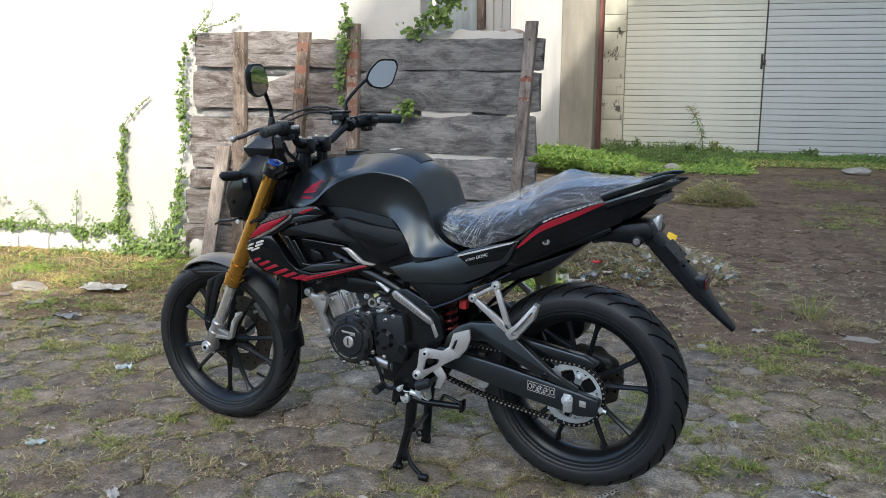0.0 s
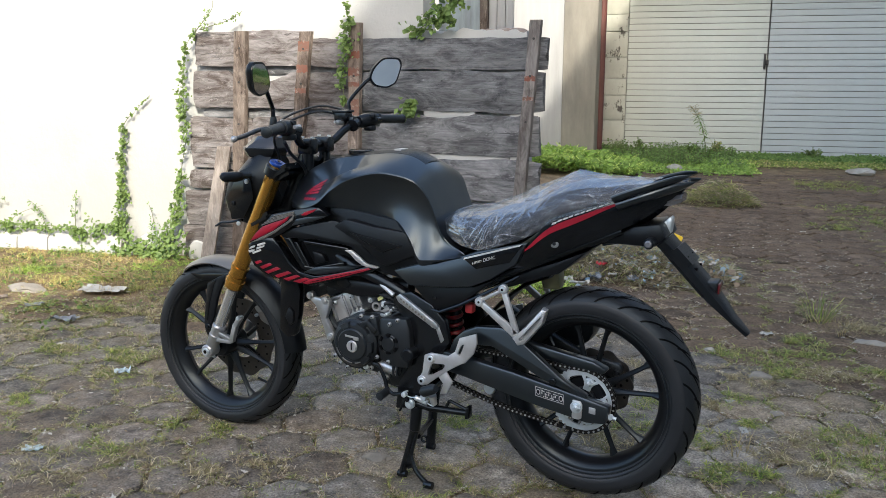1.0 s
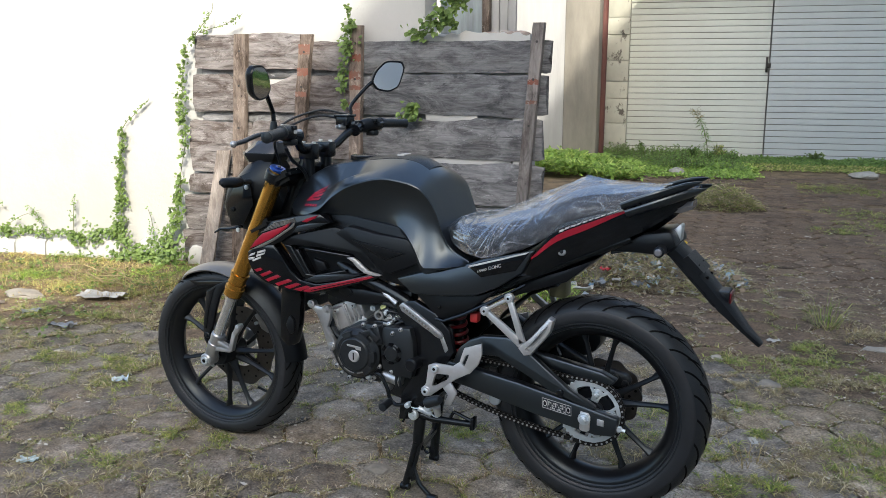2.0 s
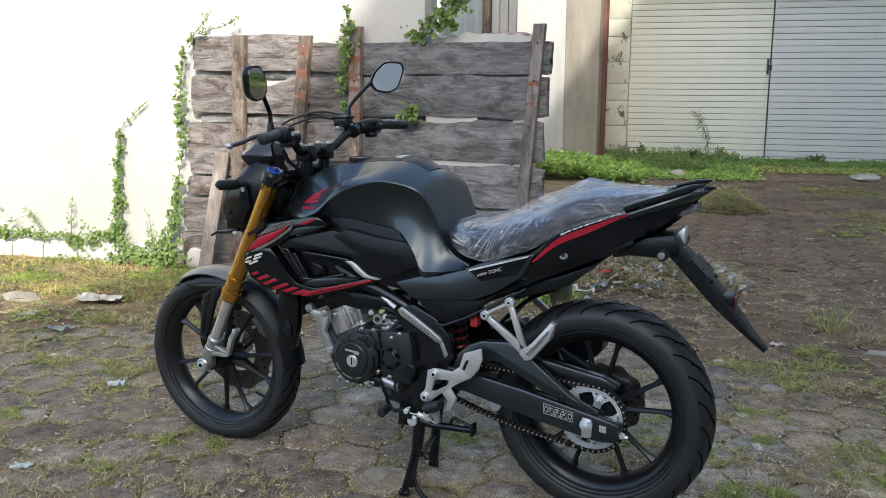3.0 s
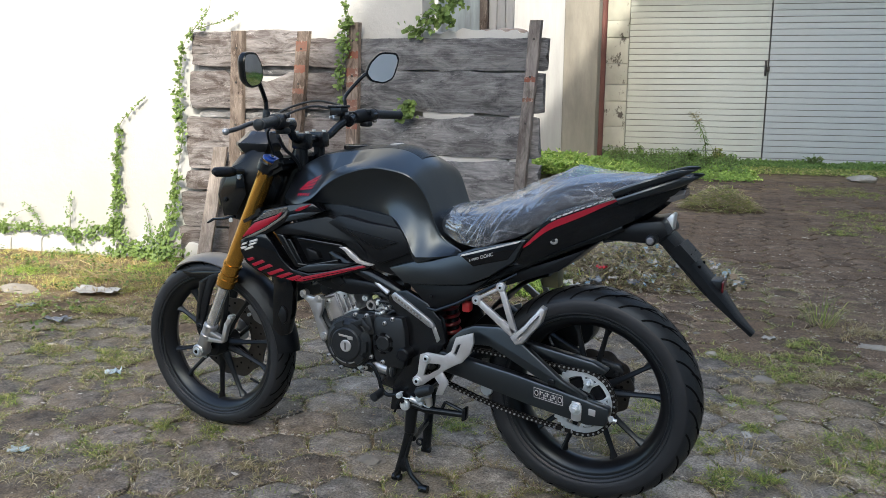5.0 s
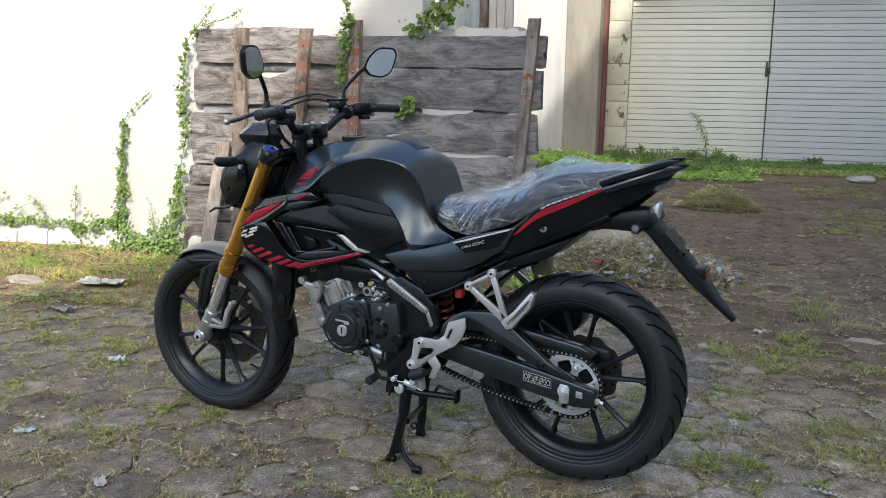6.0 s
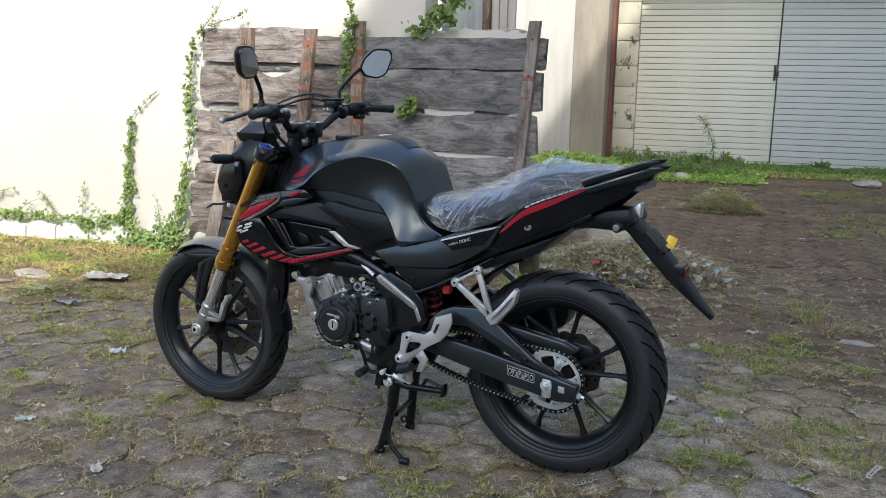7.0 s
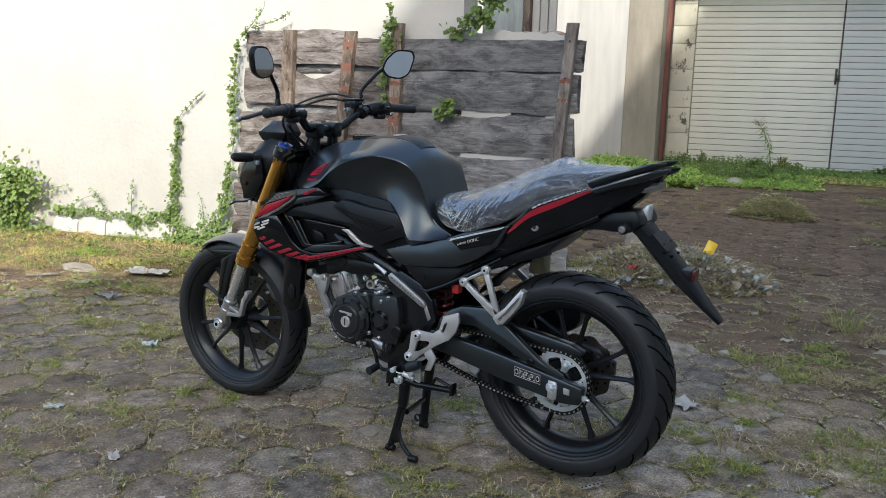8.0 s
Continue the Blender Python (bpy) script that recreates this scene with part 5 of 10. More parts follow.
# side panels and shrouds, both flanks
def flank(sd):
    def pl(name, poly, y0, y1, material, parent=BIKE, label="", bevel=0.004, tilt=(0, 0), ref=None):
        bm = B()
        plate(bm, poly, y0, y1, bevel, tilt, 2, ref)
        if sd > 0:
            for v in bm.verts:
                v.co.y = -v.co.y
        return part(name, bm, material, parent, label)

    RF, TL = (-0.15, 0.70), (0.24, 0.0)
    KR, KT = (0.0, 0.70), (0.12, 0.03)
    knee = pl("knee_panel", [(-0.092, 0.752), (-0.056, 0.772), (-0.035, 0.770), (0.03, 0.757), (0.121, 0.747), (0.141, 0.731), (0.162, 0.685), (0.073, 0.646), (0.045, 0.655), (0.002, 0.700), (-0.05, 0.728)],
              -0.167, -0.110, M["plastic"], BIKE, "matt-black moulded knee panel", 0.0035, KT, KR)
    pl("inset", [(-0.050, 0.741), (0.121, 0.709), (0.117, 0.705), (0.062, 0.684), (0.050, 0.686)], -0.1685, -0.160, M["frame"], knee, "triangular inset line", 0.0008, KT, KR)
    pl("inset_pad", [(-0.034, 0.736), (0.112, 0.708), (0.061, 0.688)], -0.1698, -0.162, M["plastic"], knee, "triangular textured inset", 0.001, KT, KR)
    pl("tank_skirt", [(-0.20, 0.79), (-0.12, 0.806), (0.10, 0.776), (0.165, 0.74), (0.195, 0.665), (0.16, 0.60), (0.05, 0.62), (-0.10, 0.70), (-0.22, 0.72)], -0.138, -0.09, M["plastic"], BIKE, "", 0.004)
    side = pl("side_cover", [(0.093, 0.637), (0.182, 0.665), (0.225, 0.668), (0.302, 0.695), (0.345, 0.712), (0.490, 0.748), (0.480, 0.735), (0.456, 0.685), (0.39, 0.640), (0.331, 0.613), (0.24, 0.603), (0.145, 0.599)],
              -0.150, -0.085, M["satin"], BIKE, "satin-black side cover under the seat", 0.005, (0.02, 0.12), (0.3, 0.68))
    pl("accent_panel", [(0.304, 0.691), (0.345, 0.706), (0.474, 0.740), (0.440, 0.690), (0.345, 0.664)], -0.1520, -0.148, M["gloss"], side, "", 0.001, (0.02, 0.12), (0.3, 0.68))
    pl("accent", [(0.307, 0.6865), (0.310, 0.6925), (0.474, 0.7420), (0.466, 0.7355)], -0.1535, -0.150, M["white"], side, "thin white pinstripe", 0.0004, (0.02, 0.12), (0.3, 0.68))
    if sd < 0:
        for words, size, x, z in (("6 SPEED", 0.0084, 0.3480, 0.6835), ("DOHC", 0.0125, 0.3835, 0.6960)):
            m = Matrix.Translation((x, -0.1545, z)) @ pose(0, 0, 0, 90, -19, 0)
            letters("lettering", words, size, M["white"], side, m, "white slanted lettering")
    low = pl("frame_cover", [(0.138, 0.598), (0.24, 0.601), (0.335, 0.612), (0.40, 0.64), (0.30, 0.560), (0.232, 0.530), (0.205, 0.535)], -0.138, -0.09, M["plastic"], BIKE, "", 0.006)
    bm = B()
    disc(bm, (0.216, 0.566), 0.006, sd * 0.142 - 0.003, sd * 0.142 + 0.003, 10, 0.001)
    part("cover_screw", bm, M["frame"], low)

    # radiator shroud: upper blade, mark carrier, hollow middle, lower blade
    sh = pl("shroud", [(-0.350, 0.692), (-0.327, 0.722), (-0.300, 0.750), (-0.275, 0.779), (-0.205, 0.795), (-0.16, 0.802), (-0.134, 0.803), (-0.103, 0.781), (-0.149, 0.760), (-0.215, 0.745), (-0.250, 0.720), (-0.273, 0.709), (-0.304, 0.706)],
            -0.190, -0.150, M["gloss"], BIKE, "gloss-black angular radiator shroud", 0.003, TL, RF)
    pl("red_flick", [(-0.186, 0.780), (-0.173, 0.790), (-0.138, 0.801), (-0.147, 0.792), (-0.171, 0.780)], -0.1925, -0.188, M["red"], sh, "", 0.0004, TL, RF)
    pl("blade_facet", [(-0.215, 0.748), (-0.150, 0.763), (-0.112, 0.779), (-0.165, 0.776), (-0.20, 0.768)], -0.1925, -0.188, M["satin"], sh, "", 0.0015, TL, RF)
    pl("red_blade", [(-0.343, 0.697), (-0.326, 0.720), (-0.303, 0.742), (-0.272, 0.754), (-0.239, 0.766), (-0.217, 0.780), (-0.228, 0.763), (-0.273, 0.731), (-0.314, 0.709)], -0.1925, -0.188, M["red"], sh, "red shroud decal", 0.001, TL, RF)
    pl("silver_tip", [(-0.341, 0.693), (-0.314, 0.7075), (-0.271, 0.7295), (-0.224, 0.762), (-0.203, 0.783), (-0.211, 0.764), (-0.262, 0.727), (-0.304, 0.703)], -0.1930, -0.189, M["fender"], sh, "pale painted lower edge", 0.0006, TL, RF)
    for k in range(5):
        u, v = 0.0042 * k, 0.0070 * k
        pl("hatch_line", [(-0.308 + u * 2.2, 0.7445 + v), (-0.304 + u * 2.2, 0.7485 + v), (-0.206, 0.7905 - 0.0022 * (4 - k)), (-0.207, 0.7885 - 0.0022 * (4 - k))], -0.1928, -0.188, M["fender"], sh, "", 0.0003, TL, RF)
    pl("mark_carrier", [(-0.352, 0.688), (-0.304, 0.709), (-0.274, 0.710), (-0.249, 0.674), (-0.227, 0.636), (-0.199, 0.611), (-0.168, 0.600), (-0.154, 0.582), (-0.195, 0.574), (-0.245, 0.580), (-0.303, 0.598), (-0.336, 0.622), (-0.352, 0.657)],
       -0.189, -0.150, M["gloss"], sh, "", 0.004, TL, RF)
    pl("lower_blade", [(-0.199, 0.611), (-0.153, 0.600), (-0.096, 0.610), (0.009, 0.638), (0.038, 0.635), (0.018, 0.622), (-0.064, 0.597), (-0.172, 0.569), (-0.195, 0.580)], -0.1885, -0.150, M["gloss"], sh, "lower shroud blade", 0.003, TL, RF)
    pl("blade_sheen", [(-0.190, 0.609), (-0.153, 0.626), (-0.104, 0.631), (-0.012, 0.636), (-0.063, 0.619), (-0.148, 0.603)], -0.1860, -0.160, M["satin"], sh, "", 0.003, TL, RF)
    pl("red_line", [(-0.190, 0.5785), (-0.168, 0.590), (-0.064, 0.616), (0.007, 0.633), (0.016, 0.629), (-0.064, 0.6045), (-0.172, 0.576)], -0.1920, -0.186, M["red"], sh, "red stripe along the blade", 0.0006, TL, RF)
    pl("black_pinstripe", [(-0.165, 0.5835), (-0.064, 0.6105), (-0.005, 0.6255), (-0.064, 0.6085), (-0.165, 0.5815)], -0.1926, -0.187, M["gloss"], sh, "", 0.0002, TL, RF)
    for quad in ([(-0.332, 0.635), (-0.315, 0.641), (-0.309, 0.635), (-0.325, 0.628)], [(-0.317, 0.621), (-0.287, 0.634), (-0.278, 0.628), (-0.308, 0.6145)], [(-0.301, 0.607), (-0.265, 0.623), (-0.254, 0.617), (-0.291, 0.6015)],
                 [(-0.272, 0.597), (-0.232, 0.612), (-0.221, 0.606), (-0.261, 0.590)], [(-0.245, 0.5885), (-0.208, 0.602), (-0.195, 0.598), (-0.229, 0.583)], [(-0.217, 0.5825), (-0.180, 0.595), (-0.166, 0.592), (-0.196, 0.578)]):
        pl("red_slash", quad, -0.1920, -0.187, M["red"], sh, "", 0.0004, TL, RF)
    pl("inner_duct", [(-0.270, 0.728), (-0.10, 0.745), (-0.02, 0.735), (0.03, 0.650), (-0.05, 0.618), (-0.18, 0.600), (-0.24, 0.65)], -0.150, -0.10, M["plastic"], sh, "", 0.006, TL, RF)
    pl("louvre", [(-0.250, 0.712), (-0.226, 0.708), (-0.184, 0.628), (-0.130, 0.622), (-0.150, 0.606), (-0.195, 0.618)], -0.182, -0.150, M["gloss"], sh, "", 0.003, TL, RF)
    pl("louvre", [(-0.218, 0.697), (-0.207, 0.697), (-0.170, 0.622), (-0.071, 0.644), (-0.066, 0.637), (-0.178, 0.609)], -0.180, -0.146, M["gloss"], sh, "", 0.0022, TL, RF)
    pl("louvre", [(-0.190, 0.702), (-0.175, 0.702), (-0.056, 0.687), (-0.050, 0.677), (-0.185, 0.693)], -0.180, -0.150, M["gloss"], sh, "", 0.0022, TL, RF)
    pl("vent_wedge", [(-0.170, 0.672), (-0.140, 0.662), (-0.128, 0.640), (-0.160, 0.632)], -0.168, -0.140, M["plastic"], sh, "", 0.004, TL, RF)
    pl("upper_rim", [(-0.258, 0.722), (-0.222, 0.738), (-0.152, 0.755), (-0.10, 0.766), (-0.05, 0.752), (-0.015, 0.70), (0.036, 0.637), (0.008, 0.638), (-0.05, 0.692), (-0.15, 0.708), (-0.255, 0.709)], -0.178, -0.140, M["plastic"], sh, "", 0.004, TL, RF)
    pl("silver_accent", [(-0.062, 0.682), (-0.043, 0.683), (-0.026, 0.671), (0.001, 0.646), (0.039, 0.636), (0.025, 0.630), (-0.011, 0.639), (-0.031, 0.654), (-0.045, 0.671)], -0.1885, -0.180, M["silver"], sh, "thin silver accent", 0.0012, TL, RF)
    # plain shapes where the model mark stands
    for quad in ([(-0.349, 0.672), (-0.342, 0.681), (-0.328, 0.686), (-0.331, 0.679), (-0.341, 0.675)], [(-0.350, 0.668), (-0.341, 0.671), (-0.330, 0.672), (-0.334, 0.666), (-0.346, 0.662)], [(-0.322, 0.688), (-0.299, 0.696), (-0.297, 0.690), (-0.321, 0.682)],
                 [(-0.324, 0.679), (-0.299, 0.687), (-0.302, 0.681), (-0.325, 0.672)], [(-0.338, 0.6635), (-0.313, 0.6745), (-0.311, 0.669), (-0.336, 0.6585)]):
        pl("model_mark", quad, -0.1915, -0.187, M["white"], sh, "plain white mark", 0.0005, TL, RF)
    # radiator side guard, down behind the front wheel
    g = pl("radiator_guard", [(-0.300, 0.62), (-0.245, 0.605), (-0.236, 0.53), (-0.243, 0.46), (-0.258, 0.395), (-0.285, 0.382), (-0.314, 0.408), (-0.308, 0.50)], -0.150, -0.118, M["gloss"], BIKE, "gloss-black radiator guard", 0.010, (0.12, 0))
    pl("vent", [(-0.272, 0.485), (-0.257, 0.47), (-0.257, 0.435), (-0.272, 0.425), (-0.286, 0.455)], -0.158, -0.148, M["plastic"], g, "", 0.004, (0.12, 0))


flank(-1)
flank(1)
part("radiator", box(B(), -0.290, -0.262, -0.118, 0.118, 0.48, 0.66, 0.006), M["engine"], BIKE, "black radiator core")


# tail: cowl, seat, film, grab rail, lamp
def tail():
    X = [0.38, 0.47, 0.55, 0.65, 0.75, 0.82, 0.865]
    ZT = [0.700, 0.755, 0.815, 0.850, 0.880, 0.905, 0.916]
    ZB = [0.610, 0.645, 0.688, 0.738, 0.790, 0.845, 0.900]
    YW = [0.105, 0.128, 0.134, 0.124, 0.098, 0.066, 0.042]
    bm = B()
    rings = []
    for k in range(21):
        x = X[0] + (X[-1] - X[0]) * k / 20
        zt, zb, yw = (spline(X, q, x) for q in (ZT, ZB, YW))
        h = zt - zb
        half = [(0, zt - 0.012), (yw * 0.8, zt - 0.006), (yw * 0.96, zt), (yw * 1.0, zt - 0.18 * h), (yw * 0.99, zt - 0.45 * h), (yw * 0.86, zb + 0.2 * h), (yw * 0.62, zb + 0.02), (yw * 0.4, zb)]
        rings.append([(x, -y, z) for y, z in half] + [(x, y, z) for y, z in half[:0:-1]])
    t = part("tail_cowl", loft(bm, rings), M["gloss"], BIKE, "gloss-black tail cowl with red and white stripe", 30)
    for sd in (-1, 1):
        bm = B()
        n = 14
        lo, hi = [], []
        for k in range(n + 1):
            x = 0.475 + 0.250 * k / n
            yw = spline(X, YW, x)
            zt, zb = spline(X, ZT, x), spline(X, ZB, x)
            top = zt - (zt - zb) * spline([0.475, 0.53, 0.6, 0.7], [0.30, 0.18, 0.14, 0.06], x)
            low = top - (0.0045 + 0.0135 * math.sin(math.pi * (k / n) ** 0.75))
            lo.append(bm.verts.new((x, sd * (yw + 0.0022), low)))
            hi.append(bm.verts.new((x, sd * (yw + 0.0022), top)))
        for k in range(n):
            bm.faces.new((lo[k], lo[k + 1], hi[k + 1], hi[k]))
        part("red_stripe", bm, M["red"], t, "red tail stripe", 0)
        bm = B()
        for k in range(10):
            x = 0.550 + 0.0148 * k
            z = spline(X, ZT, x) - (spline(X, ZT, x) - spline(X, ZB, x)) * spline([0.475, 0.53, 0.6, 0.7], [0.30, 0.18, 0.14, 0.06], x) + 0.003
            yw = spline(X, YW, x) + 0.0024
            w = (0.0118, 0.0108, 0.0122, 0.0105)[k % 4]
            plate(bm, [(x, z + 0.001), (x + w, z + 0.0054), (x + w + 0.0028, z + 0.0112 - 0.0003 * k), (x + 0.0028, z + 0.0072 - 0.0003 * k)], sd * yw - 0.0006, sd * yw + 0.0006, 0)
        part("white_mark", bm, M["white"], t, "plain white bars along the stripe")
        bm = B()
        disc(bm, (0.556, 0.748), 0.0115, sd * 0.118 - 0.010, sd * 0.118 + 0.010, 18, 0.002)
        part("rubber_plug", bm, M["alloy"], t, "dull metal cowl screw")
        disc_bm = B()
        disc(disc_bm, (0.556, 0.748), 0.005, sd * 0.118 - 0.0115, sd * 0.118 + 0.0115, 12, 0.001)
        part("plug_bolt", disc_bm, M["engine"], t)
    # grab rails
    for sd in (-1, 1):
        bm = B()
        rail = curve_pts([(0.705, sd * 0.126, 0.874), (0.745, sd * 0.124, 0.891), (0.790, sd * 0.112, 0.907), (0.840, sd * 0.080, 0.923), (0.880, sd * 0.046, 0.935)], 7)
        tube(bm, rail, [0.0125] * (len(rail) - 7) + [0.012, 0.011, 0.0095, 0.008, 0.006, 0.004, 0.0012], 12, flat=0.55)
        part("grab_rail", bm, M["satin"], t, "black grab rail")
        bm = B()
        rail = curve_pts([(0.715, sd * 0.120, 0.855), (0.780, sd * 0.110, 0.880), (0.840, sd * 0.080, 0.902), (0.890, sd * 0.042, 0.918)], 7)
        tube(bm, rail, [0.0140] * (len(rail) - 6) + [0.0135, 0.012, 0.010, 0.008, 0.0055, 0.002], 12, flat=0.55)
        part("grab_rail", bm, M["satin"], t)
        bm = B()
        box(bm, 0.742, 0.752, sd * 0.118 - 0.008, sd * 0.118 + 0.008, 0.868, 0.902, 0.003)
        part("rail_spacer", bm, M["frame"], t)
    bm = B()
    loft(bm, [[(x, y * s, z) for y, z in ((-0.05, za), (-0.055, (za + zb) / 2), (-0.04, zb), (0.04, zb), (0.055, (za + zb) / 2), (0.05, za))] for x, s, za, zb in ((0.800, 1.05, 0.856, 0.872), (0.835, 1.0, 0.856, 0.880), (0.858, 0.6, 0.864, 0.884))])
    part("tail_lamp", bm, M["clearlens"], t, "clear tail lamp under the cowl")
    return t


tail()


def seat_ring(x, grow=0.0, film=False):
    X = [0.205, 0.235, 0.29, 0.36, 0.42, 0.48, 0.54, 0.60, 0.68, 0.78]
    ZT = [0.765, 0.800, 0.812, 0.818, 0.830, 0.850, 0.885, 0.905, 0.912, 0.915]
    ZB = [0.745, 0.742, 0.722, 0.715, 0.735, 0.758, 0.795, 0.818, 0.845, 0.880]
    YW = [0.060, 0.100, 0.132, 0.145, 0.146, 0.140, 0.130, 0.122, 0.108, 0.080]
    zt, zb, yw = (spline(X, q, x) for q in (ZT, ZB, YW))
    if film:
        # the film is drawn tight from the saddle's flanks up to a ridge over the pillion step
        ks = [(0.203, 0.785), (0.229, 0.801), (0.339, 0.825), (0.582, 0.929), (0.679, 0.915), (0.80, 0.914)]
        ridge = next(za + (zb_ - za) * (x - xa) / (xb - xa) for (xa, za), (xb, zb_) in zip(ks, ks[1:]) if x <= xb) - 0.006
        tent = ridge - zt
    h = zt - zb
    half = [(0, zt), (0.3 * yw, zt - 0.002), (0.6 * yw, zt - 0.010), (0.85 * yw, zt - 0.026 * min(1, h / 0.09)), (0.97 * yw, zt - 0.55 * h), (1.0 * yw, zt - 0.8 * h), (0.98 * yw, zb)]
    if film:
        half = [(0, ridge), (0.3 * yw, ridge - 0.30 * tent - 0.002), (0.6 * yw, zt - 0.008 + 0.38 * tent), (0.87 * yw, zt - 0.022 * min(1, h / 0.09)), (0.985 * yw, zt - 0.5 * h), (1.01 * yw, zt - 0.8 * h), (1.0 * yw, zb - 0.004)]
        half = [(y + grow, z + grow) for y, z in half]
        half[0] = (0, half[0][1])
    return [(x, -y, z) for y, z in half] + [(x, y, z) for y, z in half[:0:-1]]


bm = B()
loft(bm, [seat_ring(0.205 + 0.575 * k / 26) for k in range(27)])
SEAT = part("seat", bm, M["seat"], BIKE, "stepped black vinyl saddle", 40)


def film():
    """The film: bunched upright folds at the saddle's waist, long taut folds up to the pillion's ridge, short creases over the pads."""
    rng = random.Random(61)
    nx, sub = 430, 13
    grid = []
    for k in range(nx + 1):
        base = [Vector(p) for p in seat_ring(0.203 + 0.585 * k / nx, 0.006, True)]
        seq = base[6::-1] + base[:6:-1]
        row = [tuple(a.lerp(b, j / sub)) for a, b in zip(seq, seq[1:]) for j in range(sub)]
        grid.append(row + [tuple(seq[-1])])
    P = np.array(grid)
    arc = np.concatenate((np.zeros((nx + 1, 1)), np.cumsum(np.linalg.norm(np.diff(P, axis=1), axis=2), axis=1)), axis=1)
    whole = arc[:, -1:]
    X = P[:, :, 0]
    lift = np.zeros(X.shape)

    def fold(x0, a0, angle, length, width, high, side):
        A = arc if side < 0 else whole - arc
        u = (X - x0) * math.cos(angle) + (A - a0) * math.sin(angle)
        v = (A - a0) * math.cos(angle) - (X - x0) * math.sin(angle)
        v = v + 0.10 * length * np.sin(u / length * 2.2 + x0 * 90)
        taper = np.clip(1 - (2 * u / length) ** 2, 0, 1)
        np.add(lift, high * taper * np.exp(-np.abs(v) / width) * (A < whole * 0.56), out=lift)

    for side in (-1, 1):
        for k in range(17):
            x = 0.330 + 0.0045 * k + rng.gauss(0, 0.002)
            fold(x + 0.022, 0.066 + rng.gauss(0, 0.012), radians(64 + rng.gauss(0, 5)), rng.uniform(0.11, 0.19), rng.uniform(0.0012, 0.0022), rng.uniform(0.0012, 0.0034), side)
        for k in range(15):
            fold(rng.uniform(0.42, 0.60), rng.uniform(0.12, 0.23), radians(rng.gauss(14, 9)), rng.uniform(0.09, 0.24), rng.uniform(0.0014, 0.0030), rng.uniform(0.0012, 0.0034), side)
        for k in range(70):
            fold(rng.uniform(0.44, 0.74), rng.uniform(0.0, 0.13), radians(rng.choice((rng.gauss(48, 14), rng.gauss(20, 12), rng.gauss(115, 15)))), rng.uniform(0.025, 0.085), rng.uniform(0.0012, 0.0026), rng.uniform(0.0010, 0.0030), side)
        for k in range(44):
            fold(rng.uniform(0.205, 0.335), rng.uniform(0.0, 0.20), radians(rng.gauss(35, 45)), rng.uniform(0.025, 0.075), rng.uniform(0.0012, 0.0026), rng.uniform(0.0008, 0.0026), side)
    flow = np.array([[noise.noise((x * 12, y * 10, z * 12)) + 0.4 * noise.noise((x * 30, y * 25, z * 30)) for x, y, z in row] for row in grid])
    lift += 0.0026 * flow
    du, dv = np.gradient(P, axis=0), np.gradient(P, axis=1)
    N = np.cross(dv, du)
    N /= np.linalg.norm(N, axis=2, keepdims=True) + 1e-9
    if N[nx // 2, len(seq) * sub // 2, 2] < 0:
        N = -N
    V = P + N * lift[:, :, None]
    n = P.shape[1]
    me = bpy.data.meshes.new("plastic_film")
    me.from_pydata([tuple(p) for p in V.reshape(-1, 3)], [], [(i * n + j, i * n + j + 1, (i + 1) * n + j + 1, (i + 1) * n + j) for i in range(nx) for j in range(n - 1)])
    me.materials.append(M["film"])
    me.polygons.foreach_set("use_smooth", [True] * len(me.polygons))
    ob = new("plastic_film", me)
    ob.parent = SEAT
    ob["label"] = "creased clear polythene film wrapped over the saddle"
    return ob


film()

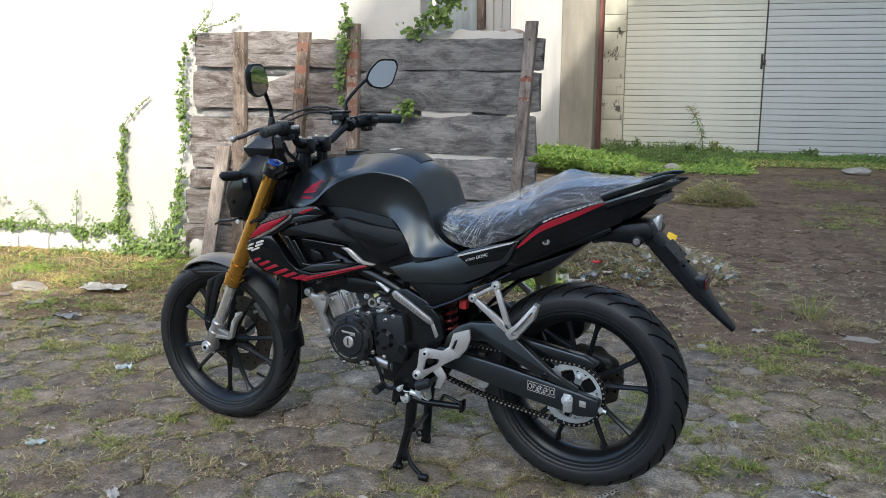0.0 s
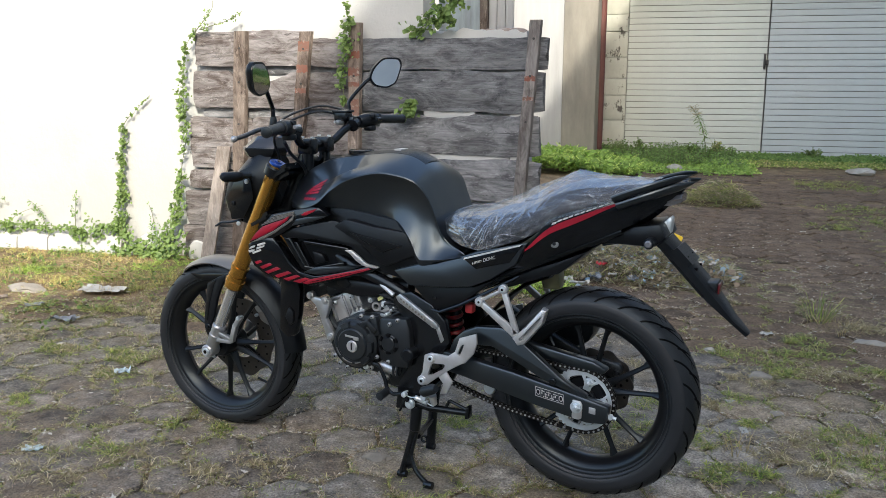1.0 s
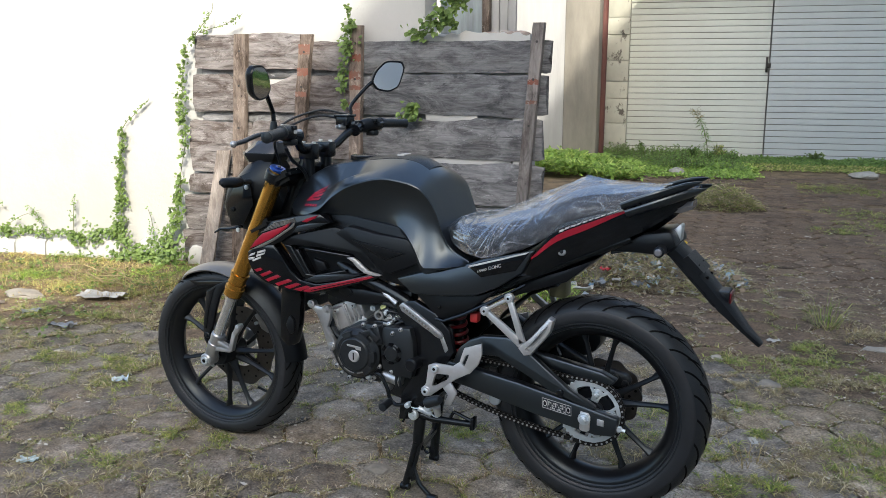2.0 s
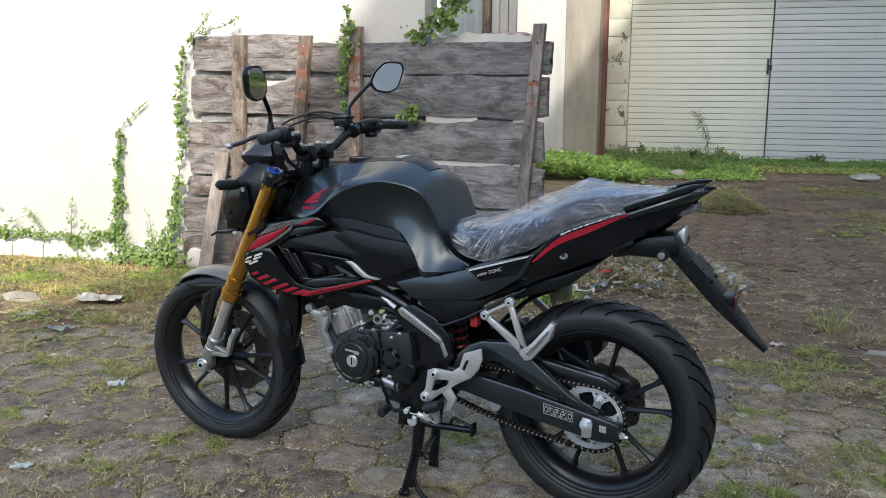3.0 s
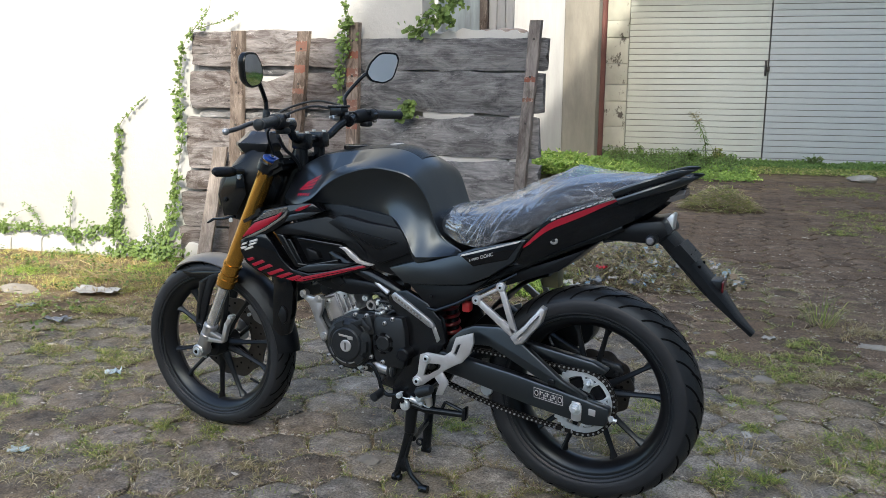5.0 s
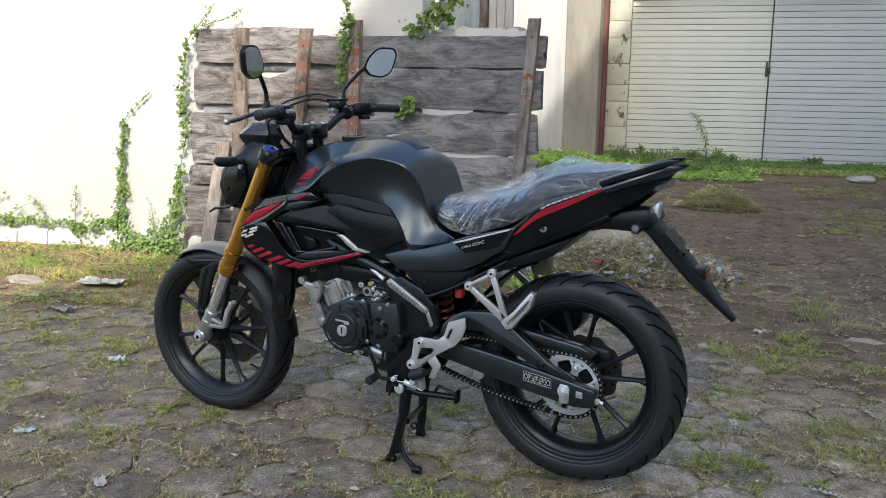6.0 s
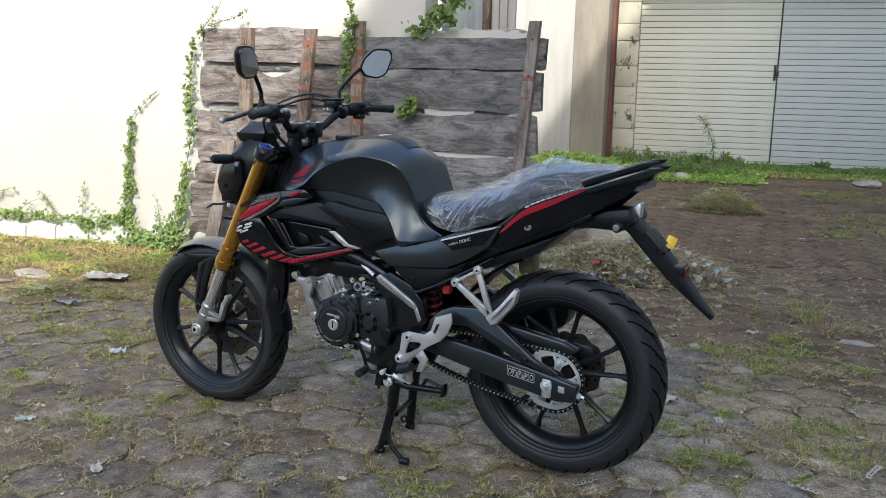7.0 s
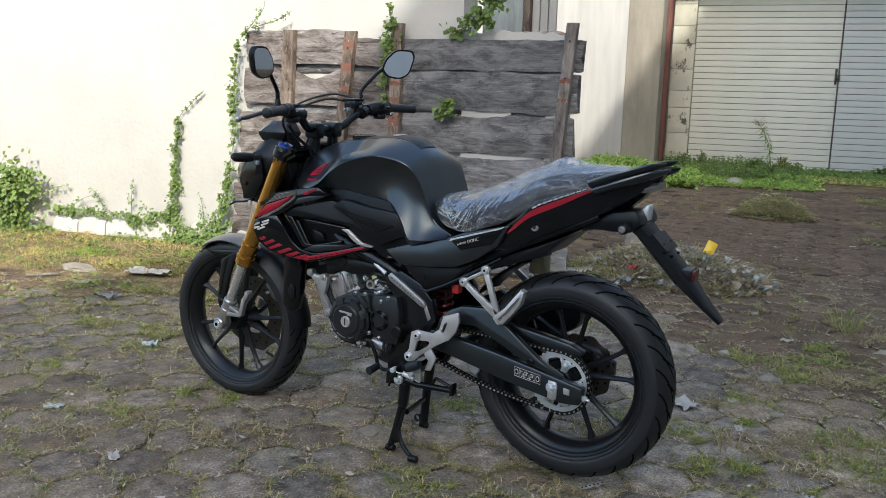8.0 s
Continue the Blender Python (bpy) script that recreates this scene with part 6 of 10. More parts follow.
# rear mudguard and what hangs on it
def rear_guard():
    bm = B()
    spine = [(0.665, 0.756, 0.070), (0.735, 0.776, 0.068), (0.795, 0.782, 0.064), (0.832, 0.748, 0.050), (0.885, 0.694, 0.046), (0.945, 0.628, 0.044), (0.997, 0.572, 0.036), (1.037, 0.533, 0.016)]
    rings = []
    for k, (x, z, wd) in enumerate(spine):
        a, b = spine[max(k - 1, 0)], spine[min(k + 1, len(spine) - 1)]
        nx, nz = -(b[1] - a[1]), b[0] - a[0]
        L = math.hypot(nx, nz)
        nx, nz = nx / L, nz / L
        th = 0.018 if k in (1, 2) else 0.015 if k < 6 else 0.006
        rings.append([(x + nx * q, y, z + nz * q) for y, q in ((-wd, -th), (-wd * 0.96, th * 0.4), (-wd * 0.7, th), (wd * 0.7, th), (wd * 0.96, th * 0.4), (wd, -th), (wd * 0.6, -th * 0.2), (-wd * 0.6, -th * 0.2))])
    g = part("rear_mudguard", loft(bm, rings), M["plastic"], BIKE, "long matt-black rear mudguard", 40)
    bm = B()
    plate(bm, [(0.660, 0.746), (0.745, 0.800), (0.815, 0.812), (0.835, 0.775), (0.800, 0.748), (0.72, 0.750)], -0.075, 0.075, 0.010)
    part("lamp_bracket", bm, M["plastic"], g)
    for y in (-0.10, 0.10):
        bm = B()
        disc(bm, (0.798, 0.766), 0.0135, y - 0.022, y + 0.022, 14, 0.006)
        part("indicator_socket", bm, M["plastic"], g)
        bm = B()
        disc(bm, (0.798, 0.766), 0.0095, y * 1.225 - 0.004, y * 1.225 + 0.004, 12, 0.003)
        part("socket_face", bm, M["clearlens"], g)
    bm = B()
    box(bm, 0.928, 0.958, -0.030, 0.030, 0.632, 0.664, 0.004)
    part("reflector_case", bm, M["plastic"], g)
    part("reflector", box(B(), 0.9585, 0.963, -0.027, 0.027, 0.635, 0.661, 0.001), M["redlens"], g, "red rear reflector")
    part("plate_mount", loft(B(), [[(0.846 + 0.0 + a, -0.049, 0.742 + b), (0.846 + a, 0.049, 0.742 + b), (0.884 + a, 0.049, 0.704 + b), (0.884 + a, -0.049, 0.704 + b)] for a, b in ((-0.004, -0.002), (0.010, 0.008), (0.013, 0.006))]), M["plastic"], g)
    part("side_rib", loft(B(), [[(x, y, z) for x, z in ((0.815 + q, 0.742 + q), (0.850 + q, 0.705 + q), (0.925 + q, 0.627 + q), (0.921 + q, 0.623 + q), (0.846 + q, 0.700 + q), (0.811 + q, 0.737 + q))] for y, q in ((-0.0500, 0.004), (-0.0475, 0.004))]), M["frame"], g)
    for y in (-0.030, 0.030):
        for x, z in ((0.876, 0.712), (0.900, 0.684)):
            part("plate_slot", box(B(), x - 0.007, x + 0.007, y - 0.005, y + 0.005, z + 0.008, z + 0.0145, 0.001), M["groove"], g)
    part("plate_bracket", plate(B(), [(0.812, 0.806), (0.828, 0.822), (0.834, 0.818), (0.830, 0.770), (0.822, 0.768)], -0.02, 0.02, 0.002), M["steel"], g, "bare metal number-plate bracket")


rear_guard()


# frame and subframe
bm = B()
for sd in (-1, 1):
    y = sd * 0.085
    tube(bm, curve_pts([(-0.30, sd * 0.03, 0.80), (-0.12, sd * 0.12, 0.66), (0.06, sd * 0.125, 0.585), (0.16, sd * 0.115, 0.535)], 6), 0.019, 12)
    tube(bm, [(0.16, sd * 0.105, 0.54), (0.30, sd * 0.105, 0.59), (0.48, sd * 0.10, 0.68), (0.72, sd * 0.08, 0.79)], 0.013, 10)
    tube(bm, [(-0.32, 0, 0.76), (-0.24, sd * 0.09, 0.66), (-0.175, sd * 0.11, 0.555)], 0.017, 12)
FRAME = part("frame", bm, M["frame"], BIKE, "black steel frame")
for sd in (-1, 1):
    bm = B()
    plate(bm, [(0.085, 0.565), (0.140, 0.575), (0.205, 0.545), (0.248, 0.500), (0.262, 0.440), (0.235, 0.400), (0.205, 0.370), (0.185, 0.290), (0.150, 0.225), (0.085, 0.215), (0.095, 0.30), (0.135, 0.36), (0.130, 0.47), (0.080, 0.535)],
          sd * 0.128 - 0.012, sd * 0.128 + 0.012, 0.006)
    part("pivot_plate", bm, M["frame"], FRAME, "black swingarm pivot plate")
    bm = B()
    plate(bm, [(0.094, 0.556), (0.108, 0.568), (0.181, 0.522), (0.222, 0.496), (0.231, 0.486), (0.224, 0.476), (0.210, 0.480), (0.193, 0.491), (0.102, 0.542)], sd * 0.142 - 0.006, sd * 0.142 + 0.006, 0.003)
    plate(bm, [(0.214, 0.486), (0.230, 0.484), (0.246, 0.446), (0.234, 0.434)], sd * 0.136 - 0.006, sd * 0.136 + 0.006, 0.004)
    part("frame_trim", bm, M["alloy"], FRAME, "silver frame trim with raised rim")
    bm = B()
    for k in range(9):
        x, z = 0.110 + 0.0095 * k, 0.5555 - 0.0062 * k
        plate(bm, [(x, z), (x + 0.0055, z - 0.0036), (x + 0.0035, z - 0.0080), (x - 0.002, z - 0.0045)], sd * 0.1482 - 0.0004, sd * 0.1482 + 0.0004, 0)
    part("trim_mark", bm, M["fender"], FRAME)
    bm = B()
    tube(bm, [(0.035, sd * 0.135, 0.592), (0.085, sd * 0.14, 0.560)], 0.008, 8)
    part("trim_rod", bm, M["silver"], FRAME)
    bm = B()
    tube(bm, [(0.205, sd * 0.14, 0.532), (0.232, sd * 0.142, 0.528), (0.29, sd * 0.14, 0.553), (0.37, sd * 0.135, 0.597), (0.46, sd * 0.125, 0.650)], [0.004, 0.005, 0.005, 0.005, 0.004], 8)
    part("subframe_edge", bm, M["frame"], FRAME)
    bm = B()
    disc(bm, (0.146, 0.398), 0.0185, sd * 0.150 - 0.030, sd * 0.150 + 0.018, 24, 0.004)
    disc(bm, (0.146, 0.398), 0.0125, sd * 0.170 - 0.003, sd * 0.170 + 0.003, 20, 0.001)
    part("pivot_cap", bm, M["plastic"], FRAME)
    # engine hanger
    bm = B()
    plate(bm, [(-0.198, 0.520), (-0.186, 0.529), (-0.158, 0.524), (-0.140, 0.532), (-0.125, 0.520), (-0.129, 0.490), (-0.139, 0.465), (-0.112, 0.422), (-0.112, 0.402), (-0.124, 0.397), (-0.140, 0.408), (-0.158, 0.463), (-0.176, 0.502)], sd * 0.148 - 0.008, sd * 0.148 + 0.008, 0.004)
    hang = part("engine_hanger", bm, M["alloy"], FRAME, "cast aluminium engine hanger")
    for x, z in ((-0.192, 0.530), (-0.141, 0.520), (-0.1235, 0.411)):
        bm = B()
        disc(bm, (x, z), 0.008, sd * 0.150 - 0.014, sd * 0.150 + 0.014, 6, 0.0015)
        disc(bm, (x, z), 0.0118, sd * 0.150 - 0.010, sd * 0.150 + 0.010, 18, 0.001)
        part("hanger_bolt", bm, M["alloy"], FRAME)

# engine: crankcase, covers, leaning barrel and head, and the small parts round them
bm = B()
plate(bm, [(-0.163, 0.412), (-0.150, 0.440), (-0.110, 0.455), (-0.050, 0.490), (0.030, 0.500), (0.135, 0.498), (0.165, 0.450), (0.165, 0.330), (0.130, 0.282), (0.065, 0.274), (0.046, 0.304), (-0.013, 0.310), (-0.108, 0.330), (-0.135, 0.352)], -0.125, 0.115, 0.012)
ENG = part("engine", bm, M["engine"], BIKE, "black liquid-cooled single-cylinder engine")
GC = Vector((-0.033, 0.406))


def cover(poly, y0, y1, bevel, m, name, label=""):
    bm = B()
    plate(bm, poly, y0, y1, bevel)
    return part(name, bm, m, ENG, label)


def bolt(x, z, y, r=0.0052, material="alloy", name="cover_bolt"):
    """A flanged bolt with a sunk socket, facing outwards."""
    b = part(name, disc(disc(B(), (x, z), r * 1.25, y - 0.0015, y + 0.004, 16, 0.0006), (x, z), r, y - 0.006, y, 12, 0.0012), M[material], ENG)
    part("socket", disc(B(), (x, z), r * 0.48, y - 0.0064, y - 0.003, 6), M["groove"], b)


cover([(-0.112, 0.352), (-0.128, 0.395), (-0.108, 0.440), (-0.060, 0.472), (-0.020, 0.492), (0.030, 0.492), (0.044, 0.470), (0.044, 0.400), (0.030, 0.345), (-0.010, 0.318), (-0.075, 0.322)], -0.150, -0.110, 0.009, M["engine"], "generator_base")
bm = B()
disc(bm, GC, 0.0735, -0.170, -0.14, 56, 0.006)
disc(bm, GC, 0.067, -0.180, -0.16, 56, 0.009)
disc(bm, GC, 0.049, -0.186, -0.17, 48, 0.004)
part("generator_cover", bm, M["engine"], ENG, "round black generator cover")
# raised fins round the cover's crown, and the strengthening arm to its upper rear
for a, b in ((38, 78), (100, 128), (300, 330), (345, 372)):
    part("cover_lug", lathe(B(), [(0.051, -0.1835), (0.066, -0.1815), (0.068, -0.170), (0.051, -0.170)], 8, (GC.x, 0, GC.y), True, radians(a), radians(b)), M["engine"], ENG)
part("cover_arm", bars(B(), (((-0.010, 0.462), (0.020, 0.482), 0.010, 0.007), ((0.015, 0.478), (0.040, 0.452), 0.007, 0.009)), -0.176, -0.150, 0.003), M["engine"], ENG)
part("cover_arm", bars(B(), (((0.030, 0.492), (0.044, 0.440), 0.010, 0.010),), -0.170, -0.140, 0.004), M["engine"], ENG)
for a, b in ((196, 222), (232, 268), (278, 300)):
    part("generator_arc", lathe(B(), [(0.0545, -0.1822), (0.0575, -0.1815), (0.0575, -0.178), (0.0545, -0.178)], 12, (GC.x, 0, GC.y), True, radians(a), radians(b)), M["alloy"], ENG)
part("inspection_plug", disc(B(), (GC.x + 0.003, GC.y - 0.003), 0.0175, -0.191, -0.182, 32, 0.002), M["silver"], ENG, "silver slotted inspection plug")
part("plug_slot", box(B(), GC.x + 0.0012, GC.x + 0.0048, -0.1917, -0.188, GC.y - 0.013, GC.y + 0.008), M["groove"], ENG)
part("generator_mark", plate(B(), [(-0.054, 0.436), (-0.008, 0.432), (-0.008, 0.422), (-0.024, 0.4225), (-0.026, 0.428), (-0.053, 0.430)], -0.1872, -0.1845, 0.0004), M["silver"], ENG, "plain silver mark")
cover([(0.046, 0.488), (0.060, 0.494), (0.136, 0.499), (0.146, 0.46), (0.150, 0.390), (0.140, 0.352), (0.090, 0.350), (0.047, 0.366), (0.040, 0.42)], -0.162, -0.108, 0.007, M["engine"], "sprocket_cover", "black sprocket cover")
part("cover_boss", disc(B(), (0.079, 0.419), 0.029, -0.1655, -0.160, 36, 0.003), M["engine"], ENG)
part("boss_cap", disc(B(), (0.079, 0.419), 0.022, -0.1685, -0.160, 32, 0.003), M["engine"], ENG)
for k in range(6):
    a = radians(30 + 60 * k)
    part("boss_rib", lathe(B(), [(0.0235, -0.1705), (0.030, -0.1690), (0.031, -0.160), (0.0235, -0.160)], 4, (0.079, 0, 0.419), True, a - 0.24, a + 0.24), M["groove"], ENG)
for x, z, y in ((-0.128, 0.398, -0.150), (-0.112, 0.352, -0.150), (-0.098, 0.330, -0.146), (-0.070, 0.322, -0.150), (-0.026, 0.318, -0.150), (0.000, 0.320, -0.150), (0.012, 0.333, -0.150), (-0.020, 0.487, -0.150), (0.028, 0.494, -0.168), (0.083, 0.478, -0.163),
                (0.108, 0.492, -0.162), (0.076, 0.364, -0.163), (0.036, 0.372, -0.158)):
    bolt(x, z, y)
bolt(-0.060, 0.450, -0.172, 0.0085)


def cylinder():
    """Barrel, head and cam cover leaning forward."""
    m = Matrix.Translation((-0.068, 0, 0.436)) @ pose(0, 0, 0, 0, math.degrees(math.atan2(-0.40, 0.92)), 0)

    def blk(name, x0, x1, hy, z0, z1, bev, material, label=""):
        bm = B()
        box(bm, x0, x1, -hy, hy, z0, z1, bev)
        bm.transform(m)
        return part(name, bm, M[material], ENG, label)

    blk("barrel", -0.048, 0.050, 0.104, -0.015, 0.050, 0.006, "alloy", "bare aluminium cylinder barrel")
    for k in range(3):
        blk("cooling_fin", -0.052, 0.053, 0.109, 0.002 + 0.014 * k, 0.006 + 0.014 * k, 0.0012, "alloy")
    blk("cylinder_head", -0.054, 0.056, 0.110, 0.052, 0.108, 0.009, "alloy", "bare aluminium cylinder head")
    # frame of ribs round a sunk field on the head's side
    for x0, x1, z0, z1 in ((-0.050, -0.042, 0.004, 0.104), (-0.006, 0.002, 0.020, 0.104), (0.004, 0.008, 0.012, 0.100), (-0.046, 0.002, 0.098, 0.105), (-0.046, 0.002, 0.020, 0.027)):
        blk("cast_rib", x0, x1, 0.118, z0, z1, 0.0022, "alloy")
    blk("sunk_field", -0.042, -0.006, 0.1125, 0.030, 0.096, 0.002, "silver")
    for k in range(3):
        blk("cast_rib", 0.018 + 0.014 * k, 0.023 + 0.014 * k, 0.116 - 0.003 * k, 0.016 + 0.012 * k, 0.092 - 0.006 * k, 0.0018, "alloy")
    blk("head_ledge", 0.010, 0.062, 0.120, 0.034, 0.042, 0.0022, "alloy")
    blk("cam_cover", -0.060, 0.060, 0.104, 0.108, 0.146, 0.014, "engine", "black cam cover")
    for x, z in ((-0.030, 0.090), (0.034, 0.088), (0.046, 0.026)):
        p = m @ Vector((x, 0, z))
        bolt(p.x, p.z, -0.118, 0.0062, "steel", "head_bolt")


cylinder()
cover([(-0.165, 0.566), (-0.090, 0.590), (-0.020, 0.588), (0.045, 0.584), (0.058, 0.566), (0.020, 0.548), (-0.040, 0.540), (-0.085, 0.546), (-0.120, 0.552)], -0.142, -0.08, 0.007, M["plastic"], "air_duct")
cover([(-0.098, 0.600), (-0.088, 0.606), (-0.055, 0.575), (-0.075, 0.560), (-0.105, 0.572)], -0.146, -0.12, 0.003, M["plastic"], "duct_bracket")
part("throttle_body", tube(B(), [(0.005, -0.06, 0.545), (0.05, -0.065, 0.560), (0.10, -0.06, 0.57)], [0.030, 0.032, 0.026], 20), M["engine"], ENG)
part("tag", plate(B(), [(0.022, 0.541), (0.040, 0.551), (0.044, 0.541), (0.026, 0.531)], -0.128, -0.126, 0.0004), M["tag"], ENG, "small pale yellow tag")
bm = B()
lathe(bm, [(0.008, -0.128), (0.0145, -0.128), (0.0145, -0.112), (0.008, -0.112)], 24, (0.018, 0, 0.514))
part("sensor_ring", bm, M["alloy"], ENG, "bare metal ring fitting")
part("injector_bracket", bars(B(), (((0.028, 0.508), (0.062, 0.502), 0.008, 0.006), ((0.052, 0.522), (0.060, 0.486), 0.006, 0.007), ((0.030, 0.490), (0.085, 0.486), 0.005, 0.005)), -0.126, -0.112, 0.002), M["alloy"], ENG, "stamped metal bracket")
for x, y, z, rr in ((0.045, -0.12, 0.524, 0.010), (-0.005, -0.112, 0.530, 0.009), (0.072, -0.118, 0.512, 0.008), (0.012, -0.13, 0.482, 0.007), (0.058, -0.13, 0.497, 0.006)):
    bm = B()
    disc(bm, (x, z), rr, y - 0.012, y + 0.04, 16, 0.002)
    disc(bm, (x, z), rr * 0.5, y - 0.018, y, 8, 0.001)
    part("fitting", bm, M["steel"], ENG)
for ctrl, rad in (([(-0.02, -0.12, 0.545), (0.02, -0.13, 0.556), (0.06, -0.128, 0.548), (0.09, -0.11, 0.53)], 0.006), ([(0.03, -0.118, 0.50), (0.055, -0.132, 0.530), (0.085, -0.12, 0.525)], 0.005), ([(-0.10, -0.10, 0.54), (-0.13, -0.09, 0.60), (-0.2, -0.08, 0.62)], 0.008),
                  ([(0.066, -0.122, 0.470), (0.084, -0.135, 0.500), (0.12, -0.13, 0.515), (0.17, -0.12, 0.52)], 0.0042), ([(0.040, -0.118, 0.545), (0.065, -0.130, 0.520), (0.10, -0.128, 0.505), (0.13, -0.12, 0.512)], 0.0035),
                  ([(-0.150, -0.10, 0.500), (-0.148, -0.118, 0.462), (-0.118, -0.122, 0.430), (-0.100, -0.12, 0.446)], 0.010)):
    part("hose", tube(B(), curve_pts(ctrl, 7), rad, 10), M["rubber"], ENG, "black rubber hose")
# starter, gear linkage and pedal under the covers
bm = B()
tube(bm, [(0.034, -0.130, 0.344), (0.040, -0.132, 0.341), (0.092, -0.134, 0.332), (0.098, -0.134, 0.331)], [0.012, 0.0175, 0.0175, 0.013], 20)
bars(bm, (((0.010, 0.352), (0.045, 0.330), 0.008, 0.012), ((0.030, 0.322), (0.060, 0.300), 0.012, 0.008)), -0.140, -0.110, 0.004)
part("starter_motor", bm, M["alloy"], ENG, "bare aluminium starter motor")
bm = B()
for x in (0.086, 0.098):
    tube(bm, [(x, -0.148, 0.350), (x, -0.152, 0.335), (x, -0.148, 0.318)], 0.0045, 8)
part("starter_terminal", bm, M["rubber"], ENG)
part("gear_linkage", tube(B(), curve_pts([(-0.004, -0.150, 0.334), (0.012, -0.155, 0.350), (0.038, -0.156, 0.346), (0.058, -0.154, 0.310), (0.067, -0.154, 0.281), (0.088, -0.156, 0.266), (0.122, -0.156, 0.272), (0.134, -0.152, 0.250)], 6), 0.0058, 10), M["frame"], ENG)
part("linkage_joint", disc(B(), (0.126, 0.272), 0.008, -0.166, -0.150, 14, 0.002), M["steel"], ENG)
part("linkage_joint", disc(B(), (-0.002, 0.337), 0.009, -0.162, -0.146, 14, 0.002), M["steel"], ENG)
cover([(-0.02, 0.318), (0.09, 0.315), (0.14, 0.285), (0.10, 0.252), (0.03, 0.268)], -0.10, 0.10, 0.012, M["engine"], "sump")
bm = B()
tube(bm, [(0.066, -0.200, 0.268), (0.066, -0.198, 0.268), (0.068, -0.158, 0.272)], [0.008, 0.0125, 0.0115], 16)
part("gear_pedal_tip", bm, M["rubber"], ENG, "round rubber gear pedal")

# swingarm, shock, chain
SW = part("swingarm", plate(B(), [(0.225, 0.415), (0.235, 0.355), (0.30, 0.345), (0.50, 0.300), (0.66, 0.272), (0.712, 0.276), (0.722, 0.326), (0.66, 0.340), (0.575, 0.358), (0.45, 0.382), (0.30, 0.405)], -0.135, -0.105, 0.007), M["satin"], BIKE,
          "black steel swingarm with a curved gusset")
part("gusset", plate(B(), [(0.250, 0.400), (0.268, 0.450), (0.302, 0.480), (0.340, 0.497), (0.412, 0.503), (0.446, 0.491), (0.590, 0.382), (0.662, 0.346), (0.650, 0.338), (0.568, 0.362), (0.537, 0.371), (0.442, 0.418), (0.385, 0.445), (0.33, 0.442), (0.30, 0.41)],
                     -0.132, -0.108, 0.006), M["satin"], SW)
part("right_arm", plate(B(), [(0.225, 0.415), (0.235, 0.355), (0.50, 0.300), (0.66, 0.272), (0.722, 0.290), (0.722, 0.335), (0.60, 0.375), (0.45, 0.44), (0.34, 0.50), (0.28, 0.47)], 0.105, 0.135, 0.007), M["plastic"], SW)
part("pivot_tube", tube(B(), [(0.235, -0.12, 0.385), (0.235, 0.12, 0.385)], 0.028, 16), M["frame"], SW)
part("chain_guard", plate(B(), [(0.405, 0.470), (0.52, 0.452), (0.66, 0.430), (0.702, 0.412), (0.690, 0.398), (0.56, 0.412), (0.43, 0.43)], -0.092, -0.060, 0.006), M["satin"], SW, "black plastic chain guard")
bm = B()
shape = [(0.30, 0.345), (0.42, 0.350), (0.545, 0.380), (0.575, 0.400), (0.588, 0.425), (0.590, 0.462), (0.580, 0.488), (0.55, 0.494), (0.46, 0.452), (0.31, 0.405)]
plate(bm, shape, 0.165, 0.250, 0.018)
MUFFLER = part("muffler", bm, M["engine"], BIKE, "short black muffler beyond the rear wheel")
part("heat_shield", plate(B(), [(0.36, 0.372), (0.52, 0.390), (0.565, 0.420), (0.565, 0.460), (0.52, 0.462), (0.37, 0.405)], 0.249, 0.257, 0.003), M["satin"], MUFFLER)
part("header_pipe", tube(B(), curve_pts([(-0.13, 0.09, 0.44), (-0.17, 0.12, 0.36), (-0.10, 0.14, 0.29), (0.10, 0.15, 0.27), (0.24, 0.18, 0.31), (0.33, 0.205, 0.375)], 6), 0.019, 14), M["engine"], MUFFLER)
bm = B()
disc(bm, (0.565, 0.374), 0.010, -0.141, -0.13, 14, 0.002)
part("gusset_bolt", bm, M["frame"], SW)
bm = B()
disc(bm, (RA.x, RA.z), 0.0125, -0.148, -0.13, 6, 0.002)
disc(bm, (RA.x, RA.z), 0.0165, -0.141, -0.13, 24, 0.001)
disc(bm, (RA.x, RA.z), 0.006, -0.153, -0.14, 12, 0.001)
tube(bm, [(RA.x, -0.15, RA.z), (RA.x, 0.15, RA.z)], 0.008, 10)
part("axle", bm, M["steel"], SW, "zinc-plated rear axle and nut")
bm = B()
plate(bm, [(0.621, 0.284), (0.630, 0.280), (0.640, 0.280), (0.648, 0.284), (0.650, 0.322), (0.645, 0.332), (0.622, 0.334)], -0.1395, -0.134, 0.003)
plate(bm, [(0.667, 0.303), (0.685, 0.301), (0.685, 0.318), (0.667, 0.32)], -0.1375, -0.134, 0.001)
part("chain_adjuster", bm, M["silver"], SW)
bm = B()
tube(bm, [(0.712, -0.12, 0.298), (0.737, -0.12, 0.293)], 0.0045, 8)
disc(bm, (0.722, 0.296), 0.008, -0.125, -0.115, 6, 0.001)
part("adjuster_bolt", bm, M["steel"], SW)
# caution sticker: white frame and dashes
bm = B()
P0, PU, PV = Vector((0.518, 0.3265)), Vector((0.0800, -0.0115)), Vector((-0.001, 0.0270))


def decal(u0, u1, v0, v1):
    q = [P0 + PU * u + PV * v for u, v in ((u0, v0), (u1, v0), (u1, v1), (u0, v1))]
    plate(bm, [tuple(p) for p in q], -0.1362, -0.1352, 0)


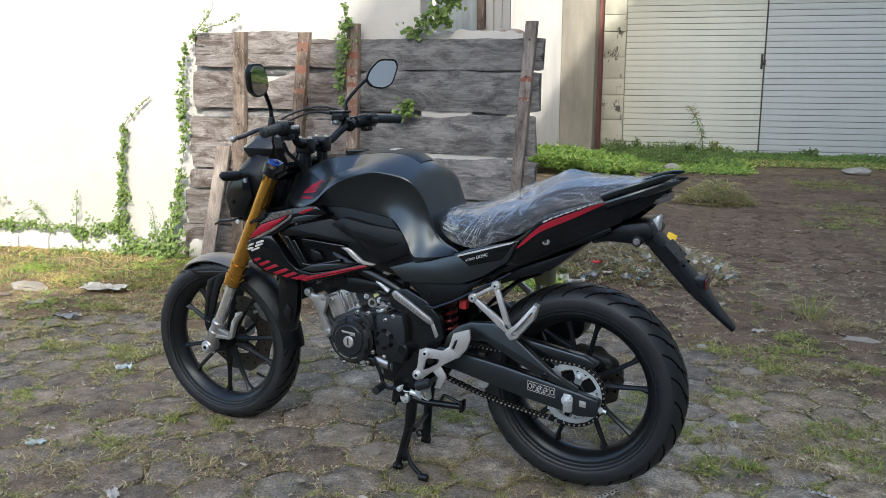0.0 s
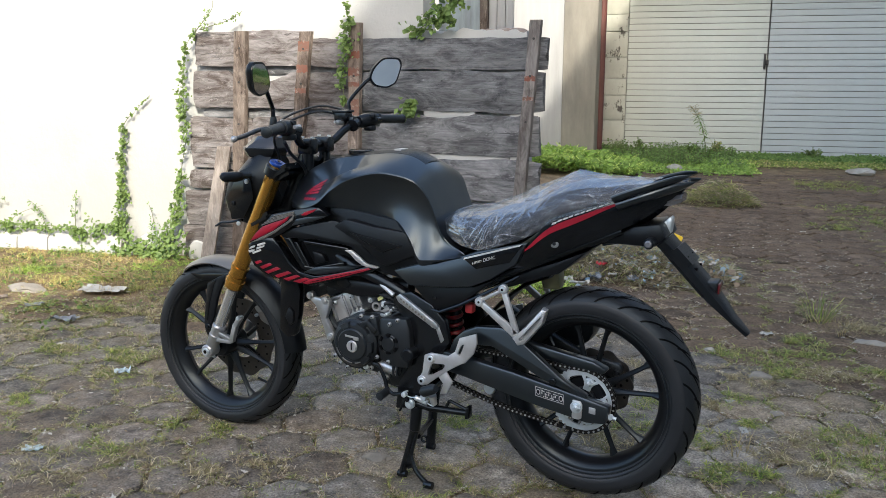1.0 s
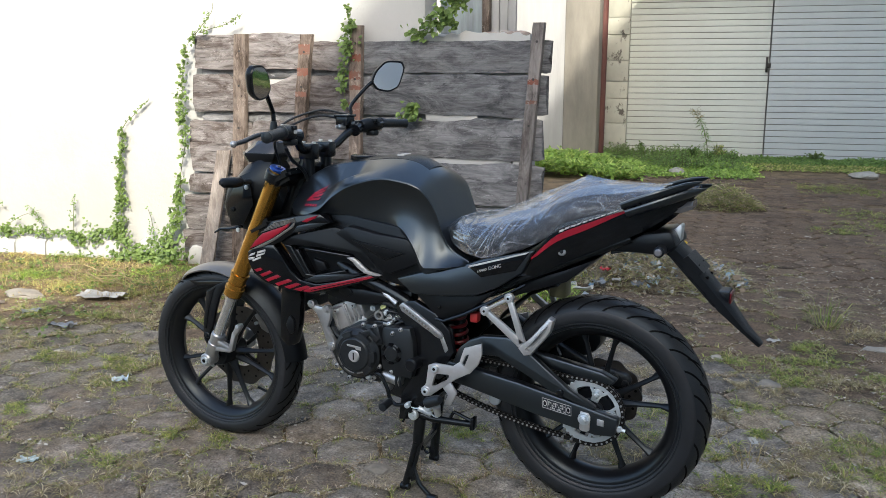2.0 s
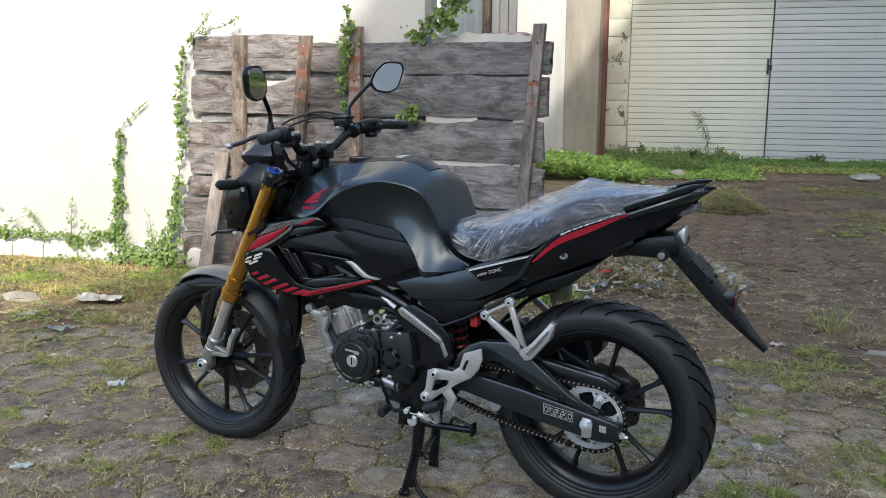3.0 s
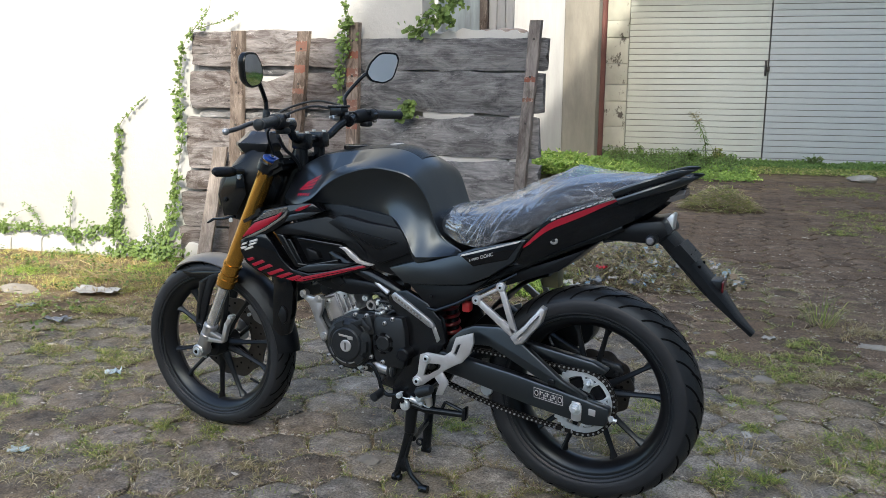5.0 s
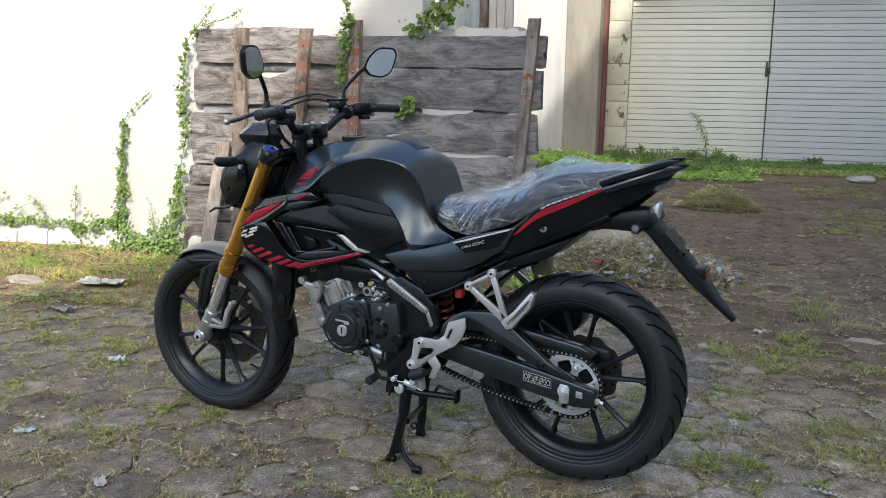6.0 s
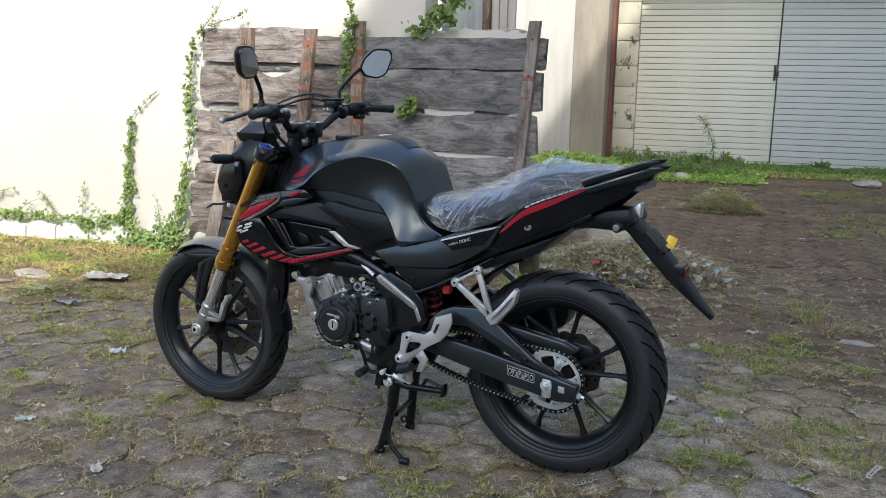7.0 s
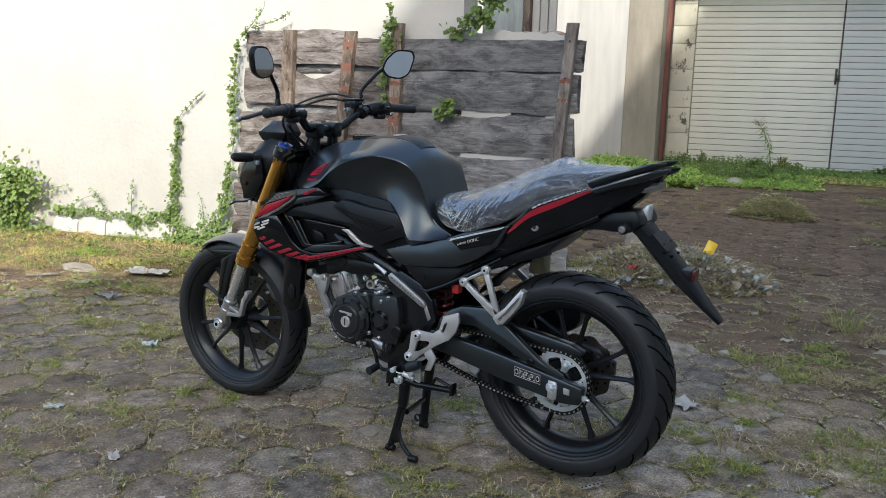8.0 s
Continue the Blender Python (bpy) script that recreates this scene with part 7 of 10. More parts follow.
for u0, u1, v0, v1 in ((0, 1, 0, 0.04), (0, 1, 0.96, 1), (0, 0.009, 0, 1), (0.991, 1, 0, 1), (0.19, 0.196, 0, 1), (0.80, 0.806, 0, 1)):
    decal(u0, u1, v0, v1)
for k in range(10):
    for j in range(3):
        u, v = 0.215 + 0.058 * k, 0.14 + 0.26 * j
        if (3 * k + 5 * j) % 4:
            decal(u, u + (0.046, 0.028, 0.040)[(k + j) % 3], v, v + (0.16, 0.09, 0.20, 0.12)[(k + 2 * j) % 4])
for c in (0.095, 0.90):
    plate(bm, [tuple(P0 + PU * (c + 0.068 * math.cos(q)) + PV * (0.5 + 0.30 * math.sin(q))) for q in (math.pi * i / 7 for i in range(14))], -0.1362, -0.1352, 0)
STICKER = part("caution_sticker", bm, M["white"], SW, "white outlined caution sticker")
for c in (0.095, 0.90):
    part("symbol_ring", plate(B(), [tuple(P0 + PU * (c + 0.048 * math.cos(q)) + PV * (0.5 + 0.21 * math.sin(q))) for q in (math.pi * i / 6 for i in range(12))], -0.1366, -0.1358, 0), M["plastic"], STICKER)

# sprocket
SPR_R, SPR_Y = 0.087, -0.082
bm = B()
seg = 160
prof = []
for q, y in ((SPR_R - 0.016, SPR_Y - 0.003), (SPR_R, SPR_Y - 0.003), (SPR_R, SPR_Y + 0.003), (SPR_R - 0.016, SPR_Y + 0.003)):
    prof.append([bm.verts.new((RA.x + (q + (0.004 * (k % 4 < 2) if q == SPR_R else 0)) * math.cos(2 * math.pi * k / seg), y, RA.z + (q + (0.004 * (k % 4 < 2) if q == SPR_R else 0)) * math.sin(2 * math.pi * k / seg))) for k in range(seg)])
for a, b in zip(prof, prof[1:] + prof[:1]):
    for k in range(seg):
        bm.faces.new((a[k], a[(k + 1) % seg], b[(k + 1) % seg], b[k]))
part("sprocket_ring", bm, M["steel"], RW, "bright steel rear sprocket")
for k in range(5):
    bm = B()
    a = 2 * math.pi * k / 5 + 1.25

    def at(r, b):
        return (RA.x + r * math.cos(a + b), RA.z + r * math.sin(a + b))

    for b in (-0.36, 0.36):
        plate(bm, [at(0.050, b * 0.15), at(0.078, b * 0.78), at(0.078, b * 1.12), at(0.052, b * 0.62)], SPR_Y - 0.0035, SPR_Y + 0.003, 0.001)
    disc(bm, at(0.056, 0), 0.0145, SPR_Y - 0.004, SPR_Y + 0.003, 16, 0.001)
    plate(bm, [at(0.034, -0.30), at(0.056, -0.20), at(0.056, 0.20), at(0.034, 0.30)], SPR_Y - 0.0035, SPR_Y + 0.003, 0.001)
    part("sprocket_arm", bm, M["steel"], RW)
bm = B()
disc(bm, (RA.x, RA.z), 0.064, -0.074, -0.05, 40, 0.006)
disc(bm, (RA.x, RA.z), 0.036, -0.086, -0.07, 32, 0.004)
part("sprocket_carrier", bm, M["rim"], RW)
for k in range(5):
    a = 2 * math.pi * k / 5 + 1.25
    bm = B()
    disc(bm, (RA.x + 0.056 * math.cos(a), RA.z + 0.056 * math.sin(a)), 0.0085, -0.096, -0.07, 6, 0.002)
    disc(bm, (RA.x + 0.056 * math.cos(a), RA.z + 0.056 * math.sin(a)), 0.0045, -0.102, -0.07, 8, 0.001)
    part("sprocket_nut", bm, M["steel"], RW)


def chain():
    c1, r1 = Vector((0.115, 0.385)), 0.033
    c2, r2 = Vector((RA.x, RA.z)), SPR_R + 0.002
    d = c2 - c1
    L = d.length
    base = math.atan2(d.y, d.x)
    off = math.acos((r1 - r2) / L)
    path = []
    a_up, a_dn = base + off, base - off
    p_up1, p_up2 = c1 + r1 * Vector((math.cos(a_up), math.sin(a_up))), c2 + r2 * Vector((math.cos(a_up), math.sin(a_up)))
    p_dn1, p_dn2 = c1 + r1 * Vector((math.cos(a_dn), math.sin(a_dn))), c2 + r2 * Vector((math.cos(a_dn), math.sin(a_dn)))
    for k in range(41):
        path.append(p_up1.lerp(p_up2, k / 40))
    for k in range(1, 40):
        a = a_up + (a_dn - a_up) * k / 40
        path.append(c2 + r2 * Vector((math.cos(a), math.sin(a))))
    for k in range(41):
        t = k / 40
        path.append(p_dn2.lerp(p_dn1, t) + Vector((0, -0.022 * math.sin(math.pi * t))))
    pts, acc, step = [path[0]], 0.0, 0.0127
    for a, b in zip(path, path[1:]):
        acc += (b - a).length
        if acc >= step:
            pts.append(b)
            acc = 0.0
    bm, pins = B(), B()
    for k, (a, b) in enumerate(zip(pts, pts[1:])):
        w = 0.0075 if k % 2 else 0.0055
        ang = math.atan2(b.y - a.y, b.x - a.x)
        c = (a + b) / 2
        for y in (-w, w):
            bmesh.ops.create_cube(bm, size=1, matrix=Matrix.Translation((c.x, SPR_Y + y, c.y)) @ pose(0, 0, 0, 0, -math.degrees(ang), 0) @ Matrix.Diagonal((0.0165, 0.0018, 0.0105, 1)))
        tube(pins, [(a.x, SPR_Y - 0.0098, a.y), (a.x, SPR_Y + 0.0098, a.y)], 0.0030, 6)
    ch = part("chain", bm, M["chain"], BIKE, "dark oiled drive chain")
    tagged(part("pin_row", pins, M["alloy"], ch), kind="stuff")


chain()
bm = B()
coil = []
for k in range(160):
    a = 2 * math.pi * 7 * k / 159
    z = 0.40 + 0.16 * k / 159
    coil.append((0.232 + (z - 0.40) * -0.10 + 0.023 * math.cos(a), 0.023 * math.sin(a) - 0.03, z))
SH = part("shock_absorber", tube(bm, coil, 0.0058, 8), M["redspring"], BIKE, "red coil-over shock absorber")
part("damper", tube(B(), [(0.24, -0.03, 0.36), (0.222, -0.03, 0.58)], 0.018, 12), M["frame"], SH)
part("red_cap", box(B(), 0.294, 0.318, -0.112, -0.084, 0.524, 0.552, 0.006), M["redbit"], BIKE, "red rubber cap by the subframe")

# foot-rest hangers and pegs
for sd in (-1, 1):
    y = 0.177 * sd
    bm = B()
    ring_plate(bm, [(0.182, 0.335), (0.196, 0.357), (0.203, 0.409), (0.223, 0.418), (0.276, 0.416), (0.297, 0.432), (0.332, 0.408), (0.286, 0.380), (0.245, 0.350), (0.210, 0.322), (0.188, 0.318)],
               [(0.214, 0.352), (0.218, 0.365), (0.224, 0.384), (0.232, 0.389), (0.262, 0.391), (0.266, 0.390), (0.266, 0.384), (0.258, 0.374), (0.243, 0.365), (0.228, 0.355), (0.220, 0.352)], y - 0.0045, y + 0.0045)
    ring_plate(bm, [(0.284, 0.386), (0.296, 0.430), (0.310, 0.472), (0.360, 0.491), (0.363, 0.464), (0.352, 0.432), (0.327, 0.403)],
               [(0.298, 0.404), (0.305, 0.427), (0.315, 0.452), (0.325, 0.457), (0.322, 0.447), (0.314, 0.428), (0.306, 0.408)], y - 0.004, y + 0.004)
    plate(bm, [(0.246, 0.351), (0.270, 0.370), (0.289, 0.343), (0.270, 0.303), (0.250, 0.301), (0.262, 0.332)], y - 0.0035, y + 0.0035, 0.002)
    for x, z in ((0.223, 0.402), (0.195, 0.333)):
        disc(bm, (x, z), 0.0145, y - 0.0065, y + 0.0065, 22, 0.002)
    hg = part("footrest_hanger", bm, M["silver"], BIKE, "silver cast foot-rest hanger with slotted heel guard")
    for x, z in ((0.223, 0.402), (0.195, 0.333)):
        bm = B()
        disc(bm, (x, z), 0.0090, y - 0.0105, y + 0.0105, 16, 0.0015)
        b_ = part("hanger_bolt", bm, M["steel"], hg)
        part("socket", disc(B(), (x, z), 0.0045, y - 0.0110, y + 0.0110, 6), M["groove"], b_)
    peg = part("footpeg", tube(B(), [(0.206, sd * 0.200, 0.306), (0.211, sd * 0.202, 0.309), (0.246, sd * 0.212, 0.326), (0.256, sd * 0.215, 0.330)], [0.010, 0.0150, 0.0145, 0.010], 16), M["rubber"], hg, "black rubber foot-peg")
    bm = B()
    tube(bm, [(0.232, sd * 0.178, 0.268), (0.231, sd * 0.188, 0.298)], [0.009, 0.012], 12)
    part("peg_clevis", bm, M["silver"], hg)
    # pillion bracket
    y = 0.147 * sd
    bm = B()
    bars(bm, (((0.356, 0.574), (0.470, 0.488), 0.0080, 0.0115), ((0.424, 0.616), (0.464, 0.497), 0.0075, 0.0085), ((0.358, 0.577), (0.422, 0.613), 0.0045, 0.0045)), y - 0.006, y + 0.006, 0.0022)
    for x, z in ((0.356, 0.574), (0.424, 0.616)):
        disc(bm, (x, z), 0.0130, y - 0.008, y + 0.008, 22, 0.002)
    pb = part("pillion_bracket", bm, M["silver"], BIKE, "silver V-shaped pillion foot-rest bracket")
    for x, z in ((0.356, 0.574), (0.424, 0.616)):
        b_ = part("bracket_bolt", disc(B(), (x, z), 0.0075, y - 0.0105, y + 0.0105, 16, 0.001), M["steel"], pb)
        part("socket", disc(B(), (x, z), 0.0036, y - 0.0110, y + 0.0110, 6), M["groove"], b_)
    bm = B()
    ring_plate(bm, [(0.456, 0.487), (0.472, 0.468), (0.492, 0.474), (0.541, 0.536), (0.552, 0.574), (0.539, 0.580), (0.492, 0.522)], [(0.476, 0.488), (0.482, 0.484), (0.490, 0.488), (0.532, 0.540), (0.538, 0.556), (0.534, 0.556), (0.496, 0.510)], y - 0.018, y + 0.012)
    pp = part("pillion_peg", bm, M["silver"], pb, "folded aluminium pillion peg")
    bm = B()
    plate(bm, [(0.474, 0.486), (0.492, 0.484), (0.536, 0.540), (0.540, 0.560), (0.496, 0.514)], y - 0.006, y + 0.010, 0.001)
    part("peg_core", bm, M["alloy"], pb)

# stands
bm = B()
tube(bm, [(0.137, -0.140, 0.240), (0.125, 0.105, 0.240)], 0.016, 14)
tube(bm, [(0.139, -0.125, 0.158), (0.120, -0.129, 0.080), (0.103, -0.133, 0.012)], [0.0105, 0.0095, 0.011], 12)
tube(bm, [(0.110, 0.088, 0.240), (0.099, 0.082, 0.12), (0.092, 0.078, 0.012)], [0.017, 0.0145, 0.0145], 14)
tube(bm, [(0.143, -0.105, 0.125), (0.098, 0.078, 0.105)], 0.0085, 10)
ST = part("main_stand", bm, M["frame"], BIKE, "black tubular main stand, down")
part("leg_sleeve", tube(B(), [(0.150, -0.124, 0.230), (0.149, -0.124, 0.226), (0.142, -0.125, 0.156), (0.141, -0.125, 0.152)], [0.014, 0.0175, 0.0165, 0.013], 18), M["plastic"], ST)
part("foot_lever", tube(B(), curve_pts([(0.147, -0.121, 0.150), (0.136, -0.127, 0.100), (0.132, -0.131, 0.070), (0.150, -0.140, 0.037), (0.176, -0.153, 0.022), (0.205, -0.166, 0.012)], 6), 0.0092, 10, flat=0.75), M["frame"], ST)
part("gusset_web", plate(B(), [(0.113, 0.060), (0.130, 0.078), (0.146, 0.040), (0.124, 0.030)], -0.138, -0.131, 0.001), M["frame"], ST)
for x, y in ((0.103, -0.133), (0.092, 0.078), (0.207, -0.167)):
    part("stand_foot", tube(B(), [(x - 0.012, y, 0.0105), (x + 0.014, y, 0.0105)], 0.0112, 12), M["frame"], ST)
part("foot_ring", lathe(B(), [(0.008, 0.066), (0.012, 0.066), (0.012, 0.074), (0.008, 0.074)], 16, (0.074, 0, 0.034)), M["frame"], ST)
bm = B()
tube(bm, [(0.150, -0.128, 0.240), (0.189, -0.122, 0.229), (0.308, -0.110, 0.229)], [0.013, 0.0105, 0.009], 12)
tube(bm, [(0.248, -0.110, 0.2565), (0.306, -0.110, 0.238)], 0.0048, 8)
tube(bm, [(0.236, -0.114, 0.232), (0.248, -0.110, 0.2565)], 0.0048, 8)
SD = part("side_stand", bm, M["frame"], BIKE, "black side stand, folded up")
part("stand_pad", plate(B(), [(0.302, 0.214), (0.314, 0.216), (0.314, 0.252), (0.304, 0.250)], -0.124, -0.096, 0.003), M["frame"], SD)
bm = B()
c0, c1 = Vector((0.158, -0.152, 0.2660)), Vector((0.197, -0.152, 0.2555))
ax = (c1 - c0).normalized()
turn_ = ax.cross(Vector((0, 1, 0)))
tube(bm, [c0 + (c1 - c0) * (k / 180) + 0.0068 * (math.cos(k * 0.63) * turn_ + math.sin(k * 0.63) * Vector((0, 1, 0))) for k in range(181)], 0.0013, 6)
tube(bm, curve_pts([c0, (0.144, -0.152, 0.2640), (0.131, -0.152, 0.2670), (0.126, -0.152, 0.2780), (0.135, -0.152, 0.2820)], 5), 0.0019, 8)
tube(bm, curve_pts([c1, (0.207, -0.152, 0.2510), (0.217, -0.152, 0.2500), (0.219, -0.152, 0.2590), (0.209, -0.152, 0.2600)], 5), 0.0019, 8)
part("stand_spring", bm, M["steel"], ST, "bright steel return spring")
bm = B()
disc(bm, (0.137, 0.240), 0.0150, -0.150, -0.135, 22, 0.002)
disc(bm, (0.137, 0.240), 0.0085, -0.156, -0.14, 6, 0.001)
part("stand_pivot", bm, M["steel"], ST)
bm = B()
disc(bm, (0.187, 0.272), 0.010, -0.160, -0.140, 18, 0.002)
disc(bm, (0.187, 0.286), 0.008, -0.158, -0.140, 18, 0.002)
part("spring_pin", bm, M["steel"], ST)
bm = B()
tube(bm, curve_pts([(0.125, -0.150, 0.262), (0.116, -0.152, 0.245), (0.112, -0.152, 0.228), (0.106, -0.150, 0.216)], 5), 0.0035, 8)
part("stand_stop", bm, M["frame"], ST)
# lower rear details behind the hanger
bm = B()
tube(bm, [(0.30, 0.06, 0.300), (0.345, 0.0, 0.300), (0.36, -0.05, 0.298)], 0.013, 10)
disc(bm, (0.355, 0.298), 0.018, -0.072, -0.05, 16, 0.003)
part("brake_pivot", bm, M["steel"], BIKE)
RB = part("rear_bracket", plate(B(), [(0.27, 0.330), (0.34, 0.330), (0.41, 0.290), (0.42, 0.262), (0.36, 0.268), (0.29, 0.285)], 0.085, 0.100, 0.004), M["alloy"], BIKE, "cast aluminium bracket by the brake pivot")
for x, z in ((0.30, 0.300), (0.345, 0.282), (0.385, 0.292)):
    part("bracket_bolt", disc(B(), (x, z), 0.007, 0.078, 0.088, 12, 0.001), M["steel"], RB)
bm = B()
plate(bm, [(0.40, 0.60), (0.45, 0.62), (0.56, 0.66), (0.64, 0.73), (0.55, 0.69), (0.44, 0.65)], -0.09, 0.09, 0.005)
part("inner_mudguard", bm, M["plastic"], BIKE)
bm = B()
lathe(bm, [(0.345, -0.07), (0.350, -0.06), (0.352, 0.0), (0.350, 0.06), (0.345, 0.07), (0.341, 0.06), (0.345, 0.0), (0.341, -0.06)], 20, (RA.x, 0, RA.z), True, radians(108), radians(142))
part("hugger", bm, M["plastic"], BIKE, "black plastic guard over the rear tyre")
bm = B()
plate(bm, [(0.585, 0.385), (0.640, 0.392), (0.695, 0.381), (0.707, 0.362), (0.692, 0.336), (0.650, 0.345), (0.600, 0.355)], 0.058, 0.100, 0.006)
RC = part("rear_caliper", bm, M["engine"], BIKE, "black rear brake caliper")
for x, z in ((0.622, 0.374), (0.662, 0.370), (0.690, 0.356)):
    part("caliper_bolt", disc(disc(B(), (x, z), 0.010, 0.050, 0.060, 16, 0.002), (x, z), 0.005, 0.046, 0.052, 6, 0.001), M["engine"], RC)

RES = part("brake_fluid_bottle", box(B(), 0.475, 0.525, 0.02, 0.07, 0.585, 0.640, 0.008), M["bottle"], BIKE, "olive translucent brake fluid bottle")
part("bottle_cap", box(B(), 0.478, 0.522, 0.023, 0.067, 0.640, 0.652, 0.003), M["rubber"], RES)

# ---- the board panel propped against the wall ----
def plank(name, s0, s1, z0, z1, parent, seed, w=0.0, thick=0.035, tear=(), material="wood"):
    """A weathered board: uneven edges and a bowed, split face."""
    rng = random.Random(seed)
    bm = B()
    n = max(8, int((s1 - s0) / 0.025))
    rows = []
    for lv in range(6):
        row = []
        for k in range(n + 1):
            s = s0 + (s1 - s0) * k / n
            zl = z0 + 0.012 * noise.noise((s * 4, seed, 0)) + 0.006 * noise.noise((s * 17, seed, 3))
            zh = z1 + 0.014 * noise.noise((s * 3.5, seed + 9, 0)) + 0.007 * noise.noise((s * 15, seed, 5))
            for at_, half_, deep_ in tear:
                zh -= deep_ * max(0.0, 1 - abs(s - at_) / half_) ** 0.6
            if k in (0, n):
                zl += 0.008
                zh -= 0.008
            t = lv / 5
            z = zl + (zh - zl) * t
            y = w - thick * (0.62 + 0.38 * math.sin(math.pi * min(1, max(0, t * 0.9 + 0.05)))) + 0.007 * noise.noise((s * 9, z * 30, seed))
            sh = 0.02 * noise.noise((z * 20, seed, k)) if k in (0, n) else 0
            row.append(bm.verts.new((s + sh, y, z)))
        rows.append(row)
    back = [[bm.verts.new((v.co.x, w, v.co.z)) for v in r] for r in (rows[0], rows[-1])]
    for a, b in zip(rows, rows[1:]):
        for k in range(n):
            bm.faces.new((a[k], a[k + 1], b[k + 1], b[k]))
    for k in range(n):
        bm.faces.new((back[0][k], back[0][k + 1], rows[0][k + 1], rows[0][k]))
        bm.faces.new((rows[-1][k], rows[-1][k + 1], back[1][k + 1], back[1][k]))
        bm.faces.new((back[1][k], back[1][k + 1], back[0][k + 1], back[0][k]))
    for k in (0, n):
        bm.faces.new([r[k] for r in rows] + [back[1][k], back[0][k]])
    return part(name, bm, M[material], parent, "", 40)


PANEL = thing("wooden_hoarding", "weathered grey plank hoarding with brown uprights against the wall", "hoarding", (0, 2.455, 0.0))
LEFT = [(1.217, 1.420), (0.965, 1.186), (0.592, 0.906), (0.463, 0.578), (0.232, 0.450), (0.008, 0.220)]
RIGHT = [(1.195, 1.372), (0.960, 1.187), (0.716, 0.945), (0.455, 0.690), (0.235, 0.440), (0.012, 0.225)]
for k, (z0, z1) in enumerate(LEFT):
    far = (-1.335, -1.345, -1.72, -1.05, -1.05, -1.05)[k]
    plank("plank", -2.082 - 0.030 * k + 0.008 * (k % 2), far, z0, z1, PANEL, k + 1, -0.012, material="wood_brown", tear=((-1.60, 0.15, 0.060), (-1.815, 0.045, 0.040)) if k == 1 else ())
plank("plank", -1.71, -1.05, 0.690, 0.914, PANEL, 33, -0.013, material="wood_brown")
plank("plank", -1.71, -1.05, 0.600, 0.668, PANEL, 34, -0.010, material="wood_brown")
plank("plank", -1.325, -1.02, 1.212, 1.368, PANEL, 31, -0.020, material="wood_brown")
plank("plank", -1.335, -1.02, 0.968, 1.180, PANEL, 32, -0.016, material="wood_brown")
# thin boards nailed behind, seen in the gaps
for z, h in ((1.200, 0.030), (0.935, 0.028), (0.585, 0.02), (0.456, 0.02)):
    plank("backing_strip", -2.06, -1.10, z - h, z + h, PANEL, int(z * 100), 0.010, 0.014)
for s0, s1, z0, z1 in ((-0.625, -0.322, 0.925, 0.985), (-0.121, -0.050, 0.925, 0.985), (-0.625, -0.125, 0.675, 0.730), (-0.116, -0.062, 0.675, 0.730)):
    part("backing_strip", box(B(), s0, s1, -0.030, -0.013, z0, z1, 0.003), M["plaster"], PANEL, "whitewashed strip showing between the planks")
for k, (z0, z1) in enumerate(RIGHT):
    plank("plank", -1.045, (0.085, 0.066, 0.050, 0.055, 0.050, 0.050)[k], z0, z1, PANEL, k + 11, -0.014, tear=((-0.50, 0.16, 0.026),) if k == 2 else (), material="wood_dark" if k < 2 else "wood")


def upright(p0, p1, wd, seed, bands=(), material="post"):
    """A nailed-on upright from foot p0 to top p1 (s, z), with old red paint bands."""
    bm = B()
    n = 14
    rings = []
    for k in range(n + 1):
        t = k / n
        s, z = p0[0] + (p1[0] - p0[0]) * t, p0[1] + (p1[1] - p0[1]) * t
        j = 0.004 * noise.noise((z * 9, seed, 0))
        h = wd / 2 + 0.003 * noise.noise((z * 14, seed, 4))
        rings.append([(s - h + j, -0.052, z), (s - h * 0.8 + j, -0.081 + j, z), (s + h * 0.8 + j, -0.081 + j, z), (s + h + j, -0.052, z)])
    loft(bm, rings)
    up = part("upright", bm, M[material], PANEL, "brown weathered upright", 40)
    for a, b in bands:
        bm = B()
        s = p0[0] + (p1[0] - p0[0]) * (((a + b) / 2 - p0[1]) / (p1[1] - p0[1]))
        nb = 12
        lo = [bm.verts.new((s + wd / 2 * 0.82 * (2 * q / nb - 1), -0.0828, a + 0.010 * noise.noise((q * 0.9, a * 30, seed)))) for q in range(nb + 1)]
        hi = [bm.verts.new((s + wd / 2 * 0.82 * (2 * q / nb - 1), -0.0828, b - 0.012 + 0.012 * noise.noise((q * 0.9, b * 30, seed + 5)))) for q in range(nb + 1)]
        for q in range(nb):
            bm.faces.new((lo[q], lo[q + 1], hi[q + 1], hi[q]))
        part("paint_band", bm, M["rust"], up, "flaking rust-red paint band")
    for z in (p1[1] - 0.10, p1[1] - 0.30, p1[1] - 0.55):
        bm = B()
        s = p0[0] + (p1[0] - p0[0]) * ((z - p0[1]) / (p1[1] - p0[1]))
        disc(bm, (s, z), 0.007, -0.0855, -0.078, 8, 0.001)
        part("nail", bm, M["steel_dark"], up)


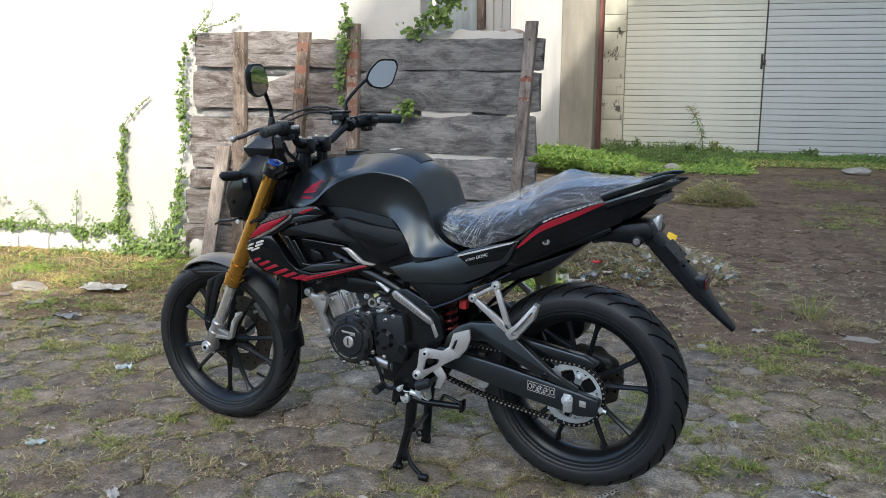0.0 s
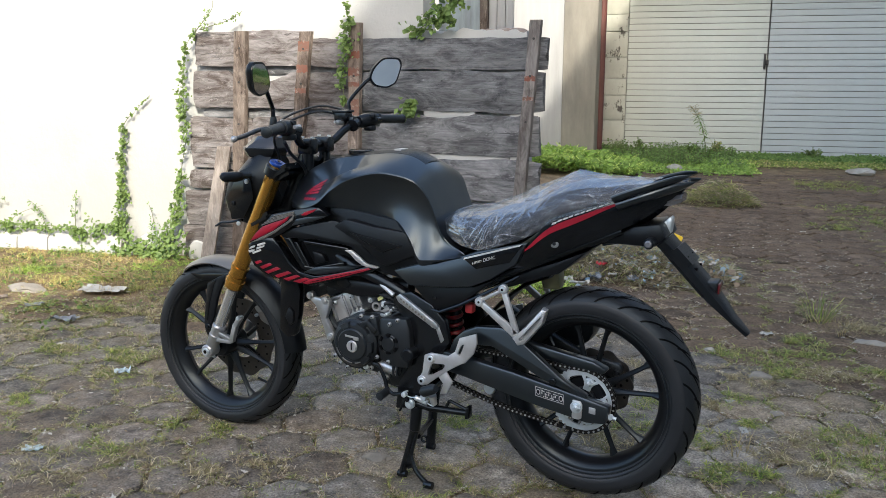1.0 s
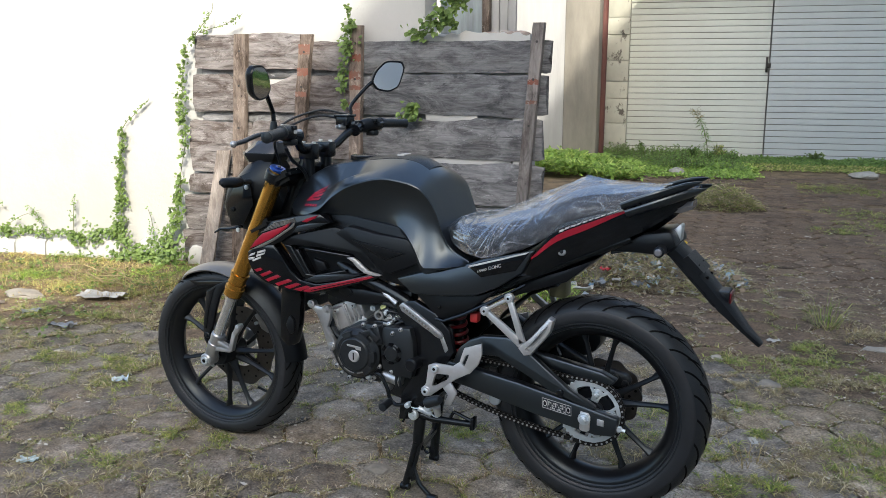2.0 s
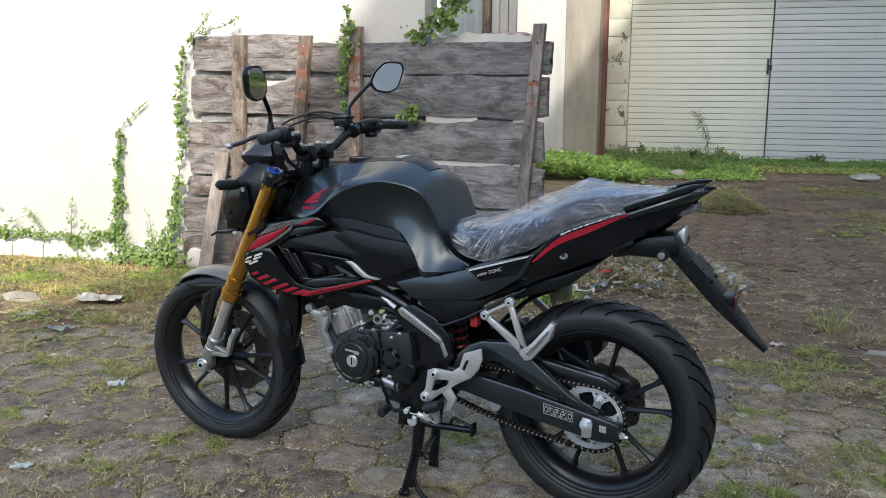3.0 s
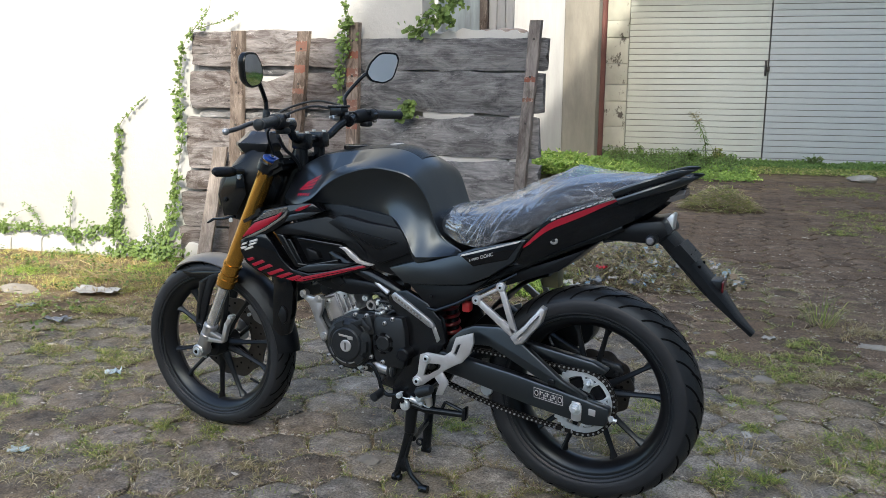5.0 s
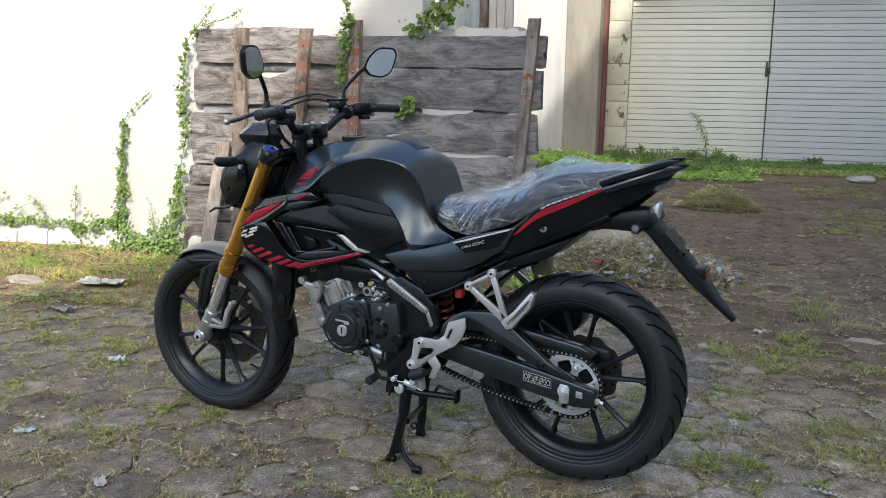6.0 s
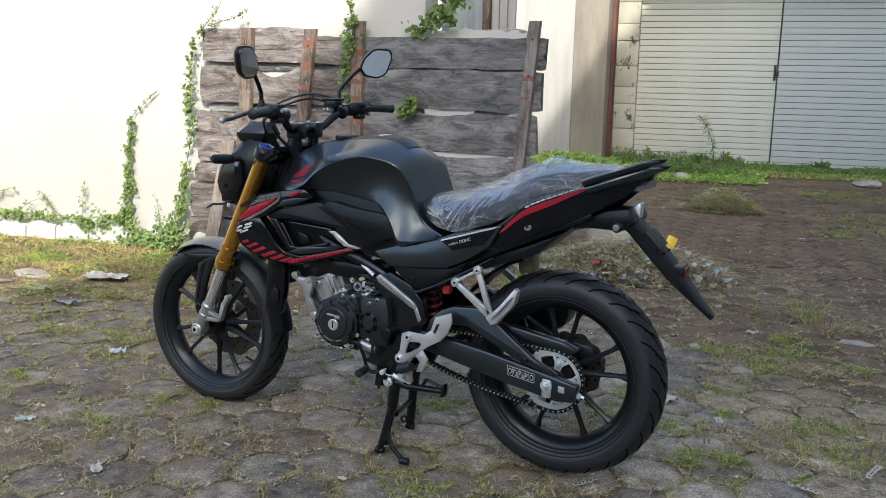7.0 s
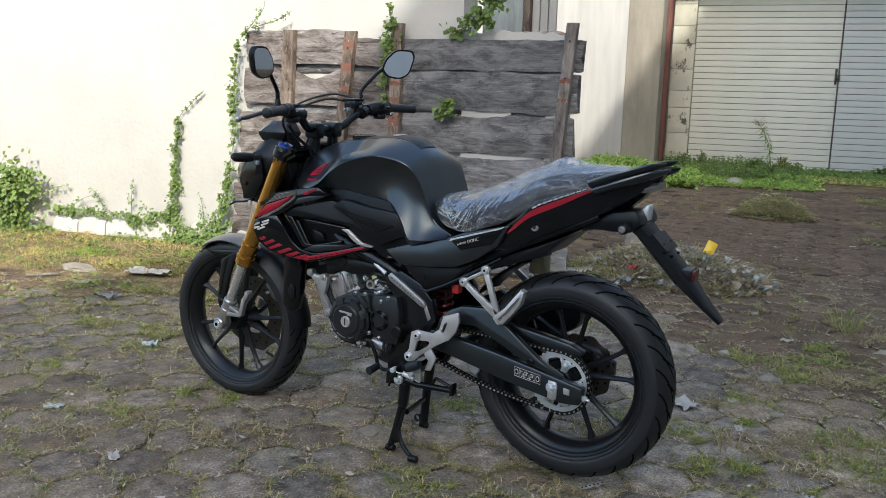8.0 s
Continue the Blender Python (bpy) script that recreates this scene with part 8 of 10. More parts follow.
upright((-1.835, 0.05), (-1.755, 1.42), 0.094, 41)
upright((-1.415, 0.70), (-1.334, 1.414), 0.086, 42, ((1.30, 1.37), (1.18, 1.235), (1.06, 1.10)))
upright((-1.068, 0.05), (-1.024, 1.46), 0.084, 43, ((1.10, 1.14), (1.16, 1.22), (1.26, 1.31), (0.86, 1.04)))
upright((-0.085, 0.10), (0.022, 1.462), 0.074, 44, ((1.135, 1.175), (1.03, 1.06)), "post_dark")
bm = B()
loft(bm, [[(s - 0.044, y, z), (s - 0.044, y - 0.02, z), (s + 0.044, y - 0.02, z), (s + 0.044, y, z)] for s, y, z in ((-1.995, -0.175, 0.005), (-1.942, -0.13, 0.35), (-1.878, -0.092, 0.735))])
solid("loose_lath", bm, M["lath"], "pale wooden lath leaning against the plank panel", "lath", loc=(0, 2.455, 0))


# ---- plants ----
def leaf(bm, p, way, up, size, fold=0.25):
    """A pointed, folded leaf of six faces."""
    way = way.normalized()
    side = way.cross(up).normalized()
    nrm = side.cross(way)
    a = bm.verts.new(p)
    m1 = bm.verts.new(p + way * size * 0.45 - nrm * size * 0.03)
    t = bm.verts.new(p + way * size)
    l1 = bm.verts.new(p + way * size * 0.22 + side * size * 0.38 + nrm * size * fold * 0.4)
    l2 = bm.verts.new(p + way * size * 0.62 + side * size * 0.30 + nrm * size * fold * 0.35)
    r1 = bm.verts.new(p + way * size * 0.22 - side * size * 0.38 + nrm * size * fold * 0.4)
    r2 = bm.verts.new(p + way * size * 0.62 - side * size * 0.30 + nrm * size * fold * 0.35)
    bm.faces.new((a, m1, l1))
    bm.faces.new((m1, l2, l1))
    bm.faces.new((m1, t, l2))
    bm.faces.new((a, r1, m1))
    bm.faces.new((m1, r1, r2))
    bm.faces.new((m1, r2, t))


def vine(ctrl, count, size, spread, label, seed, w=2.455, material="leaf", droop=0.5):
    """A climbing vine on the wall: control points (s, z, bush) along its stem."""
    rng = random.Random(seed)
    root = thing("vine", label, "climbing plant", (ctrl[0][0], w, max(0.0, ctrl[0][1])), group="vines on the wall")
    o = Vector((ctrl[0][0], 0, max(0.0, ctrl[0][1])))
    pts = curve_pts([(s, -0.012, z) for s, z, _ in ctrl], 10)
    wide = [ctrl[min(len(ctrl) - 1, int(k / 10))][2] for k in range(len(pts))]
    bm = B()
    tube(bm, [p - o for p in pts], [0.0028 * (1 - 0.6 * k / len(pts)) for k in range(len(pts))], 6)
    part("stem", bm, M["stem"], root)
    bm = B()
    load = [(pts[min(k + 1, len(pts) - 1)] - pts[max(k - 1, 0)]).length * (0.25 + wide[k]) for k in range(len(pts))]
    tufts = []
    for _ in range(max(6, count // (5 if count > 40 else 2))):
        k = rng.choices(range(len(pts)), load)[0]
        b = wide[k]
        tufts.append((pts[k] + Vector((rng.gauss(0, spread * b * 0.75), 0, rng.gauss(0, spread * b * 0.6))), b))
    for _ in range(count):
        c, b = rng.choice(tufts)
        p = c + Vector((rng.gauss(0, spread * 0.55 * b ** 0.5), -abs(rng.gauss(0, 0.011 * b)) - 0.004, rng.gauss(0, spread * 0.5 * b ** 0.5)))
        if p.z < 0.01:
            p.z = 0.01 + rng.random() * 0.05
        way = Vector((rng.uniform(-1, 1), rng.uniform(-0.9, -0.1), rng.uniform(-1.0, 0.5) - droop * 0.3))
        leaf(bm, p - o, way, Vector((rng.uniform(-.4, .4), -1, rng.uniform(0.1, 0.8))), size * rng.uniform(0.55, 1.25))
    part("leaves", bm, M[material], root, "", 0)
    return root


vine([(-2.72, 0.10, 1.8), (-2.708, 0.21, 1.7), (-2.687, 0.366, 1.25), (-2.671, 0.554, 1.0), (-2.659, 0.702, 0.8), (-2.640, 0.850, 0.45)], 600, 0.024, 0.018, "thin green vine climbing the white wall", 1)
vine([(-2.41, 0.03, 2.6), (-2.353, 0.122, 2.2), (-2.28, 0.275, 1.3), (-2.229, 0.425, 1.0), (-2.215, 0.571, 0.9), (-2.168, 0.788, 1.2), (-2.172, 0.93, 1.2), (-2.165, 1.175, 0.6), (-2.125, 1.347, 0.5), (-2.07, 1.41, 0.5)], 820, 0.024, 0.019, "green vine running up the plank panel's edge", 2, 2.41)
vine([(-2.07, 1.41, 0.8), (-2.026, 1.453, 0.6), (-1.943, 1.545, 0.25), (-1.929, 1.60, 0.15)], 60, 0.016, 0.018, "vine shoots over the plank panel's top", 3, 2.40)
vine([(-2.02, 1.43, 0.8), (-1.94, 1.455, 0.6), (-1.851, 1.478, 0.4), (-1.735, 1.536, 0.2)], 70, 0.015, 0.018, "vine shoots over the plank panel's top", 13, 2.40)
vine([(-1.10, 0.98, 0.5), (-1.10, 1.15, 0.9), (-1.09, 1.27, 1.5), (-1.08, 1.38, 1.5), (-1.05, 1.48, 0.5), (-1.06, 1.56, 0.25)], 260, 0.027, 0.020, "vine hanging over the planks beside an upright", 4, 2.385)
vine([(-2.640, 0.850, 0.05), (-2.628, 0.868, 0.05), (-2.600, 0.90, 0.05), (-2.565, 0.923, 0.05), (-2.50, 0.985, 0.05), (-2.44, 1.032, 0.05)], 34, 0.019, 0.010, "thin young shoot of the climbing vine", 31)
vine([(-0.705, 0.935, 1.2), (-0.70, 0.975, 1.5), (-0.695, 1.03, 1.0)], 56, 0.046, 0.026, "small leafy sprig growing through the planks", 5, 2.385)
vine([(-0.71, 1.39, 0.6), (-0.64, 1.43, 0.9), (-0.55, 1.48, 1.3), (-0.46, 1.56, 1.3), (-0.42, 1.70, 1.5)], 330, 0.038, 0.034, "broad-leaved creeper on the broken wall's top", 6, 2.44)
vine([(-3.75, 0.165, 1.0), (-3.45, 0.160, 1.0), (-3.15, 0.165, 1.4), (-2.95, 0.13, 2.2), (-2.85, 0.175, 1.2), (-2.62, 0.165, 1.1)], 620, 0.026, 0.024, "low creeper along the wall's foot", 7, 2.42)
vine([(-2.70, 0.06, 1.4), (-2.50, 0.06, 1.9), (-2.35, 0.07, 3.0), (-2.22, 0.12, 2.8)], 420, 0.030, 0.030, "creeper spreading from the wall's foot to the panel", 8, 2.36)
vine([(-4.15, 0.03, 4.5), (-4.12, 0.18, 4.2), (-4.05, 0.32, 3.2), (-4.0, 0.40, 2.0)], 1300, 0.040, 0.040, "dense green bush growing against the white wall", 9, 2.38)
for k, (s, z, e) in enumerate(((-3.55, 0.30, 0.25), (-3.30, 0.33, -0.1), (-3.05, 0.40, 0.03), (-2.45, 0.34, -0.03), (-3.9, 0.34, 0.3))):
    vine([(s - e * 0.3, 0.10, 0.8), (s, 0.2, 0.6), (s + e * 0.4, z * 0.85, 0.5), (s + e, z, 0.3)], 90, 0.013, 0.026, "wiry thin-leaved shoot at the wall's foot", 20 + k, 2.43, "leaf_dark")


def blade(bm, p, way, h, wd, bend):
    """One grass blade of three joints."""
    side = Vector((-way.y, way.x, 0)).normalized() * wd / 2
    a, b = bm.verts.new(p - side), bm.verts.new(p + side)
    m = p + Vector((0, 0, h * 0.55)) + way * bend * h * 0.35
    c, d = bm.verts.new(m - side * 0.7), bm.verts.new(m + side * 0.7)
    t = bm.verts.new(p + Vector((0, 0, h * (1 - 0.35 * bend))) + way * bend * h)
    bm.faces.new((a, b, d, c))
    bm.faces.new((c, d, t))


def tuft(bm, x, y, z, n, h, r, rng, wd=0.003):
    for _ in range(n):
        a, q = rng.uniform(0, 2 * math.pi), r * math.sqrt(rng.random())
        way = Vector((math.cos(a), math.sin(a), 0))
        p = Vector((x, y, z)) + way * q
        way = Vector((math.cos(a + rng.gauss(0, 0.8)), math.sin(a + rng.gauss(0, 0.8)), 0))
        blade(bm, p, way, h * rng.uniform(0.4, 1.15), wd * rng.uniform(0.6, 1.3), rng.uniform(0.4, 1.7))


def grass_clump(x, y, h, r, n, label, material="grass", seed=0, wd=0.003, name="grass_tuft"):
    bm = B()
    rng = random.Random(seed)
    tuft(bm, 0, 0, -0.012, int(n * (0.6 if h < 0.08 else 1)), h * (0.6 if h < 0.08 else 1), r * 1.2, rng, wd)
    return solid(name, bm, M[material], label, "grass", "stuff", site=False, smooth=0, loc=(x, y, 0), group="grass tufts in the yard")

PLACES = hex_places()


def joint_grass():
    """Sparse green and dry grass in the paving joints, thicker in patches."""
    rng = random.Random(11)
    green, dry = B(), B()
    for c, m, _ in PLACES:
        s, w = to_site(c.x, c.y)
        for j in range(6):
            a = ROW + math.pi / 6 + math.pi / 3 * j
            p = c + Vector((math.cos(a), math.sin(a))) * 0.117
            d = noise.noise((p.x * 0.9 + 3, p.y * 0.9, 2.0)) + 0.5 * noise.noise((p.x * 2.7, p.y * 2.7, 5))
            lush = 0.58 + 0.85 * d
            if s > 0.0 and 0.2 < w < 2.6:
                lush += 0.04
            if s < -1.3 and w > 0.1:
                lush += 0.25
            if w < 0.1:
                lush += 0.40
            if w > 2.9:
                lush -= 0.45
            if rng.random() > lush:
                continue
            b2 = a + rng.choice((-1, 1)) * 2 * math.pi / 3
            for _ in range(rng.randrange(3, 12)):
                t = rng.random() * 0.115
                q = p + Vector((math.cos(b2), math.sin(b2))) * t
                k = rng.random()
                tuft(green if k < 0.50 + 0.3 * d else dry, q.x, q.y, -0.012, rng.randrange(4, 11), rng.uniform(0.010, 0.026) * (1.4 if d > 0.35 else 1.0), 0.016, rng, 0.0022)
    tagged(solid("joint_grass", green, M["mixgreen"], "short green grass in the paving joints", "grass", "stuff", site=False, smooth=0))
    tagged(solid("joint_straw", dry, M["mixdry"], "dry straw-coloured grass in the paving joints", "grass", "stuff", site=False, smooth=0))


joint_grass()


def joint_crumbs():
    """Light crumbs of dry moss, straw and grit caught in the joints."""
    rng = random.Random(14)
    vs, fs = [], []
    for c, m, _ in PLACES:
        s, w = to_site(c.x, c.y)
        if not (-3.2 < s < 2.2 and -1.2 < w < 3.2):
            continue
        for j in range(3):
            a = ROW + math.pi / 6 + math.pi / 3 * j
            p, q = (c + 0.115 * Vector((math.cos(b), math.sin(b))) for b in (a, a + math.pi / 3))
            if rng.random() > 1.0 + 0.9 * noise.noise((p.x * 1.6, p.y * 1.6, 21)):
                continue
            for _ in range(rng.randrange(12, 48)):
                o = p.lerp(q, rng.random()) + Vector((rng.gauss(0, 0.007), rng.gauss(0, 0.007)))
                r, b = rng.uniform(0.0012, 0.0040), rng.uniform(0, 6.283)
                L = r * rng.choice((1, 1, 1.4, 3.5))
                z = rng.uniform(-0.005, 0.006)
                ux, uy = math.cos(b), math.sin(b)
                k = len(vs)
                vs += [(o.x - ux * L, o.y - uy * L, z), (o.x + uy * r, o.y - ux * r, z + rng.uniform(0, 0.003)), (o.x + ux * L, o.y + uy * L, z + rng.uniform(0, 0.004)), (o.x - uy * r, o.y + ux * r, z + 0.001)]
                fs.append((k, k + 1, k + 2, k + 3))
    me = bpy.data.meshes.new("joint_crumbs")
    me.from_pydata(vs, [], fs)
    me.materials.append(M["litter"])
    tagged(new("joint_crumbs", me), "pale crumbs of dry moss and grit in the joints", "grit", kind="stuff")


joint_crumbs()


def sunny_grass():
    """Grass and straw over the earth along the sunlit wall."""
    rng = random.Random(12)
    green, dry, herb = B(), B(), B()
    for _ in range(950):
        s, w = rng.uniform(-4.8, -1.55), rng.uniform(0.75, 2.36)
        if s > -1.9 and w < 1.3:
            continue
        d = noise.noise((s * 1.3, w * 1.6, 8))
        if rng.random() > 0.55 + d + 0.25 * ease(1.2, 2.2, w):
            continue
        x, y = s * CS - w * SN, s * SN + w * CS
        z = soil_level(x, y) - 0.003
        k = rng.random()
        tuft(green if k < 0.15 + 0.5 * d else dry, x, y, z, rng.randrange(28, 60), rng.uniform(0.010, 0.034), rng.uniform(0.03, 0.085), rng, 0.0019)
        if k > 0.66:
            for _ in range(rng.randrange(6, 16)):
                p = Vector((x + rng.gauss(0, 0.05), y + rng.gauss(0, 0.05), z + rng.uniform(0.005, 0.04)))
                leaf(herb, p, Vector((rng.uniform(-1, 1), rng.uniform(-1, 1), rng.uniform(0, 0.7))), Vector((0, 0, 1)), rng.uniform(0.012, 0.03))
    for bm, m, n, lb in ((green, "mixlush", "wall_grass", "sunlit green grass along the wall"), (dry, "mixred", "wall_straw", "bleached dry grass along the wall"), (herb, "leaf", "wall_herbs", "small leafy weeds along the wall")):
        solid(n, bm, M[m], lb, "grass", "stuff", site=False, smooth=0)
    bm = B()
    for k in range(24):
        a = rng.gauss(0.35, 0.55)
        c = Vector((-2.72 + rng.gauss(0, 0.12), 1.32 + rng.gauss(0, 0.08), 0.03 + rng.random() * 0.06))
        L = rng.uniform(0.15, 0.34)
        e = Vector((math.cos(a), -math.sin(a) * 0.6, rng.uniform(-0.12, 0.12))) * L
        tube(bm, [c - e * 0.5, c + Vector((0, 0, 0.02)), c + e * 0.5], 0.0021, 5)
    solid("dry_stalks", bm, M["straw"], "fallen pale stalks lying in the dry grass", "straw", "stuff", site=False)


sunny_grass()

# grass tufts that stand out
TUFTS_RIGHT = (
        (1.13, 2.22, 0.22, 0.05, 60, "mixgreen", "tall tuft of green grass"), (1.24, 2.10, 0.08, 0.10, 120, "straw", "patch of dry grass"), (1.40, 0.62, 0.07, 0.13, 260, "mixgreen", "spreading tuft of green grass"),
        (1.42, 0.70, 0.08, 0.12, 160, "straw", "bleached dry grass tuft"), (1.00, 1.30, 0.06, 0.07, 110, "grass", "low tuft of grass in the paving"), (0.98, 0.48, 0.09, 0.03, 40, "straw", "upright dry straw tuft"),
        (1.20, 0.85, 0.05, 0.10, 130, "straw", "flat patch of dry grass"), (0.80, 0.95, 0.06, 0.06, 90, "grass", "tuft of grass beside the rear tyre"), (0.84, 0.6, 0.06, 0.06, 80, "straw", "dry tuft beside the rear tyre"),
        (0.80, 0.25, 0.05, 0.07, 90, "grass", "low grass under the rear tyre"), (0.45, 0.35, 0.05, 0.07, 90, "straw", "dry grass under the swingarm"), (0.30, 0.10, 0.05, 0.05, 80, "straw", "dry grass beside the stand"))
TUFTS_LEFT = (
        (-0.42, -0.42, 0.05, 0.05, 100, "grass", "bright green tuft in the paving"), (-0.60, -0.42, 0.05, 0.05, 90, "grass", "green tuft in a paving joint"), (-0.90, -0.42, 0.06, 0.05, 90, "grass", "green tuft in a paving joint"),
        (-0.15, -0.40, 0.05, 0.06, 100, "grass", "green tuft before the stand"), (0.05, -0.42, 0.05, 0.07, 100, "straw", "dry tuft before the stand"), (-0.30, -0.20, 0.045, 0.08, 110, "straw", "dry tuft in the paving"),
        (0.55, -0.25, 0.05, 0.06, 90, "grass", "low grass in the paving"), (0.25, -0.45, 0.05, 0.06, 90, "straw", "dry tuft in the paving"), (-2.45, 1.25, 0.10, 0.16, 260, "straw", "fallen dry stalks of grass"),
        (-2.85, 1.45, 0.10, 0.22, 320, "straw", "dry grass along the sunny wall"), (-3.3, 1.5, 0.09, 0.25, 300, "grass", "sunlit grass along the wall"), (-2.2, 1.6, 0.09, 0.2, 300, "grass", "green grass at the panel's foot"),
        (-2.6, 0.95, 0.06, 0.2, 260, "grass", "grass round the torn paper"), (-3.1, 1.0, 0.08, 0.22, 240, "straw", "dry grass in the sun"), (-2.1, 0.95, 0.06, 0.14, 180, "grass", "grass in sunken paving"),
        (-1.75, 0.25, 0.06, 0.08, 120, "grass", "grass beside the front wheel"), (-1.3, 0.62, 0.07, 0.10, 150, "grass", "grass behind the front wheel"), (-1.6, 1.1, 0.08, 0.14, 180, "straw", "dry grass behind the front wheel"))
for k, (x, y, h, r, n, mt, lb) in enumerate(TUFTS_RIGHT + TUFTS_LEFT):
    grass_clump(x, y, h, r, n, lb, mt, 50 + k)


# low creeping grass over the pavers: flat stars of arched blades
def star(vs, fs, x, y, z, n, reach, rng, wd):
    """One flat tuft: blades that leave the centre, rise a little and lie down."""
    for _ in range(n):
        a, L = rng.uniform(0, 6.283), reach * rng.uniform(0.35, 1.15)
        lift, bend, w2 = L * rng.uniform(0.10, 0.55), rng.gauss(0, 0.5), wd * rng.uniform(0.6, 1.3) / 2
        o = len(vs)
        for t, hz, ww in ((0.0, 0.0, 1.0), (0.35, 0.85, 1.0), (0.7, 0.9, 0.8), (1.0, 0.35, 0.0)):
            b = a + bend * t
            px, py, pz = x + L * t * math.cos(b), y + L * t * math.sin(b), z + lift * hz
            if ww:
                vs.append((px - math.sin(b) * w2 * ww, py + math.cos(b) * w2 * ww, pz))
                vs.append((px + math.sin(b) * w2 * ww, py - math.cos(b) * w2 * ww, pz))
            else:
                vs.append((px, py, pz))
        fs += [(o, o + 1, o + 3, o + 2), (o + 2, o + 3, o + 5, o + 4), (o + 4, o + 5, o + 6)]


MATS = {}


def grass_mat(x, y, r, material, label, seed, h=0.030):
    rng = random.Random(seed)
    vs, fs = MATS.setdefault((material, label), ([], []))
    for _ in range(int(34 * r / 0.05)):
        a = rng.uniform(0, 6.283)
        q = r * (1.0 + 0.9 * noise.noise((math.cos(a) * 1.7 + seed, math.sin(a) * 1.7, 3))) * 1.7 * rng.random() ** 0.7
        star(vs, fs, x + q * math.cos(a) * 1.3, y + q * math.sin(a), 0.0, rng.randrange(5, 15), rng.uniform(0.8, 1.7) * h, rng, 0.0026)


def creeping_grass():
    """Stars of yellow-green and straw-coloured grass that spread from the joints, thick in some stretches and thin in others."""
    rng = random.Random(15)
    made = {"mixgreen": ([], []), "mixdry": ([], [])}
    for c, m, _ in PLACES:
        s, w = to_site(c.x, c.y)
        if not (-3.6 < s < 3.0 and -1.4 < w < 3.4):
            continue
        for j in range(3):
            a = ROW + math.pi / 6 + math.pi / 3 * j
            p, q = (c + 0.117 * Vector((math.cos(b), math.sin(b))) for b in (a, a + math.pi / 3))
            d = noise.noise((p.x * 1.1 + 7, p.y * 1.1, 2.0)) + 0.6 * noise.noise((p.x * 3.1, p.y * 3.1, 5))
            dense = 0.42 + 0.9 * d + 0.02 * (s > 0.2 and 0 < w < 2.4) + 0.25 * (s < -1.3 and w > 0.2) + 0.15 * (w < 0.1) - 0.5 * ease(2.4, 3.2, w)
            for _ in range(rng.randrange(1, 6)):
                if rng.random() > dense:
                    continue
                o = p.lerp(q, rng.random()) + Vector((rng.gauss(0, 0.006), rng.gauss(0, 0.006)))
                vs, fs = made["mixgreen" if rng.random() < 0.42 + 0.3 * d else "mixdry"]
                star(vs, fs, o.x, o.y, -0.004, rng.randrange(4, 13), rng.uniform(0.018, 0.050), rng, 0.0022)
    for key, label in (("mixgreen", "flat yellow-green grass creeping out of the joints"), ("mixdry", "flat straw-coloured grass creeping out of the joints")):
        me = bpy.data.meshes.new("creeping_grass")
        me.from_pydata(*(made[key][0], [], made[key][1]))
        me.materials.append(M[key])
        tagged(new("creeping_grass", me), label, "grass", kind="stuff")


creeping_grass()


def straw_felt():
    """Fine matted straw and moss that fills the joints and spreads over the pavers' edges in patches."""
    rng = random.Random(19)
    made = {"mixgreen": ([], []), "mixdry": ([], []), "mixtan": ([], [])}
    for c, m, _ in PLACES:
        s, w = to_site(c.x, c.y)
        if not (-3.0 < s < 2.3 and -1.3 < w < 2.9):
            continue
        for j in range(3):
            a = ROW + math.pi / 6 + math.pi / 3 * j
            p, q = (c + 0.117 * Vector((math.cos(b), math.sin(b))) for b in (a, a + math.pi / 3))
            d = noise.noise((p.x * 1.7 + 1, p.y * 1.7, 12.0)) + 0.7 * noise.noise((p.x * 4.3, p.y * 4.3, 15))
            lush = noise.noise((p.x * 2.1 + 9, p.y * 2.1, 30))
            near = 0.30 * (-0.5 < s < 0.7) * (w < 1.2) - 0.08 * (s >= 0.9) + 0.42 * (s <= -0.5) * (w < 0.9)
            for _ in range(int(26 * max(0.0, 0.22 + near + 0.8 * d))):
                o = p.lerp(q, rng.random()) + Vector((rng.gauss(0, 1), rng.gauss(0, 1))) * rng.choice((0.007, 0.012, 0.026))
                k = rng.random() - 0.55 * lush - 0.14 * (s < -0.5) + 0.16 * (s > 0.5)
                vs, fs = made["mixgreen" if k < 0.26 else "mixdry" if k < 0.62 else "mixtan"]
                star(vs, fs, o.x, o.y, rng.uniform(-0.003, 0.003), rng.randrange(4, 9), rng.uniform(0.012, 0.034), rng, 0.0017)
    for key, label in (("mixgreen", "fine green moss and grass matted over the joints"), ("mixdry", "fine dry grass matted over the joints"), ("mixtan", "brown dead straw matted over the joints")):
        me = bpy.data.meshes.new("straw_felt")
        me.from_pydata(*(made[key][0], [], made[key][1]))
        me.materials.append(M[key])
        tagged(new("straw_felt", me), label, "grass", kind="stuff")


straw_felt()
MATS_GREEN = ((0.99, 1.47, .07), (1.06, 1.34, .04), (1.09, 1.79, .05), (1.14, 1.63, .05), (0.99, 0.72, .02), (1.07, 0.34, .025), (1.34, 0.54, .06), (0.64, 0.78, .05), (-2.5, 0.73, .05), (-2.17, 0.84, .05),
              (-1.47, 0.33, .07), (-1.8, 0.28, .05), (-0.83, -0.4, .035), (-0.79, -0.14, .025), (-0.61, -0.09, .02), (-2.3, 1.24, .07), (-1.44, -0.21, .03),
              (1.20, 6.10, 0.16), (1.38, 5.47, 0.14), (0.89, 7.89, 0.22), (1.28, 7.70, 0.25), (1.13, 5.04, 0.10))
